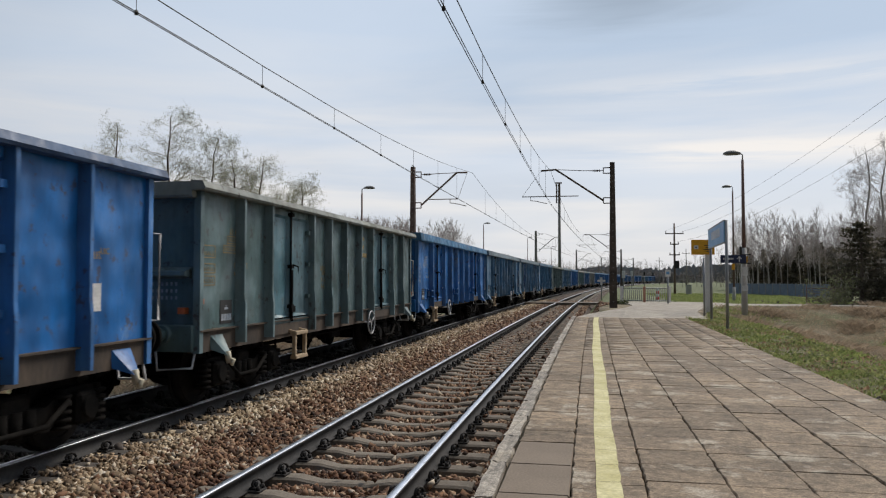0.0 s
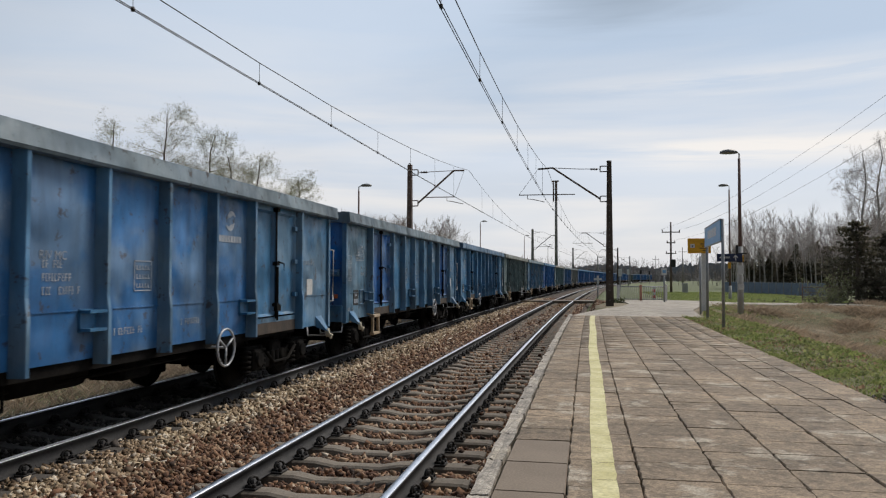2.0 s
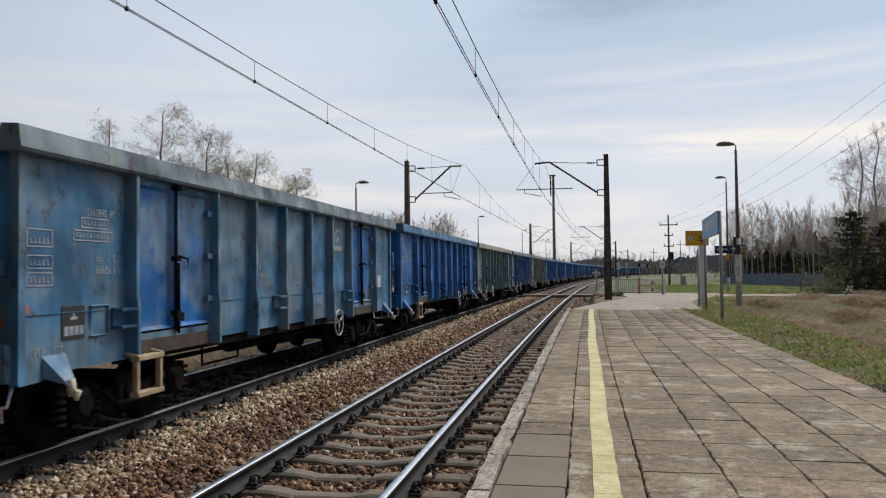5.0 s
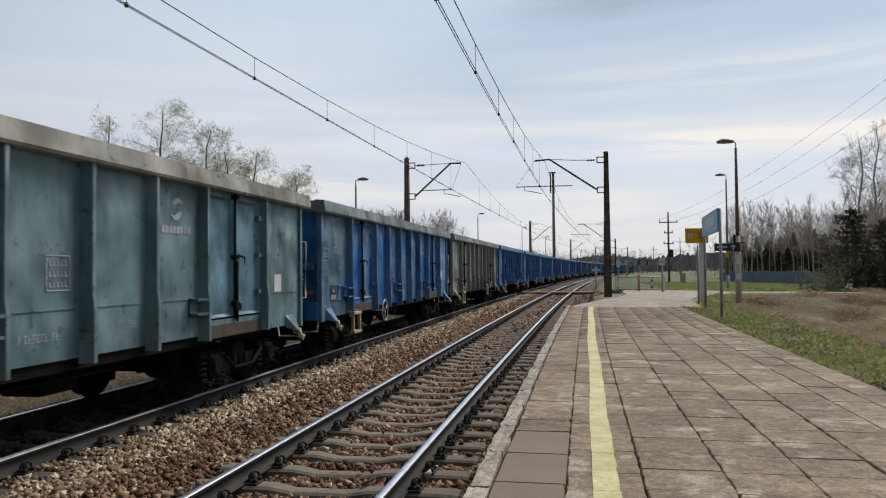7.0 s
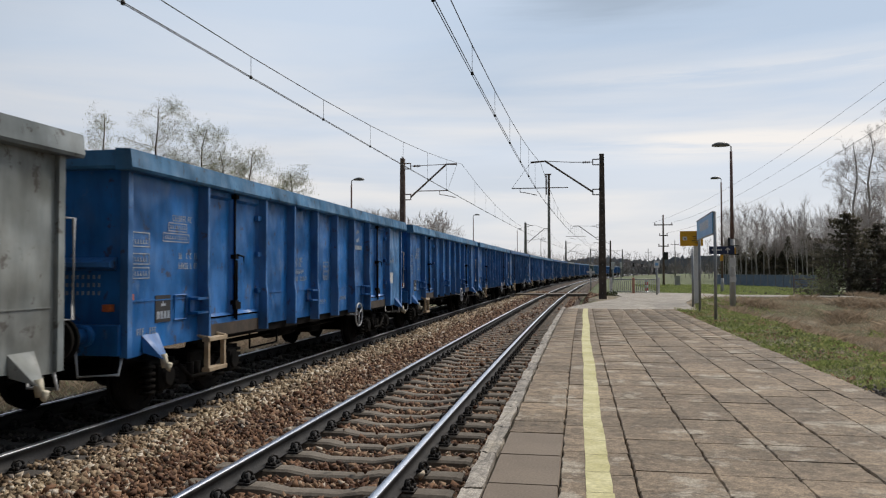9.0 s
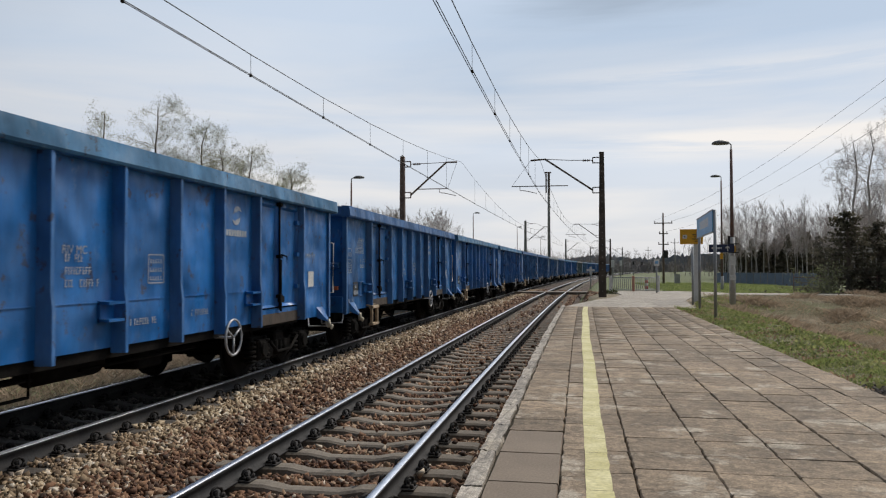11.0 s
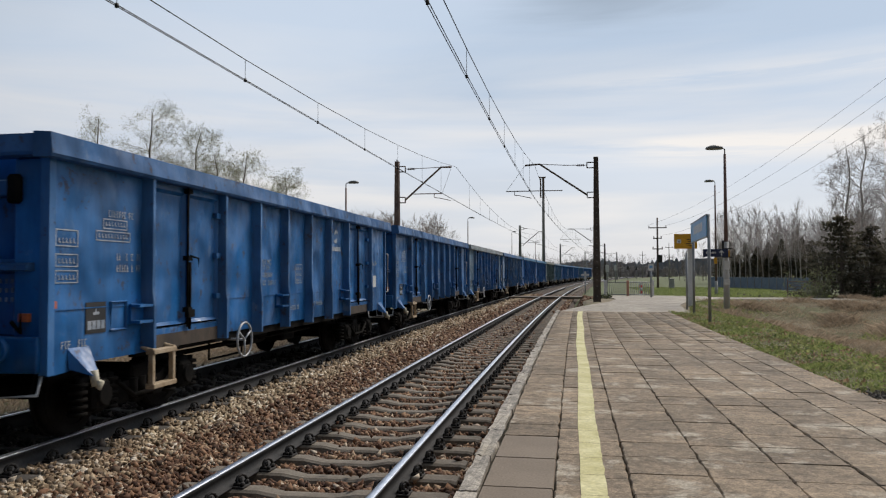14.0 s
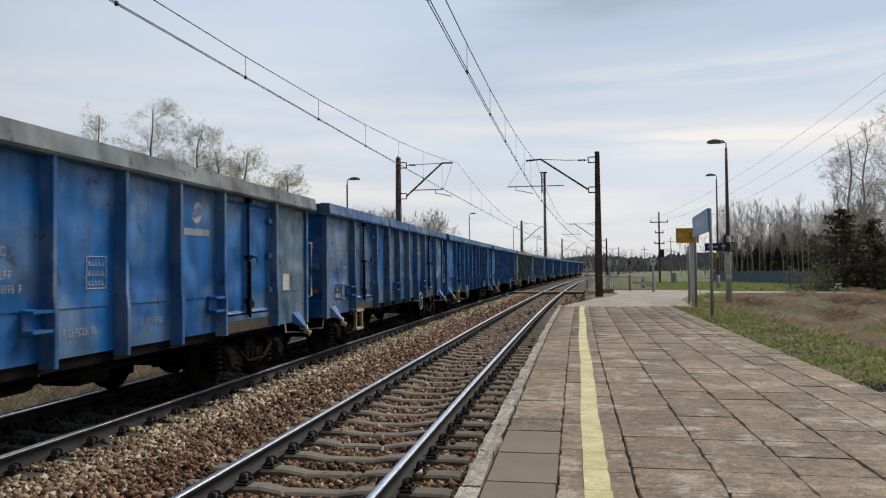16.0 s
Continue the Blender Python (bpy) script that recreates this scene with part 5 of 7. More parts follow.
M_INSUL = rough_mat("brown_insulator", (0.05, 0.025, 0.02), (0.10, 0.05, 0.035), 5, 30, 0.3, bumpy=0.0)


def catenary_mast(x, y, turn, top, strut, tube_x, wire, material, label, width=0.30, foot=-0.5):
    """Steel mast of two channels with battens; a bracket reaches along local +x to the track."""
    m = thing("catenary_mast", pose(x, y, 0, 0, 0, turn), label, "railway mast", "masts of the overhead line")
    for s in (-1, 1):
        bm = bmesh.new()
        box(bm, -width / 2, width / 2, s * 0.14 - 0.012, s * 0.14 + 0.012, foot, top, 0.004)
        for q in (-1, 1):
            box(bm, q * width / 2 - 0.012, q * width / 2 + 0.012, min(s * 0.08, s * 0.15), max(s * 0.08, s * 0.15), foot, top)
        for v in bm.verts:
            v.co.x *= 1.38 - 0.58 * v.co.z / top
        part("channel", bm, material, m)
    bm = bmesh.new()
    box(bm, -width / 2 + 0.015, width / 2 - 0.015, -0.10, 0.10, -0.05, 0.05, 0.004)
    batten = part("batten", bm, material, m)
    batten.location = (0, 0, 0.6)
    bm = bmesh.new()
    tube(bm, [(0, -0.172, 0), (0, 0.172, 0)], 0.027, 6)
    bolt = part("bolt", bm, M_CONCRETE, batten)
    z = 1.25
    while z < top:
        b = new("batten", batten.data)
        b.parent = m
        b.location = (0, 0, z)
        for dz in (-0.16, 0.16):
            o = new("bolt", bolt.data)
            o.parent = b
            o.location = (0, 0, dz)
        z += 0.62
    bm = bmesh.new()
    box(bm, -width * 0.42, width * 0.5, -0.18, 0.18, top, top + 0.05, 0.01)
    part("cap", bm, material, m)
    bm = bmesh.new()
    box(bm, -0.35, 0.35, -0.35, 0.35, foot - 0.3, foot + 0.35, 0.04)
    part("footing", bm, M_CONCRETE, m)
    for z in (top - 0.35, strut[0][1]):
        bm = bmesh.new()
        for dz in (-0.14, 0.14):
            tube(bm, [(width / 2 - 0.02, 0, z + dz), (width / 2 + 0.32, 0, z + dz)], 0.03, 6)
        tube(bm, [(width / 2 + 0.32, 0, z - 0.15), (width / 2 + 0.32, 0, z + 0.15)], 0.03, 6)
        part("bracket", bm, material, m)
    bm = bmesh.new()
    tube(bm, [(width / 2 + 0.3, 0, top - 0.35), (strut[1][0] * 0.5 + 0.1, 0, top - 0.33), (strut[1][0], 0, strut[1][1])], 0.018, 6)
    rod = part("tie_rod", bm, material, m)
    bm = bmesh.new()
    for k in range(4):
        disc(bm, (width / 2 + 0.5 + k * 0.09, 0, top - 0.35), (1, 0, 0), 0.0, 0.06, 0.04, 10)
    tube(bm, [(width / 2 + 0.45, 0, top - 0.35), (width / 2 + 0.85, 0, top - 0.35)], 0.03, 8)
    part("insulator", bm, M_INSUL, rod)
    bm = bmesh.new()
    tube(bm, [(width / 2 + 0.32, 0, strut[0][1]), (*strut[1][:1], 0, strut[1][1]), (strut[2][0], 0, strut[2][1])], 0.048, 8)
    part("cantilever_tube", bm, material, m)
    bm = bmesh.new()
    tube(bm, [(tube_x[0], 0, tube_x[2]), (tube_x[1], 0, tube_x[2])], 0.026, 6)
    tube(bm, [(strut[2][0], 0, strut[2][1]), (tube_x[1], 0, tube_x[2])], 0.008, 4)
    reg = part("register_tube", bm, material, m)
    bm = bmesh.new()
    tube(bm, [(tube_x[3], 0, tube_x[2]), (tube_x[3], 0, tube_x[2] - 0.2), (tube_x[3] + (wire[0] - tube_x[3]) * 0.3, 0, wire[1] + 0.17), (wire[0], 0, wire[1] + 0.03)], 0.02, 6)
    part("steady_arm", bm, material, reg)
    return m


catenary_mast(1.18, 39.7, 180, 7.62, [(0.5, 5.74), (2.85, 7.38), (3.6, 7.33)], (1.7, 4.58, 6.0, 4.15), (3.28, 5.6), M_MAST, "dark riveted steel mast with a bracket over the near track", 0.26)
catenary_mast(-8.95, 38.6, 0, 7.50, [(0.23, 5.55), (2.3, 7.2), (2.85, 7.2)], (0.75, 2.36, 5.85, 1.95), (2.8, 5.45), M_MASTBROWN, "brown steel mast with a bracket over the far track", 0.22)
NEXT = [(97.0, 2.95, 180, M_MAST), (102.3, -6.9, 0, M_CONCRETE), (156.0, 3.0, 180, M_MAST), (168.0, -6.9, 0, M_CONCRETE), (220.0, 3.0, 180, M_CONCRETE), (232.0, -6.9, 0, M_CONCRETE)]
for s, off, turn, material in NEXT:
    p, a = on_track(s, off)
    if off > 0:
        catenary_mast(p.x, p.y, 180 - math.degrees(a), 7.6, [(0.5, 5.74), (2.6, 7.3), (3.2, 7.28)], (1.7, 4.2, 6.0, 3.8), (2.95, 5.6), material, "overhead line mast farther along beside the near track")
    else:
        catenary_mast(p.x, p.y, -math.degrees(a), 8.1, [(0.23, 5.6), (2.5, 7.3), (3.1, 7.3)], (0.75, 2.6, 5.85, 2.1), (3.05, 5.45), material, "pale concrete mast farther along beside the far track")


def tall_mast():
    p, _ = on_track(135, -6.85)
    m = thing("radio_mast", Matrix.Translation(p), "tall slim grey radio mast behind the train", "radio mast")
    bm = bmesh.new()
    tube(bm, [(0, 0, -0.6), (0, 0, 18.6)], [0.30, 0.20], 12)
    part("pole", bm, M_CONCRETE, m)
    for dx in (-0.45, 0.1):
        bm = bmesh.new()
        box(bm, dx - 0.12, dx + 0.12, -0.35, -0.15, 15.0, 18.4, 0.03)
        part("antenna_panel", bm, M_MASTBROWN, m)
    bm = bmesh.new()
    box(bm, -0.7, 0.45, -0.25, 0.25, 18.5, 18.7)
    part("top_platform", bm, M_MASTBROWN, m)


tall_mast()


def overhead_wire(off, stops, sag, z_wire, z_top, stagger, label):
    """Contact wires and messenger from mast to mast, with droppers."""
    w = thing("overhead_wire", Matrix(), label, "overhead wire", "overhead wires")
    con, con2, mes, drop = [], [], [], []
    for j, (s0, s1) in enumerate(zip(stops, stops[1:])):
        n = 14
        sg0, sg1 = stagger if j % 2 else stagger[::-1]
        for i in range(n + (s1 == stops[-1])):
            u = i / n
            s = s0 + (s1 - s0) * u
            o = off + sg0 + (sg1 - sg0) * u
            con.append(on_track(s, o - 0.02, z_wire)[0])
            con2.append(on_track(s, o + 0.02, z_wire)[0])
            zm = z_top - 4 * sag * u * (1 - u)
            mes.append(on_track(s, o * 1.0, zm)[0])
            if i % 1 == 0 and 0.05 < u < 0.96:
                drop.append((on_track(s, o, zm)[0], on_track(s, o, z_wire)[0]))
    for name, pts, r in (("contact_wire", con, 0.0078), ("contact_wire", con2, 0.0078), ("messenger_wire", mes, 0.0095)):
        bm = bmesh.new()
        tube(bm, pts, r, 5)
        part(name, bm, M_WIRE, w)
    for a, b in drop:
        bm = bmesh.new()
        tube(bm, [a, b], 0.005, 4)
        tube(bm, [b + Vector((0, 0, 0.03)), b - Vector((0, 0, 0.03))], 0.028, 6)
        part("dropper", bm, M_WIRE, w)


overhead_wire(0.0, [-76, -18.5, 39.7, 97, 156, 220, 280], 1.2, 5.6, 7.33, (0.48, 0.16), "twin contact wires and messenger wire over the near track")
overhead_wire(-TRACK_GAP, [-77, -19.5, 38.6, 102.3, 168, 232, 290], 1.38, 5.45, 7.2, (-0.05, 0.08), "twin contact wires and messenger wire over the far track")

# ---- lamps, signs, rails beside the path ----
M_LAMPPOST = rough_mat("lamp_post_concrete", (0.42, 0.41, 0.40), (0.62, 0.61, 0.59), 2, 30, 0.85)
M_LAMPTUBE = rough_mat("lamp_tube_brown", (0.15, 0.085, 0.075), (0.27, 0.19, 0.17), 1.2, 20, 0.75)
M_LAMPHEAD = rough_mat("lamp_head_grey", (0.12, 0.12, 0.118), (0.22, 0.22, 0.215), 4, 30, 0.5)
M_SIGNBLUE = rough_mat("name_board_blue", (0.15, 0.40, 0.70), (0.22, 0.48, 0.78), 1.2, 20, 0.45, bumpy=0.05)
M_SIGNNAVY = rough_mat("direction_board_navy", (0.012, 0.022, 0.075), (0.022, 0.035, 0.10), 2, 20, 0.4, bumpy=0.05)
M_SIGNYEL = rough_mat("info_board_yellow", (0.72, 0.36, 0.015), (0.82, 0.44, 0.03), 2, 20, 0.45, bumpy=0.05)
M_SIGNWHITE = rough_mat("sign_white", (0.66, 0.67, 0.68), (0.8, 0.8, 0.8), 3, 30, 0.5, bumpy=0.05)
M_GALV = rough_mat("galvanised_post", (0.26, 0.27, 0.28), (0.40, 0.41, 0.42), 3, 40, 0.5, 0.35)
M_DARK = rough_mat("dark_box", (0.015, 0.015, 0.016), (0.035, 0.035, 0.036), 4, 30, 0.6, bumpy=0.0)
M_RED = rough_mat("safety_red", (0.45, 0.04, 0.03), (0.58, 0.07, 0.045), 4, 30, 0.5, bumpy=0.05)
M_SALMON = rough_mat("faded_red_post", (0.48, 0.22, 0.16), (0.60, 0.32, 0.24), 4, 30, 0.7)


def street_lamp(x, y, base, top, turn, label, lower=0.4, size=1.0):
    """Post in two lengths, a bent arm and a broad shade; the arm reaches along local +x."""
    m = thing("street_lamp", pose(x, y, base, 0, 0, turn), label, "street lamp", "platform lamps")
    h = top - base
    bm = bmesh.new()
    tube(bm, [(0, 0, -0.3), (0, 0, h * lower)], [0.15, 0.115], 10)
    part("lower_post", bm, M_LAMPPOST, m, "pale concrete lower post")
    bm = bmesh.new()
    tube(bm, [(0, 0, h * lower), (0, 0, h * 0.96)], [0.088 * size, 0.058 * size], 10)
    part("upper_tube", bm, M_LAMPTUBE, m)
    bm = bmesh.new()
    tube(bm, [(0, 0, h * 0.95), (0, 0, h * 0.99), (0.12, 0, h), (0.3, 0, h)], 0.028, 8)
    part("arm", bm, M_LAMPHEAD, m)
    bm = bmesh.new()
    rings = []
    for r, z in ((0.30, -0.06), (0.335, -0.03), (0.30, 0.05), (0.2, 0.11), (0.06, 0.14)):
        rings.append([bm.verts.new((0.28 + size * (0.18 + 1.25 * r * math.cos(2 * math.pi * k / 18)), size * 0.8 * r * math.sin(2 * math.pi * k / 18), h + z * size)) for k in range(18)])
    for a, b in zip(rings, rings[1:]):
        for k in range(18):
            bm.faces.new((a[k], a[(k + 1) % 18], b[(k + 1) % 18], b[k])).smooth = True
    bm.faces.new(rings[-1]), bm.faces.new(rings[0][::-1])
    part("shade", bm, M_LAMPHEAD, m, "dark grey domed shade")
    return m


lamp = street_lamp(7.05, 37.56, 0.0, 7.62, 180, "tall platform lamp with concrete foot and brown tube", 0.42)
for z, hgt, material in ((1.9, 0.42, M_SIGNWHITE), (2.5, 0.3, M_SIGNYEL), (1.2, 0.25, M_SIGNWHITE)):
    bm = bmesh.new()
    box(bm, -0.13, 0.13, 0.165, 0.175, z, z + hgt)
    part("notice", bm, material, lamp)
street_lamp(11.73, 66.85, -0.05, 9.45, 160, "platform lamp beyond the path, leaning slightly", 0.12)
for i, (x, y, top) in enumerate(((-11.94, 39.4, 6.62), (-10.89, 79.8, 7.6), (-9.2, 116.9, 8.1), (-7.2, 149.0, 8.0))):
    street_lamp(x, y, -0.55, top, 0, "slim lamp on the far side of the railway", 0.1, 0.75)

GZ_P = 0.28


def name_board():
    m = thing("station_name_board", Matrix(), "pale blue station name board on two grey posts", "station sign")
    a, b = Vector((3.87, 23.12, 0)), Vector((4.10, 27.6, 0))
    for p in (a, b):
        bm = bmesh.new()
        tube(bm, [(p.x, p.y, 0.0), (p.x, p.y, 3.44)], 0.045, 10)
        part("post", bm, M_GALV, m)
    d = (b - a).normalized()
    nrm = Vector((-d.y, d.x, 0))
    mt = Matrix((( d.x, nrm.x, 0, a.x), (d.y, nrm.y, 0, a.y), (0, 0, 1, 0), (0, 0, 0, 1)))
    L = (b - a).length
    bm = bmesh.new()
    box(bm, -0.02, L + 0.02, 0.045, 0.075, 2.80, 3.43, 0.004, mt)
    board = part("board", bm, M_SIGNBLUE, m)
    bm = bmesh.new()
    for z in (2.79, 3.43):
        box(bm, -0.03, L + 0.03, 0.035, 0.085, z - 0.015, z + 0.02, 0, mt)
    part("board_edge", bm, M_GALV, board)
    x = 1.0
    bm = bmesh.new()
    for k in range(9):
        box(bm, x, x + 0.2, 0.077, 0.079, 3.02, 3.28, 0, mt)
        x += 0.28
    part("lettering_bars", bm, M_SIGNWHITE, board)


name_board()


def info_board():
    m = thing("information_board", pose(4.95, 34.3, 0), "yellow information board with a pictogram on a white post", "sign")
    bm = bmesh.new()
    box(bm, -0.09, 0.09, -0.05, 0.05, 0.0, 3.3, 0.01)
    part("post", bm, M_SIGNWHITE, m)
    bm = bmesh.new()
    box(bm, -0.66, 0.29, -0.10, -0.06, 2.79, 3.43, 0.006)
    board = part("board", bm, M_SIGNYEL, m)
    bm = bmesh.new()
    box(bm, -0.55, -0.37, -0.106, -0.101, 3.03, 3.19)
    pic = part("pictogram", bm, M_SIGNWHITE, board)
    bm = bmesh.new()
    tube(bm, [(-0.46, -0.107, 3.1), (-0.46, -0.110, 3.1)], 0.05, 3)
    part("pictogram_shape", bm, M_SIGNNAVY, pic)
    for z, a, b in ((3.27, 0.0, 0.1), (3.17, -0.14, 0.12), (3.08, -0.08, 0.14), (2.99, -0.16, 0.12), (2.9, -0.05, 0.1)):
        bm = bmesh.new()
        box(bm, a, b, -0.105, -0.101, z, z + 0.035)
        part("lettering_bar", bm, M_DARK, board)
    bm = bmesh.new()
    box(bm, 0.1, 0.17, -0.06, 0.06, 1.95, 2.3, 0.01)
    part("control_box", bm, M_DARK, m)
    bm = bmesh.new()
    tube(bm, [(-0.5, -2.56, 0.1), (-0.5, -2.56, 2.6)], 0.04, 8)
    p = tagged(part("slim_post", bm, M_GALV), "slim grey steel post beside the name board", "post")
    p.matrix_world = pose(4.95, 34.3, 0)


info_board()


def way_board():
    m = thing("direction_board", pose(6.96, 37.33, -0.2), "navy blue direction board with a white arrow on the lamp post", "sign")
    bm = bmesh.new()
    box(bm, -0.98, 0.14, -0.03, 0.03, 2.70, 3.06, 0.006)
    board = part("board", bm, M_SIGNNAVY, m)
    bm = bmesh.new()
    arrow = [(0, 0.13), (-0.11, 0.02), (-0.07, -0.01), (-0.022, 0.045), (-0.022, -0.13), (0.022, -0.13), (0.022, 0.045), (0.07, -0.01), (0.11, 0.02)]
    bm.faces.new([bm.verts.new((-0.16 + a, -0.033, 2.88 + b)) for a, b in arrow[::-1]])
    part("arrow", bm, M_SIGNWHITE, board)
    x = -0.86
    bm = bmesh.new()
    for k in range(7):
        box(bm, x, x + 0.045, -0.034, -0.031, 2.85, 2.93)
        x += 0.066
    part("lettering_bars", bm, M_SIGNWHITE, board)
    for z in (2.68, 3.08):
        bm = bmesh.new()
        box(bm, -0.1, 0.34, -0.02, 0.12, z - 0.02, z + 0.02)
        part("clamp", bm, M_DARK, m)
    bm = bmesh.new()
    box(bm, -0.14, -0.04, -0.06, 0.06, 3.06, 3.46, 0.015)
    part("loudspeaker", bm, M_DARK, m)
    bm = bmesh.new()
    box(bm, -0.5, -0.36, -0.025, -0.015, 2.38, 2.66)
    part("notice", bm, M_SIGNYEL, m)


way_board()


def barrier():
    m = thing("barrier_railing", pose(0, 50.6, 0.27), "grey steel railing with one faded red post beside the crossing", "railing")
    for x, r, material in ((2.03, 0.09, M_SIGNWHITE), (4.98, 0.09, M_SIGNWHITE), (3.44, 0.08, M_SALMON)):
        bm = bmesh.new()
        box(bm, x - r, x + r, -r * 0.6, r * 0.6, 0, 1.02, 0.015)
        part("post", bm, material, m)
    for z in (0.1, 0.9):
        bm = bmesh.new()
        tube(bm, [(2.03, 0, z), (4.98, 0, z)], 0.032, 8)
        part("rail", bm, M_GALV, m)
    for k in range(1, 24):
        x = 2.03 + k * 2.95 / 24
        if abs(x - 3.44) > 0.08:
            bm = bmesh.new()
            tube(bm, [(x, 0, 0.1), (x, 0, 0.9)], 0.021, 6)
            part("bar", bm, M_LAMPPOST, m)
    mm = thing("warning_post", pose(4.55, 54, 0.15), "red and white striped post behind the railing", "post")
    for k in range(5):
        bm = bmesh.new()
        tube(bm, [(0, 0, k * 0.2), (0, 0, k * 0.2 + 0.2)], 0.1, 10)
        part("band", bm, M_RED if k % 2 else M_SIGNWHITE, mm)
    s = thing("crossing_sign", pose(4.55, 47.06, 0.25), "small white and blue sign on a grey post", "sign")
    bm = bmesh.new()
    tube(bm, [(0, 0, 0), (0, 0, 2.05)], 0.05, 8)
    part("post", bm, M_GALV, s)
    bm = bmesh.new()
    box(bm, -0.16, 0.16, -0.07, -0.05, 1.65, 2.05, 0.006)
    b = part("plate", bm, M_SIGNWHITE, s)
    bm = bmesh.new()
    box(bm, -0.09, 0.09, -0.078, -0.072, 1.78, 1.94)
    part("symbol", bm, M_SIGNBLUE, b)
    c = thing("track_marker", pose(0.97, 65.1, -0.3), "white cross-shaped marker board beside the track", "sign")
    bm = bmesh.new()
    tube(bm, [(0, 0, 0), (0, 0, 2.1)], 0.05, 8)
    part("post", bm, M_GALV, c)
    bm = bmesh.new()
    box(bm, -0.33, 0.33, -0.07, -0.05, 1.82, 2.0)
    box(bm, -0.09, 0.09, -0.075, -0.045, 1.55, 2.2)
    part("cross_board", bm, M_SIGNWHITE, c)
    bx = thing("relay_cabinet", pose(11.2, 92, -0.1), "pale grey relay cabinet in the grass", "cabinet")
    bm = bmesh.new()
    box(bm, -0.3, 0.3, -0.22, 0.22, 0, 1.15, 0.03)
    part("body", bm, M_LAMPPOST, bx)
    bm = bmesh.new()
    box(bm, -0.34, 0.34, -0.26, 0.26, 1.15, 1.21, 0.02)
    part("roof", bm, M_GALV, bx)
    for x, y, z0, h in ((4.6, 108, -0.3, 3.2), (7.9, 150, -0.3, 3.6), (14, 205, -0.3, 4.0), (18.5, 235, -0.3, 4.0)):
        sg = thing("track_signal", pose(x, y, z0), "slim track signal on a post in the distance", "signal", "track signals")
        bm = bmesh.new()
        tube(bm, [(0, 0, 0), (0, 0, h)], 0.09, 8)
        part("post", bm, M_GALV, sg)
        bm = bmesh.new()
        box(bm, -0.22, 0.22, -0.15, 0.15, h - 1.0, h, 0.03)
        part("head", bm, M_SIGNWHITE if y < 200 else M_DARK, sg)


barrier()


def power_pole(x, y, base, h, label, arms):
    m = thing("power_pole", pose(x, y, base), label, "utility pole", "utility poles")
    bm = bmesh.new()
    tube(bm, [(0, 0, -0.3), (0, 0, h)], [0.15, 0.09], 10)
    part("pole", bm, M_MASTBROWN if arms > 1 else M_CONCRETE, m)
    for k in range(arms):
        z, w = h - 1.2 - k * 1.25, (1.05, 0.5, 0.6)[k]
        bm = bmesh.new()
        box(bm, -w, w, -0.16, -0.08, z - 0.06, z + 0.06, 0.01)
        arm = part("crossarm", bm, M_MAST, m)
        for xx in (-w + 0.08, w - 0.08):
            bm = bmesh.new()
            tube(bm, [(xx, -0.12, z + 0.06), (xx, -0.12, z + 0.26)], [0.04, 0.06], 8)
            part("insulator", bm, M_INSUL, arm)
    if arms > 1:
        bm = bmesh.new()
        box(bm, -0.05, 0.5, -0.5, -0.1, 3.1, 4.0, 0.06)
        part("transformer", bm, M_DARK, m)
    return m


power_pole(9.83, 93.5, -0.1, 8.4, "wooden power pole with three crossarms and a dark box", 3)
power_pole(25.6, 215, -0.1, 10.0, "distant utility pole with a crossarm", 1)
power_pole(36.0, 300, -0.1, 9.0, "distant utility pole with a crossarm", 1)
power_pole(22.5, 260, -0.1, 9.0, "distant utility pole with a crossarm", 1)


def power_line():
    w = thing("power_line", Matrix(), "three thin wires running from the power pole past the trees", "power line")
    for a, b in (((8.7, 93.4, 7.4), WIRE_ENDS[0]), ((10.95, 93.4, 7.4), WIRE_ENDS[1]), ((10.4, 93.4, 6.2), WIRE_ENDS[2])):
        bm = bmesh.new()
        a, b = Vector(a), Vector(b)
        tube(bm, [a.lerp(b, u) - Vector((0, 0, 0.9 * 4 * u * (1 - u))) for u in np.linspace(0, 1.2, 16)], 0.009, 4)
        part("wire", bm, M_WIRE, w)


WIRE_ENDS = [(14.92, 40, 11.08), (14.9, 40, 10.2), (14.87, 40, 8.97)]
power_line()


# ---- plants ----
def leaf_mat(name, lo, hi, roughness=0.8):
    m, n, l, b = mat(name)
    gi = n.new("ShaderNodeNewGeometry")
    col = ramp(n, l, gi.outputs["Random Per Island"], (0.0, lo), (1.0, hi))
    col = blend(n, l, "MULTIPLY", 0.5, col, ramp(n, l, noise_node(n, l, 0.9, 4, 0.6), (0.3, g(0.6)), (0.7, g(1.25))))
    l.new(col, b.inputs["Base Color"])
    b.inputs["Roughness"].default_value = roughness
    thin = n.new("ShaderNodeBsdfTranslucent")
    l.new(col, thin.inputs["Color"])
    mix = n.new("ShaderNodeMixShader")
    mix.inputs["Fac"].default_value = 0.45
    l.new(b.outputs[0], mix.inputs[1])
    l.new(thin.outputs[0], mix.inputs[2])
    l.new(mix.outputs[0], n["Material Output"].inputs["Surface"])
    return m


def birch_mat():
    m, n, l, b = mat("birch_bark")
    rings = noise_node(n, l, 2.2, 5, 0.7, (1.0, 1.0, 5.0))
    col = ramp(n, l, rings, (0.33, (0.06, 0.05, 0.045)), (0.40, (0.46, 0.43, 0.40)), (0.75, (0.66, 0.63, 0.60)))
    l.new(col, b.inputs["Base Color"])
    b.inputs["Roughness"].default_value = 0.85
    return m


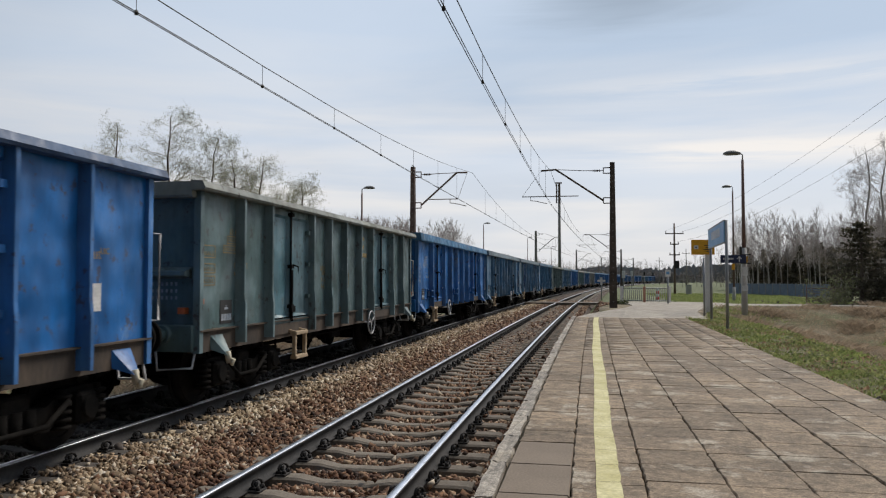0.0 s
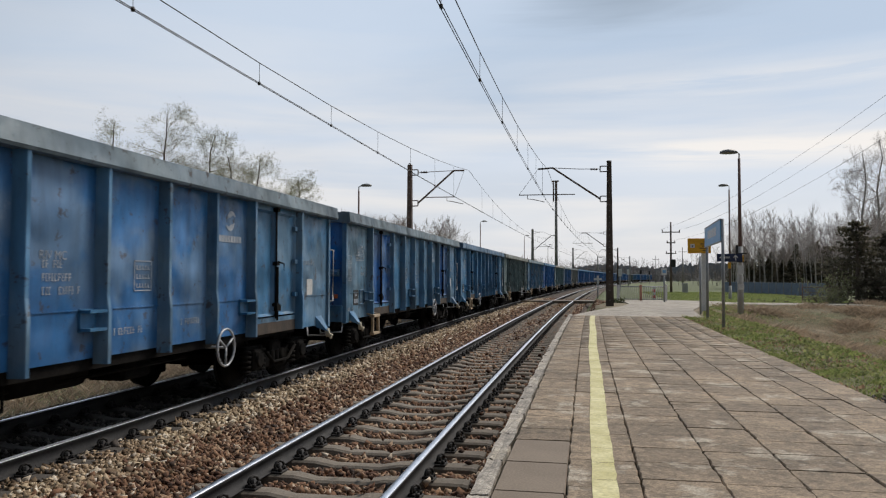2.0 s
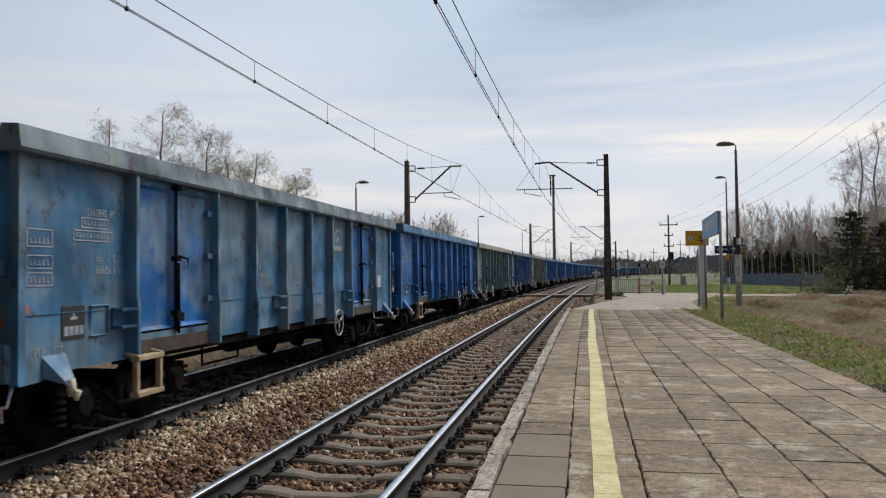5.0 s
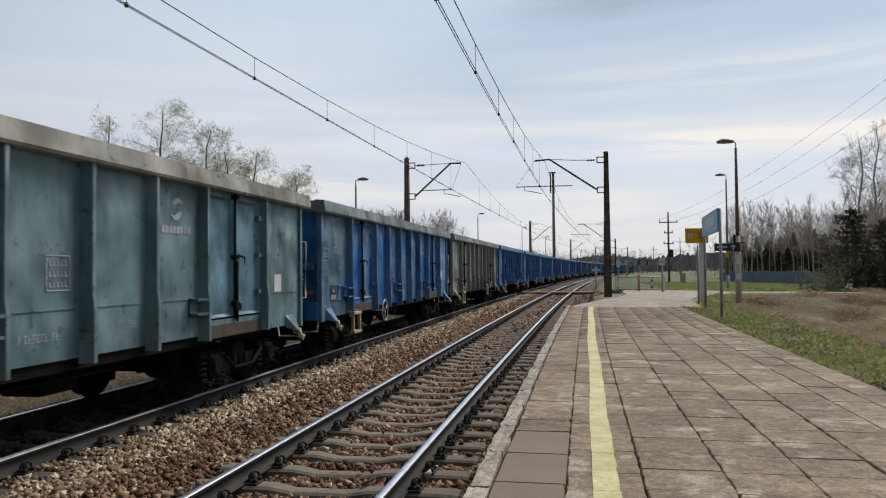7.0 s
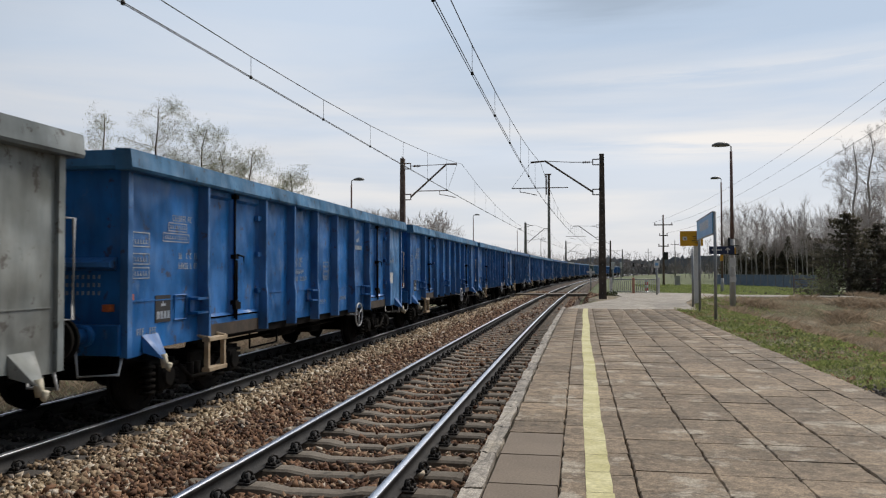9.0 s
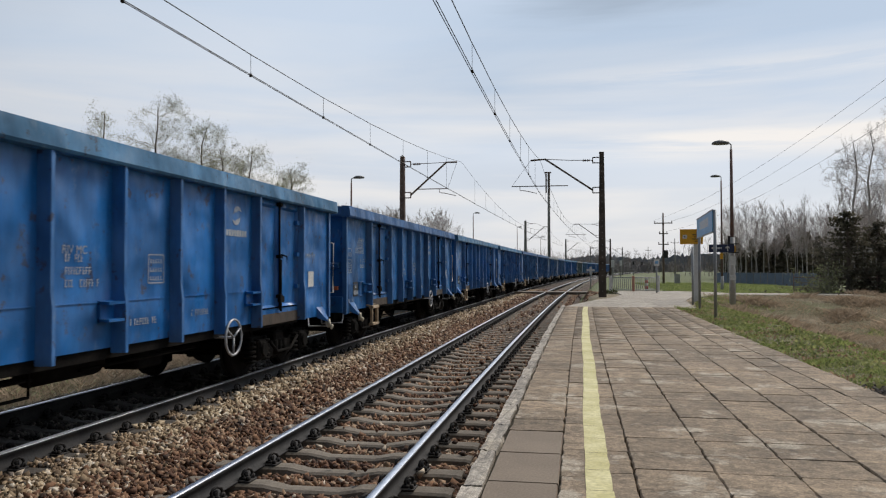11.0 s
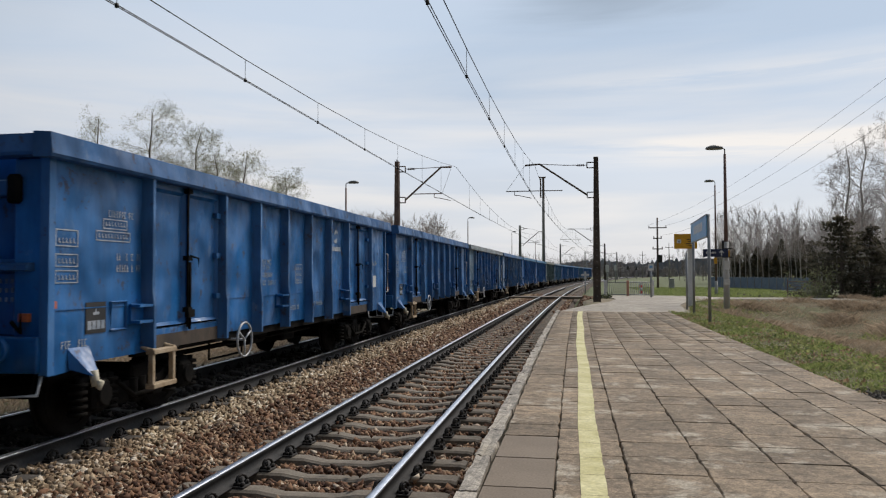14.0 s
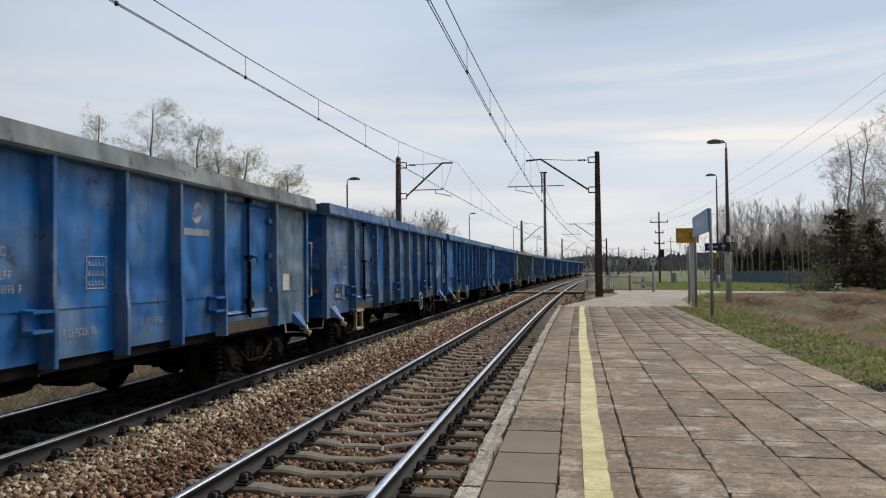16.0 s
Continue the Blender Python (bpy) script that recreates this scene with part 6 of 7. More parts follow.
M_BIRCH = birch_mat()
M_BARK = rough_mat("grey_bark", (0.10, 0.082, 0.07), (0.22, 0.185, 0.16), 3, 30, 0.9, bumpy=0.6, stretch=(1, 1, 0.3))
M_TWIG = rough_mat("bare_twigs", (0.24, 0.205, 0.19), (0.37, 0.32, 0.30), 1.5, 10, 0.9, bumpy=0.0)
# paler than purple-brown birch twigs: haze over the woods is in the colour
M_HAZETWIG = rough_mat("haze_paled_birch_twigs", (0.38, 0.33, 0.31), (0.56, 0.50, 0.47), 1.5, 10, 0.9, bumpy=0.0)
M_BUD = leaf_mat("young_leaves", (0.24, 0.27, 0.12), (0.42, 0.43, 0.24))
M_SPRUCE = leaf_mat("spruce_needles", (0.06, 0.06, 0.042), (0.20, 0.18, 0.13))
M_GRASS = leaf_mat("green_grass_blades", (0.11, 0.165, 0.04), (0.44, 0.48, 0.18))
M_WEED = leaf_mat("broad_weed_leaves", (0.11, 0.145, 0.045), (0.40, 0.41, 0.17))
M_DEAD = leaf_mat("dead_leaves", (0.17, 0.10, 0.06), (0.48, 0.34, 0.22))
M_DRY = leaf_mat("dry_grass_blades", (0.26, 0.20, 0.14), (0.54, 0.43, 0.315))
M_IVY = leaf_mat("hedge_leaves", (0.02, 0.03, 0.012), (0.07, 0.085, 0.03))


class Limbs:
    """Collects tapered limbs as three- or more-sided tubes in plain arrays."""

    def __init__(self):
        self.v, self.f, self.tips, self.n = [], [], [], 0

    def limb(self, pts, radii, sides):
        pts = np.asarray(pts, float)
        d = np.gradient(pts, axis=0)
        d /= np.linalg.norm(d, axis=1)[:, None] + 1e-9
        ref = np.array([0.0, 0.0, 1.0]) if abs(d[0, 2]) < 0.8 else np.array([1.0, 0.0, 0.0])
        u = np.cross(d, ref)
        u /= np.linalg.norm(u, axis=1)[:, None] + 1e-9
        w = np.cross(d, u)
        a = np.arange(sides) * 2 * np.pi / sides
        ring = pts[:, None] + np.asarray(radii)[:, None, None] * (u[:, None] * np.cos(a)[None, :, None] + w[:, None] * np.sin(a)[None, :, None])
        self.v.append(ring.reshape(-1, 3))
        k = len(pts)
        i, j = np.meshgrid(np.arange(k - 1), np.arange(sides), indexing="ij")
        q = np.stack([i * sides + j, i * sides + (j + 1) % sides, (i + 1) * sides + (j + 1) % sides, (i + 1) * sides + j], -1).reshape(-1, 4)
        self.f.append(q + self.n)
        self.n += k * sides

    def mesh(self, name, material, parent):
        return from_arrays(name, np.concatenate(self.v), np.concatenate(self.f), material, parent, True)


def grow(limbs, rng, start, way, length, radius, depth, spread, droop, sides, kids, min_r):
    """One branch and, level by level, the branches on it."""
    k = 5 if depth > 0 else 4
    pts, p, d = [np.array(start)], np.array(start, float), np.array(way, float)
    for i in range(k):
        d = d + rng.normal(0, 0.13, 3) + np.array([0, 0, droop])
        d /= np.linalg.norm(d)
        p = p + d * length / k
        pts.append(p.copy())
    radii = np.linspace(radius, max(radius * 0.35, min_r), k + 1)
    limbs.limb(pts, radii, sides)
    if depth <= 0:
        limbs.tips.append(pts[-1])
        limbs.tips.append(pts[-3])
        return
    for _ in range(kids):
        u = rng.uniform(0.25, 1.0) * k
        i = min(int(u), k - 1)
        q = pts[i] + (pts[i + 1] - pts[i]) * (u - i)
        side = rng.normal(0, 1, 3)
        side -= side @ d * d
        side /= np.linalg.norm(side)
        nd = d * (1 - spread) + side * spread + np.array([0, 0, 0.15])
        nd /= np.linalg.norm(nd)
        grow(limbs, rng, q, nd, length * rng.uniform(0.45, 0.68), radii[i] * 0.55, depth - 1, spread, droop, 3, kids, min_r)


def bare_tree(name, x, y, base, height, seed, trunk_mat, label, lean=(0, 0), buds=0, crown_from=0.3, boughs=22, reach=0.28, twig=0.009, droop=0.0, depth=2, kids=5, crown=None, bud_size=0.036):
    rng = np.random.default_rng(seed)
    m = thing(name, pose(x, y, base), label, "tree", "trees beside the railway")
    tr, cr = Limbs(), Limbs()
    n = 10
    p, pts = np.array([0.0, 0.0, -0.2]), []
    for i in range(n + 1):
        pts.append(p.copy())
        p = p + np.array([lean[0] + rng.normal(0, 0.10), lean[1] + rng.normal(0, 0.10), 1.0]) * height / n
    r0 = 0.011 * height + 0.03
    radii = [r0 * (1 - 0.93 * i / n) + 0.012 for i in range(n + 1)]
    tr.limb(pts, radii, 8)
    for _ in range(boughs):
        u = rng.uniform(crown_from, 0.98) * n
        i = min(int(u), n - 1)
        q = pts[i] + (pts[i + 1] - pts[i]) * (u - i)
        a = rng.uniform(0, 2 * np.pi)
        rise = rng.uniform(0.35, 1.0)
        way = np.array([math.cos(a), math.sin(a), rise])
        way /= np.linalg.norm(way)
        L = height * reach * (1.15 - 0.75 * u / n) * rng.uniform(0.7, 1.2)
        grow(cr, rng, q, way, L, max(radii[i] * 0.36, 0.014), depth, 0.55, droop, 4, kids, twig * 0.6)
    tr.mesh("trunk", trunk_mat, m)
    cr.mesh("crown", crown or M_HAZETWIG, m)
    if buds:
        tips = np.array(cr.tips)
        pick = tips[rng.integers(0, len(tips), buds)] + rng.normal(0, 0.16, (buds, 3))
        leaves("young_leaves", pick, bud_size, M_BUD, m, rng)
    return m


def leaves(name, at, size, material, parent, rng):
    """Small folded leaves: two triangles each."""
    n = len(at)
    a, b = rng.normal(0, 1, (n, 3)), rng.normal(0, 1, (n, 3))
    a /= np.linalg.norm(a, axis=1)[:, None]
    b -= (a * b).sum(1)[:, None] * a
    b /= np.linalg.norm(b, axis=1)[:, None]
    s = size * rng.uniform(0.6, 1.4, (n, 1))
    v = np.stack([at - a * s, at + b * s * 0.55, at + a * s, at - b * s * 0.55 + np.cross(a, b) * s * 0.3], 1)
    f = np.arange(n * 4).reshape(n, 4)
    ob = from_arrays(name, v.reshape(-1, 3), f, material, parent)
    return ob


# birches behind the train, in first leaf
M_HANGTWIG = rough_mat("hanging_birch_twigs", (0.30, 0.285, 0.22), (0.48, 0.46, 0.36), 1.5, 10, 0.9, bumpy=0.0)
for x, y, h, seed, r, lean in ((-30.8, 45, 12.4, 11, 0.17, (0.0, 0)), (-26.4, 45, 12.9, 12, 0.20, (-0.03, 0)), (-25.6, 45.5, 11.3, 13, 0.21, (0.14, 0)), (-22.4, 45, 9.9, 14, 0.22, (0.02, 0)),
                               (-20.9, 45.5, 9.8, 15, 0.21, (0.04, 0)), (-19.4, 46, 7.6, 18, 0.20, (0.0, 0)), (-17.9, 45, 8.4, 16, 0.20, (0.03, 0))):
    bare_tree("birch_tree", x, y, -0.4, h, seed, M_BARK, "bare spring birch with a haze of young leaves", lean, buds=6000, boughs=60, reach=r * 1.08, twig=0.0085, droop=-0.04, depth=3, kids=4, crown=M_HANGTWIG, bud_size=0.028)
# tall bare trees by the lane
for x, y, h, seed, lean in ((20.3, 58, 11.6, 21, (0.02, 0)), (17.9, 54, 10.2, 22, (-0.04, 0)), (22.6, 60, 13.0, 23, (0.0, 0)), (19.6, 49.2, 10.2, 24, (-0.12, 0)), (24.5, 62, 12.5, 25, (0.03, 0))):
    bare_tree("birch_tree", x, y, -0.1, h, seed, M_BIRCH, "tall bare birch with pale trunk and fine twigs", lean, boughs=26, reach=0.25, twig=0.009, crown_from=0.2, droop=0.03, depth=3, kids=4)


def spruce(x, y, base, h, seed):
    rng = np.random.default_rng(seed)
    m = thing("spruce_tree", pose(x, y, base), "dense dark green spruce with ragged drooping boughs", "tree", "trees beside the railway")
    tr, cr = Limbs(), Limbs()
    tr.limb([(0, 0, -0.2), (0.05, 0, h * 0.5), (0, 0, h)], [0.16, 0.09, 0.015], 8)
    sprays = []
    for z in np.arange(0.1, h * 0.98, 0.3):
        R = (0.55 * (h - z) + 0.9 * min(1.0, (h - z) / 2.0)) * rng.uniform(0.6, 1.25) + 0.12
        for _ in range(9):
            a = rng.uniform(0, 2 * np.pi)
            L = R * rng.uniform(0.5, 1.2) * (1 + 0.3 * math.sin(3 * a + z))
            pts = [np.array([0, 0, z])]
            for u in (0.35, 0.7, 1.0):
                pts.append(np.array([math.cos(a) * L * u, math.sin(a) * L * u, z - 0.22 * L * u + 0.24 * L * u * u]))
            cr.limb(pts, [0.02, 0.014, 0.01, 0.005], 3)
            for u in np.arange(0.2, 1.02, 0.055):
                q = np.array([math.cos(a) * L * u, math.sin(a) * L * u, z - 0.22 * L * u + 0.24 * L * u * u])
                for _ in range(2):
                    sprays.append(q + rng.normal(0, 0.07, 3) + np.array([0, 0, -0.05]))
    tr.mesh("trunk", M_BARK, m)
    cr.mesh("bough", M_BARK, m)
    leaves("needle_sprays", np.array(sprays), 0.10, M_SPRUCE, m, rng)


spruce(16.2, 50.5, -0.1, 5.6, 31)
spruce(18.1, 51.0, -0.1, 4.9, 32)
spruce(20.3, 51.5, -0.1, 5.2, 33)
spruce(22.8, 52.5, -0.1, 4.9, 34)


def bush(x, y, base, w, h, seed, material, label):
    rng = np.random.default_rng(seed)
    m = thing("bush", pose(x, y, base), label, "bush", "bushes")
    st = Limbs()
    for _ in range(14):
        a = rng.uniform(0, 2 * np.pi)
        grow(st, rng, (rng.normal(0, 0.1), rng.normal(0, 0.1), -0.1), (0.5 * math.cos(a) * w / h, 0.5 * math.sin(a), 1.0), h * rng.uniform(0.5, 0.8), 0.02, 2, 0.5, 0.0, 3, 4, 0.004)
    st.mesh("stem", M_TWIG, m)
    tips = np.array(st.tips)
    leaves("foliage", tips[rng.integers(0, len(tips), 1500)] + rng.normal(0, 0.09, (1500, 3)), 0.05, material, m, rng)


bush(14.4, 49.5, -0.2, 1.3, 2.0, 41, M_BUD, "pale green budding bush by the fence")
bush(18.0, 48.0, -0.2, 2.6, 1.6, 42, M_IVY, "dark tangled bush along the fence")
bush(20.0, 47.5, -0.2, 2.6, 1.5, 43, M_IVY, "dark tangled bush along the fence")
bush(1.7, 47.0, -0.3, 0.8, 0.9, 44, M_IVY, "low scrub beside the ramp")


def woods(name, label, rows, height, trunk_mat, seed, variants=5, boughs=20, kids=5, depth=2, twig=0.02, reach=0.22, crown_from=0.35, crown=None):
    """Far woods: many thin bare trees as one."""
    rng = np.random.default_rng(seed)
    tv, tf, cv, cf, nt, nc = [], [], [], [], 0, 0
    kinds = []
    for _ in range(variants):
        tr, cr = Limbs(), Limbs()
        steps = np.cumsum(rng.normal(0, 0.012, (7, 2)), axis=0)
        pts = [np.array([steps[i, 0] - steps[0, 0], steps[i, 1] - steps[0, 1], i / 6]) for i in range(7)]
        tr.limb(pts, [0.0068 * (1 - 0.88 * i / 6) for i in range(7)], 5)
        for _ in range(boughs):
            u = rng.uniform(crown_from, 0.97) * 6
            i = int(u)
            q = pts[i] + (pts[min(i + 1, 6)] - pts[i]) * (u - i)
            a = rng.uniform(0, 2 * np.pi)
            way = np.array([math.cos(a) * 0.7, math.sin(a) * 0.7, rng.uniform(0.6, 1.3)])
            way = way / np.linalg.norm(way) * reach * rng.uniform(0.8, 1.5) * (1.25 - u / 7)
            ends = [q, q + way * 0.5 + rng.normal(0, 0.006, 3), q + way + np.array([0, 0, 0.02])]
            cr.limb(ends, [0.0022, 0.0014, 0.0005], 3)
            k = 18
            w = rng.uniform(0.15, 1.0, (k, 1))
            root = np.where(w < 0.5, ends[0] + (ends[1] - ends[0]) * w * 2, ends[1] + (ends[2] - ends[1]) * (w * 2 - 1))
            out = way * 0.35 + rng.normal(0, 1, (k, 3)) * np.linalg.norm(way) * 0.24 + np.array([0, 0, 0.012])
            side = np.cross(out, rng.normal(0, 1, (k, 3)))
            side *= twig / 22 / (np.linalg.norm(side, axis=1)[:, None] + 1e-9)
            cr.v.append(np.stack([root - side, root + side, root + out + side * 0.3, root + out - side * 0.3], 1).reshape(-1, 3))
            cr.f.append(np.arange(k * 4).reshape(k, 4) + cr.n)
            cr.n += k * 4
        kinds.append((np.concatenate(tr.v), np.concatenate(tr.f), np.concatenate(cr.v), np.concatenate(cr.f)))
    for x, y, z, h in rows:
        a, b, c, d = kinds[rng.integers(variants)]
        t = rng.uniform(0, 2 * np.pi)
        rot = np.array([[math.cos(t), math.sin(t), 0], [-math.sin(t), math.cos(t), 0], [0, 0, 1]])
        at = np.array([x, y, z - 0.2])
        tv.append(a @ rot * h + at), tf.append(b + nt), cv.append(c @ rot * h + at), cf.append(d + nc)
        nt += len(a)
        nc += len(c)
    m = thing(name, Matrix(), label, "woods", kind="stuff")
    from_arrays("trunks", np.concatenate(tv), np.concatenate(tf), trunk_mat, m, True)
    from_arrays("crowns", np.concatenate(cv), np.concatenate(cf), crown or M_TWIG, m)
    return m


def scatter(n, seed, a, b, depth, h0, h1, z=-0.1):
    """Places for trees in a belt from a to b, that many metres deep."""
    rng = np.random.default_rng(seed)
    a, b = np.array(a, float), np.array(b, float)
    d = (b - a) / np.linalg.norm(b - a)
    nr = np.array([-d[1], d[0]])
    out = []
    for _ in range(n):
        p = a + (b - a) * rng.uniform() + nr * depth * rng.uniform()
        out.append((p[0], p[1], z, rng.uniform(h0, h1)))
    return out


# crowns of the birch and left woods carry their haze in the twig colour
woods("birch_woods", "leafless birch wood with slim pale trunks behind the fence", scatter(400, 51, (60, 90), (20.5, 130), -30, 8.5, 12.6), 12, M_BIRCH, 61, boughs=24, twig=0.014, reach=0.17, crown=M_HAZETWIG)
woods("edge_thicket", "bare brown thicket at the edge of the wood", scatter(160, 52, (62, 100), (16, 190), -26, 5.0, 9.0), 8, M_BARK, 62, crown_from=0.1, boughs=16)
woods("far_woods_left", "hazy bare trees beyond the railway", scatter(330, 53, (-62, 95), (-22, 150), 25, 8.5, 13.0) + scatter(330, 54, (-35, 140), (-18, 330), 30, 6, 10.5), 10, M_BARK, 63, crown_from=0.12, boughs=24, twig=0.055, crown=M_HAZETWIG)
woods("far_woods_right", "distant line of leafless trees on the horizon", scatter(260, 55, (-25, 330), (70, 420), 60, 7, 11.5), 12, M_BARK, 64, crown_from=0.08, boughs=14)


def pines(name, label, rows, seed, n=300, size=0.30, material=None):
    """Dark conifers seen far off, as one."""
    rng = np.random.default_rng(seed)
    at = []
    for x, y, z, h in rows:
        u = rng.uniform(0.0, 1, n) ** 0.8
        r = (1 - u) * h * 0.30 * np.sqrt(rng.uniform(0, 1, n)) + 0.1
        a = rng.uniform(0, 2 * np.pi, n)
        at.append(np.stack([x + r * np.cos(a), y + r * np.sin(a), z + u * h], -1))
    m = thing(name, Matrix(), label, "woods", kind="stuff")
    leaves("needle_sprays" if material is None else "thicket", np.concatenate(at), size, material or M_SPRUCE, m, rng)


pines("pine_belt", "dark belt of young conifers among the birches", scatter(190, 57, (66, 97), (23, 136), -16, 4.2, 7.4), 71)

# scrub colour raised well above its own, standing in for distance haze
M_HAZESCRUB = leaf_mat("hazed_scrub", (0.30, 0.29, 0.29), (0.47, 0.45, 0.45))
pines("far_scrub", "scrub closing the horizon under the far trees, paled by painted haze", scatter(260, 58, (-30, 335), (75, 420), 40, 3.0, 5.5), 72, 260, 0.42, M_HAZESCRUB)

# ---- grass ----
def blades(name, x, y, z, h, width, material, label, seed):
    rng = np.random.default_rng(seed)
    n = len(x)
    a = rng.uniform(0, 2 * np.pi, n)
    lean = rng.normal(0, 0.75, (n, 2)) * h[:, None]
    w = width * rng.uniform(0.6, 1.3, n)
    c, s = np.cos(a) * w, np.sin(a) * w
    base = np.stack([x, y, z], -1)
    v = np.stack([base + np.stack([c, s, 0 * c], -1), base - np.stack([c, s, 0 * c], -1),
                  base + np.stack([lean[:, 0] * 0.4 - c * 0.5, lean[:, 1] * 0.4 - s * 0.5, h * 0.6], -1), base + np.stack([lean[:, 0], lean[:, 1], h], -1)], 1)
    f = np.arange(n * 4).reshape(n, 4)
    f = np.concatenate([f[:, [0, 1, 2]], f[:, [0, 2, 3]]])
    return tagged(from_arrays(name, v.reshape(-1, 3), f, material), label, "grass", kind="stuff")


def lawn():
    rng = np.random.default_rng(9)
    n = 150000
    s, o = 4 + 36 * rng.uniform(0, 1, n) ** 1.25, 5.56 + 3.7 * rng.uniform(0, 1, n) ** 1.15
    x, y = on_track_np(s, o)
    clump = np.sin(x * 2.3 + np.sin(y * 1.1)) * np.sin(y * 2.0 + x) + rng.normal(0, 0.5, n)
    keep = (clump > -0.35) & ~((s < 9.6) & (o < 6.75)) & ~((y > 29) & (x < 4.2 + (y - 29) * 0.13))
    x, y = x[keep], y[keep]
    blades("green_grass", x, y, ground_z(x, y) - 0.01, rng.uniform(0.02, 0.07, len(x)) * (0.5 + 1.3 * np.clip(np.sin(x * 3.1 + np.sin(y * 2.3)) * np.sin(y * 2.9), 0, 1)), 0.008, M_GRASS, "short green grass along the platform edge", 10)
    n = 26000
    s, o = 4 + 36 * rng.uniform(0, 1, n) ** 1.25, 5.60 + 3.4 * rng.uniform(0, 1, n) ** 1.1
    x, y = on_track_np(s, o)
    lump = np.sin(x * 2.7 + 1.4 * np.sin(y * 1.3)) * np.sin(y * 2.2 + 0.8 * x) + 0.5 * np.sin(x * 6.1 + y * 4.3) * np.sin(y * 5.2)
    keep = (lump + rng.normal(0, 0.3, n) > 0.05) & ~((s < 9.6) & (o < 6.75)) & ~((y > 29) & (x < 4.2 + (y - 29) * 0.13))
    x, y, lump = x[keep], y[keep], np.clip(lump[keep], 0, 1)
    weeds = thing("broad_leaved_weeds", Matrix(), "low broad-leaved weeds in the strip of grass", "weeds", kind="stuff")
    leaves("leaf", np.stack([x, y, ground_z(x, y) + 0.01 + rng.uniform(0, 0.10, len(x)) * (0.3 + lump)], -1), 0.034, M_WEED, weeds, rng)
    n = 14000
    s, o = 4 + 36 * rng.uniform(0, 1, n) ** 1.25, 5.5 + 4.2 * rng.uniform(0, 1, n) ** 1.6
    x, y = on_track_np(s, o)
    keep = (np.sin(x * 1.9 + np.sin(y * 1.7)) * np.sin(y * 1.5) + rng.normal(0, 0.4, n) > 0.1) & ~((y > 29) & (x < 4.2 + (y - 29) * 0.13))
    x, y = x[keep], y[keep]
    litter = thing("fallen_leaves", Matrix(), "brown fallen leaves scattered on the grass strip", "leaf litter", kind="stuff")
    leaves("leaf", np.stack([x, y, ground_z(x, y) + rng.uniform(0.0, 0.05, len(x))], -1), 0.032, M_DEAD, litter, rng)
    n = 260000
    x, y = rng.uniform(6.3, 27, n), 12 + 37 * rng.uniform(0, 1, n) ** 0.8
    d = np.sin(x * 0.9 + 1.3 * np.sin(y * 0.35)) * np.sin(y * 0.5 + 0.7 * x) + rng.normal(0, 0.45, n)
    keep = (d > -0.6) & (y < np.where(x < 15, 41, 49)) & (x > 6.0 + rng.uniform(0, 1.6, n))
    x, y = x[keep], y[keep]
    blades("dry_grass", x, y, ground_z(x, y) - 0.02, rng.uniform(0.06, 0.25, len(x)) * (0.5 + 1.2 * np.clip(np.sin(x * 1.3 + np.sin(y)) * np.sin(y * 1.1), 0, 1)), 0.0055, M_DRY, "dead straw-coloured grass in the ditch", 11)
    n = 14000
    x, y = rng.uniform(6.3, 16, n), 14 + 27 * rng.uniform(0, 1, n)
    keep = np.sin(x * 0.8 + 2) * np.sin(y * 0.31 + x * 0.25) > 0.45
    x, y = x[keep], y[keep]
    blades("green_tufts", x, y, ground_z(x, y) - 0.01, rng.uniform(0.06, 0.20, len(x)), 0.009, M_GRASS, "fresh green tufts among the dead grass", 14)
    n = 40000
    x, y = rng.uniform(6.5, 20, n), 51 + 45 * rng.uniform(0, 1, n)
    blades("meadow_grass", x, y, ground_z(x, y) - 0.02, rng.uniform(0.06, 0.16, n), 0.016, M_GRASS, "green meadow grass beyond the lane", 12)
    n = 50000
    s, o = 4 + 40 * rng.uniform(0, 1, n), -7.0 - 9 * rng.uniform(0, 1, n)
    x, y = on_track_np(s, o)
    blades("verge_grass", x, y, ground_z(x, y) - 0.02, rng.uniform(0.06, 0.25, n), 0.011, M_DRY, "straw-coloured verge grass behind the far track", 13)


lawn()

# ---- fence behind the lane ----
M_FENCE = rough_mat("grey_fence_panel", (0.15, 0.20, 0.29), (0.23, 0.29, 0.39), 1.5, 20, 0.7)


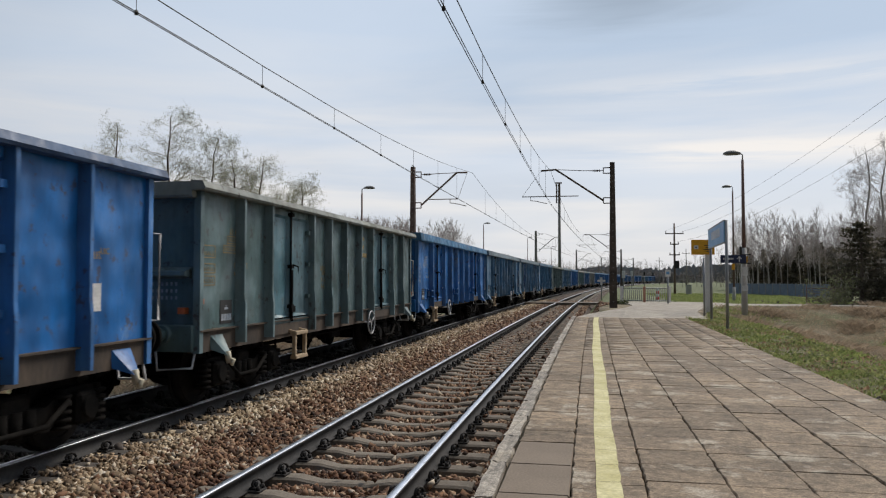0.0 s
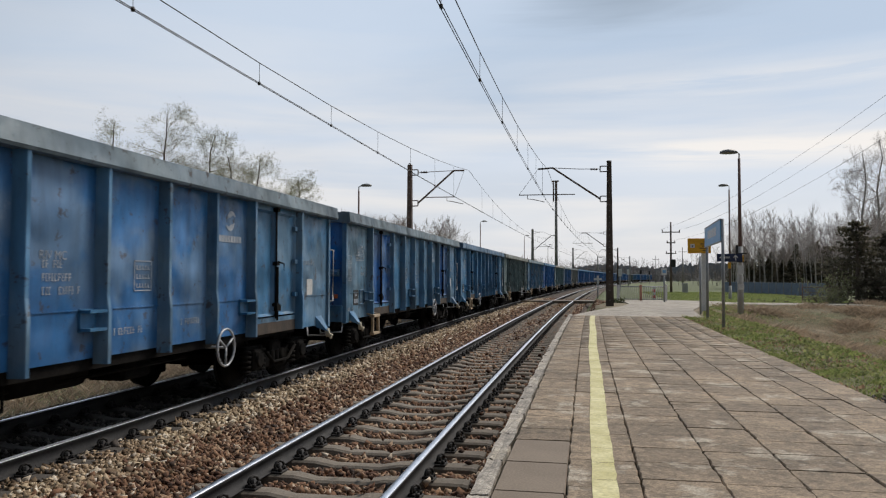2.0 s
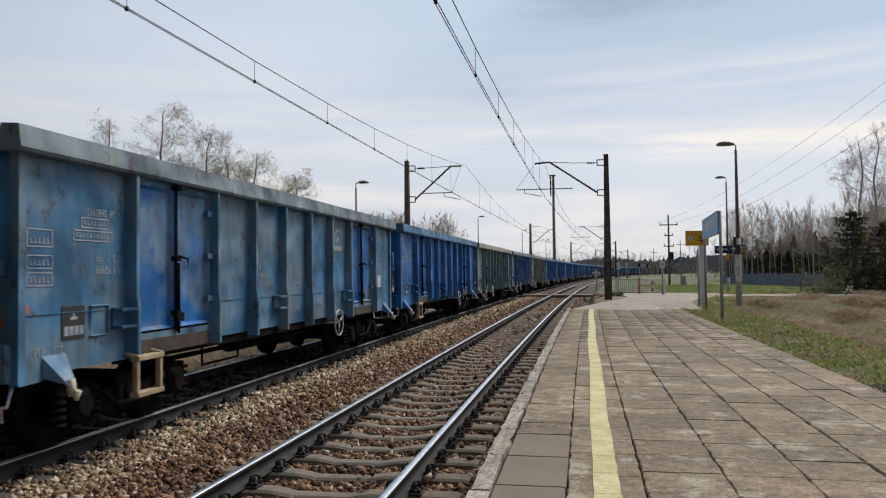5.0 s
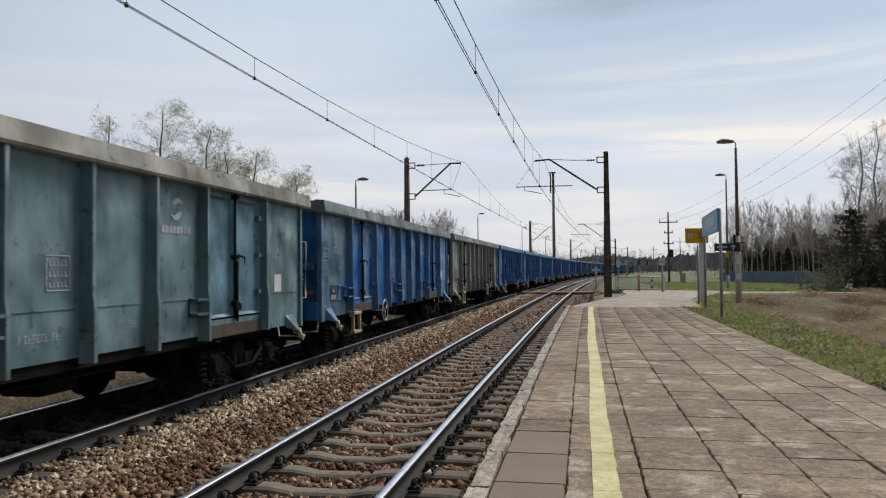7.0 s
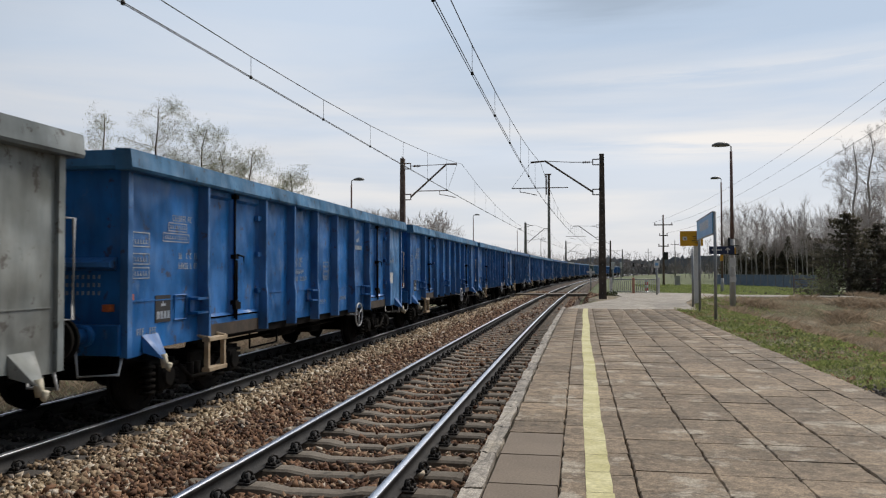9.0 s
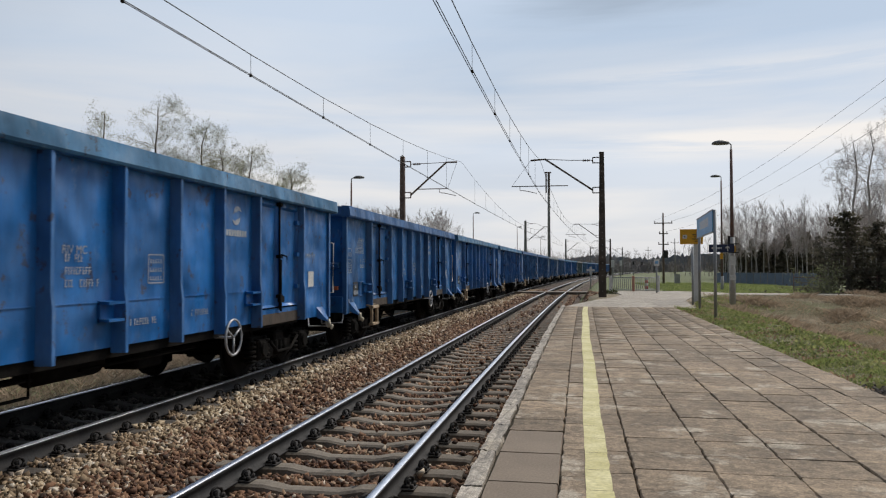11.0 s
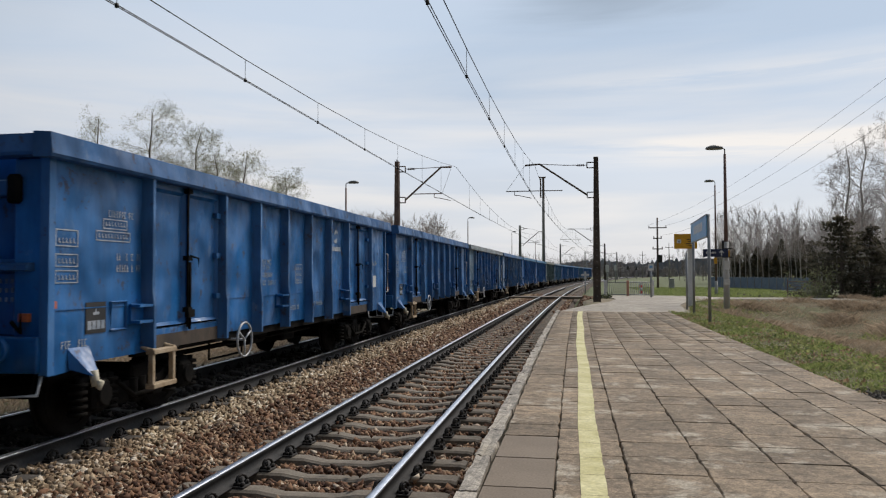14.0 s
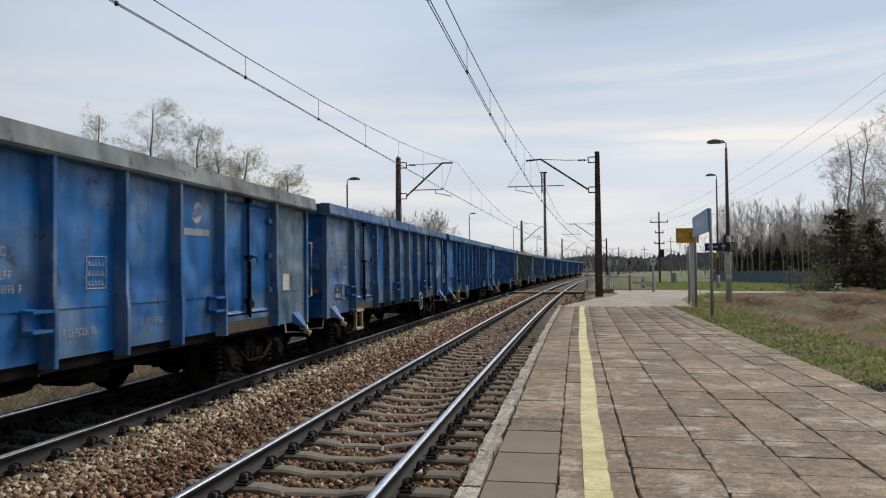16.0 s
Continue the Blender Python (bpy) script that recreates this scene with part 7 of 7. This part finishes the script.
def fences():
    m = thing("panel_fence", Matrix(), "long low blue-grey panel fence at the wood's edge", "fence")
    a, b = Vector((16.5, 98, 0)), Vector((22.6, 79, 0))
    n = 14
    for i in range(n):
        p, q = a.lerp(b, i / n), a.lerp(b, (i + 0.97) / n)
        d = q - p
        ang = math.atan2(d.y, d.x)
        bm = bmesh.new()
        box(bm, 0, d.length, -0.03, 0.03, -0.2, 1.25, 0.01)
        for k in range(1, 5):
            box(bm, 0, d.length, -0.045, 0.045, k * 0.27 - 0.01, k * 0.27 + 0.01)
        o = part("panel", bm, M_FENCE, m)
        o.matrix_world = Matrix.Translation(p) @ Matrix.Rotation(ang, 4, "Z")
        bm = bmesh.new()
        box(bm, -0.06, 0.06, -0.06, 0.06, -0.3, 1.35, 0.01)
        o = part("fence_post", bm, M_CONCRETE, m)
        o.matrix_world = Matrix.Translation(p)
    m = thing("mesh_fence", Matrix(), "dark rusty wire fence in front of the spruces", "fence")
    a, b = Vector((13.6, 52.5, -0.1)), Vector((26, 45.5, -0.1))
    n = 9
    for i in range(n + 1):
        p = a.lerp(b, i / n)
        bm = bmesh.new()
        tube(bm, [(0, 0, -0.3), (0, 0, 1.45)], 0.035, 6)
        o = part("fence_post", bm, M_LAMPTUBE, m)
        o.location = p
    for z in [0.15 + 0.16 * k for k in range(8)]:
        bm = bmesh.new()
        tube(bm, [a + Vector((0, 0, z)), b + Vector((0, 0, z))], 0.012 if z < 1.2 else 0.03, 4)
        part("fence_wire", bm, M_LAMPTUBE, m)


fences()


def far_ridge():
    """Wooded ground far beyond everything, with an uneven top."""
    m, n, l, b = mat("hazed_far_forest")
    # blue-grey of the distance haze is mixed into the forest's own colour
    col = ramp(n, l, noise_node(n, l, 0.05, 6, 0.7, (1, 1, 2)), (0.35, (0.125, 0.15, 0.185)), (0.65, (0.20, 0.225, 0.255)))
    l.new(col, b.inputs["Base Color"])
    b.inputs["Roughness"].default_value = 1.0
    rng = np.random.default_rng(91)
    k = 900
    ang = np.linspace(-1.25, 1.15, k)
    r = 1050 + 60 * np.sin(ang * 9)
    top = 15 + 5 * np.sin(ang * 13) + 3 * np.sin(ang * 41 + 1) + rng.normal(0, 1.6, k)
    x, y = r * np.sin(ang), r * np.cos(ang)
    v = np.stack([np.stack([x, y, 0 * x - 2], -1), np.stack([x, y, top], -1), np.stack([x * 1.06, y * 1.06, top * 0.9], -1), np.stack([x * 1.06, y * 1.06, 0 * x - 2], -1)], 1)
    i = np.arange(k - 1)[:, None] * 4
    f = np.concatenate([np.concatenate([i + a, i + a + 1, i + a + 5, i + a + 4], 1) for a in range(3)])
    tagged(from_arrays("backdrop", v.reshape(-1, 3), f, m), "wooded horizon far beyond the railway, tinted with blue-grey haze", "backdrop", kind="structure")


far_ridge()


motions()
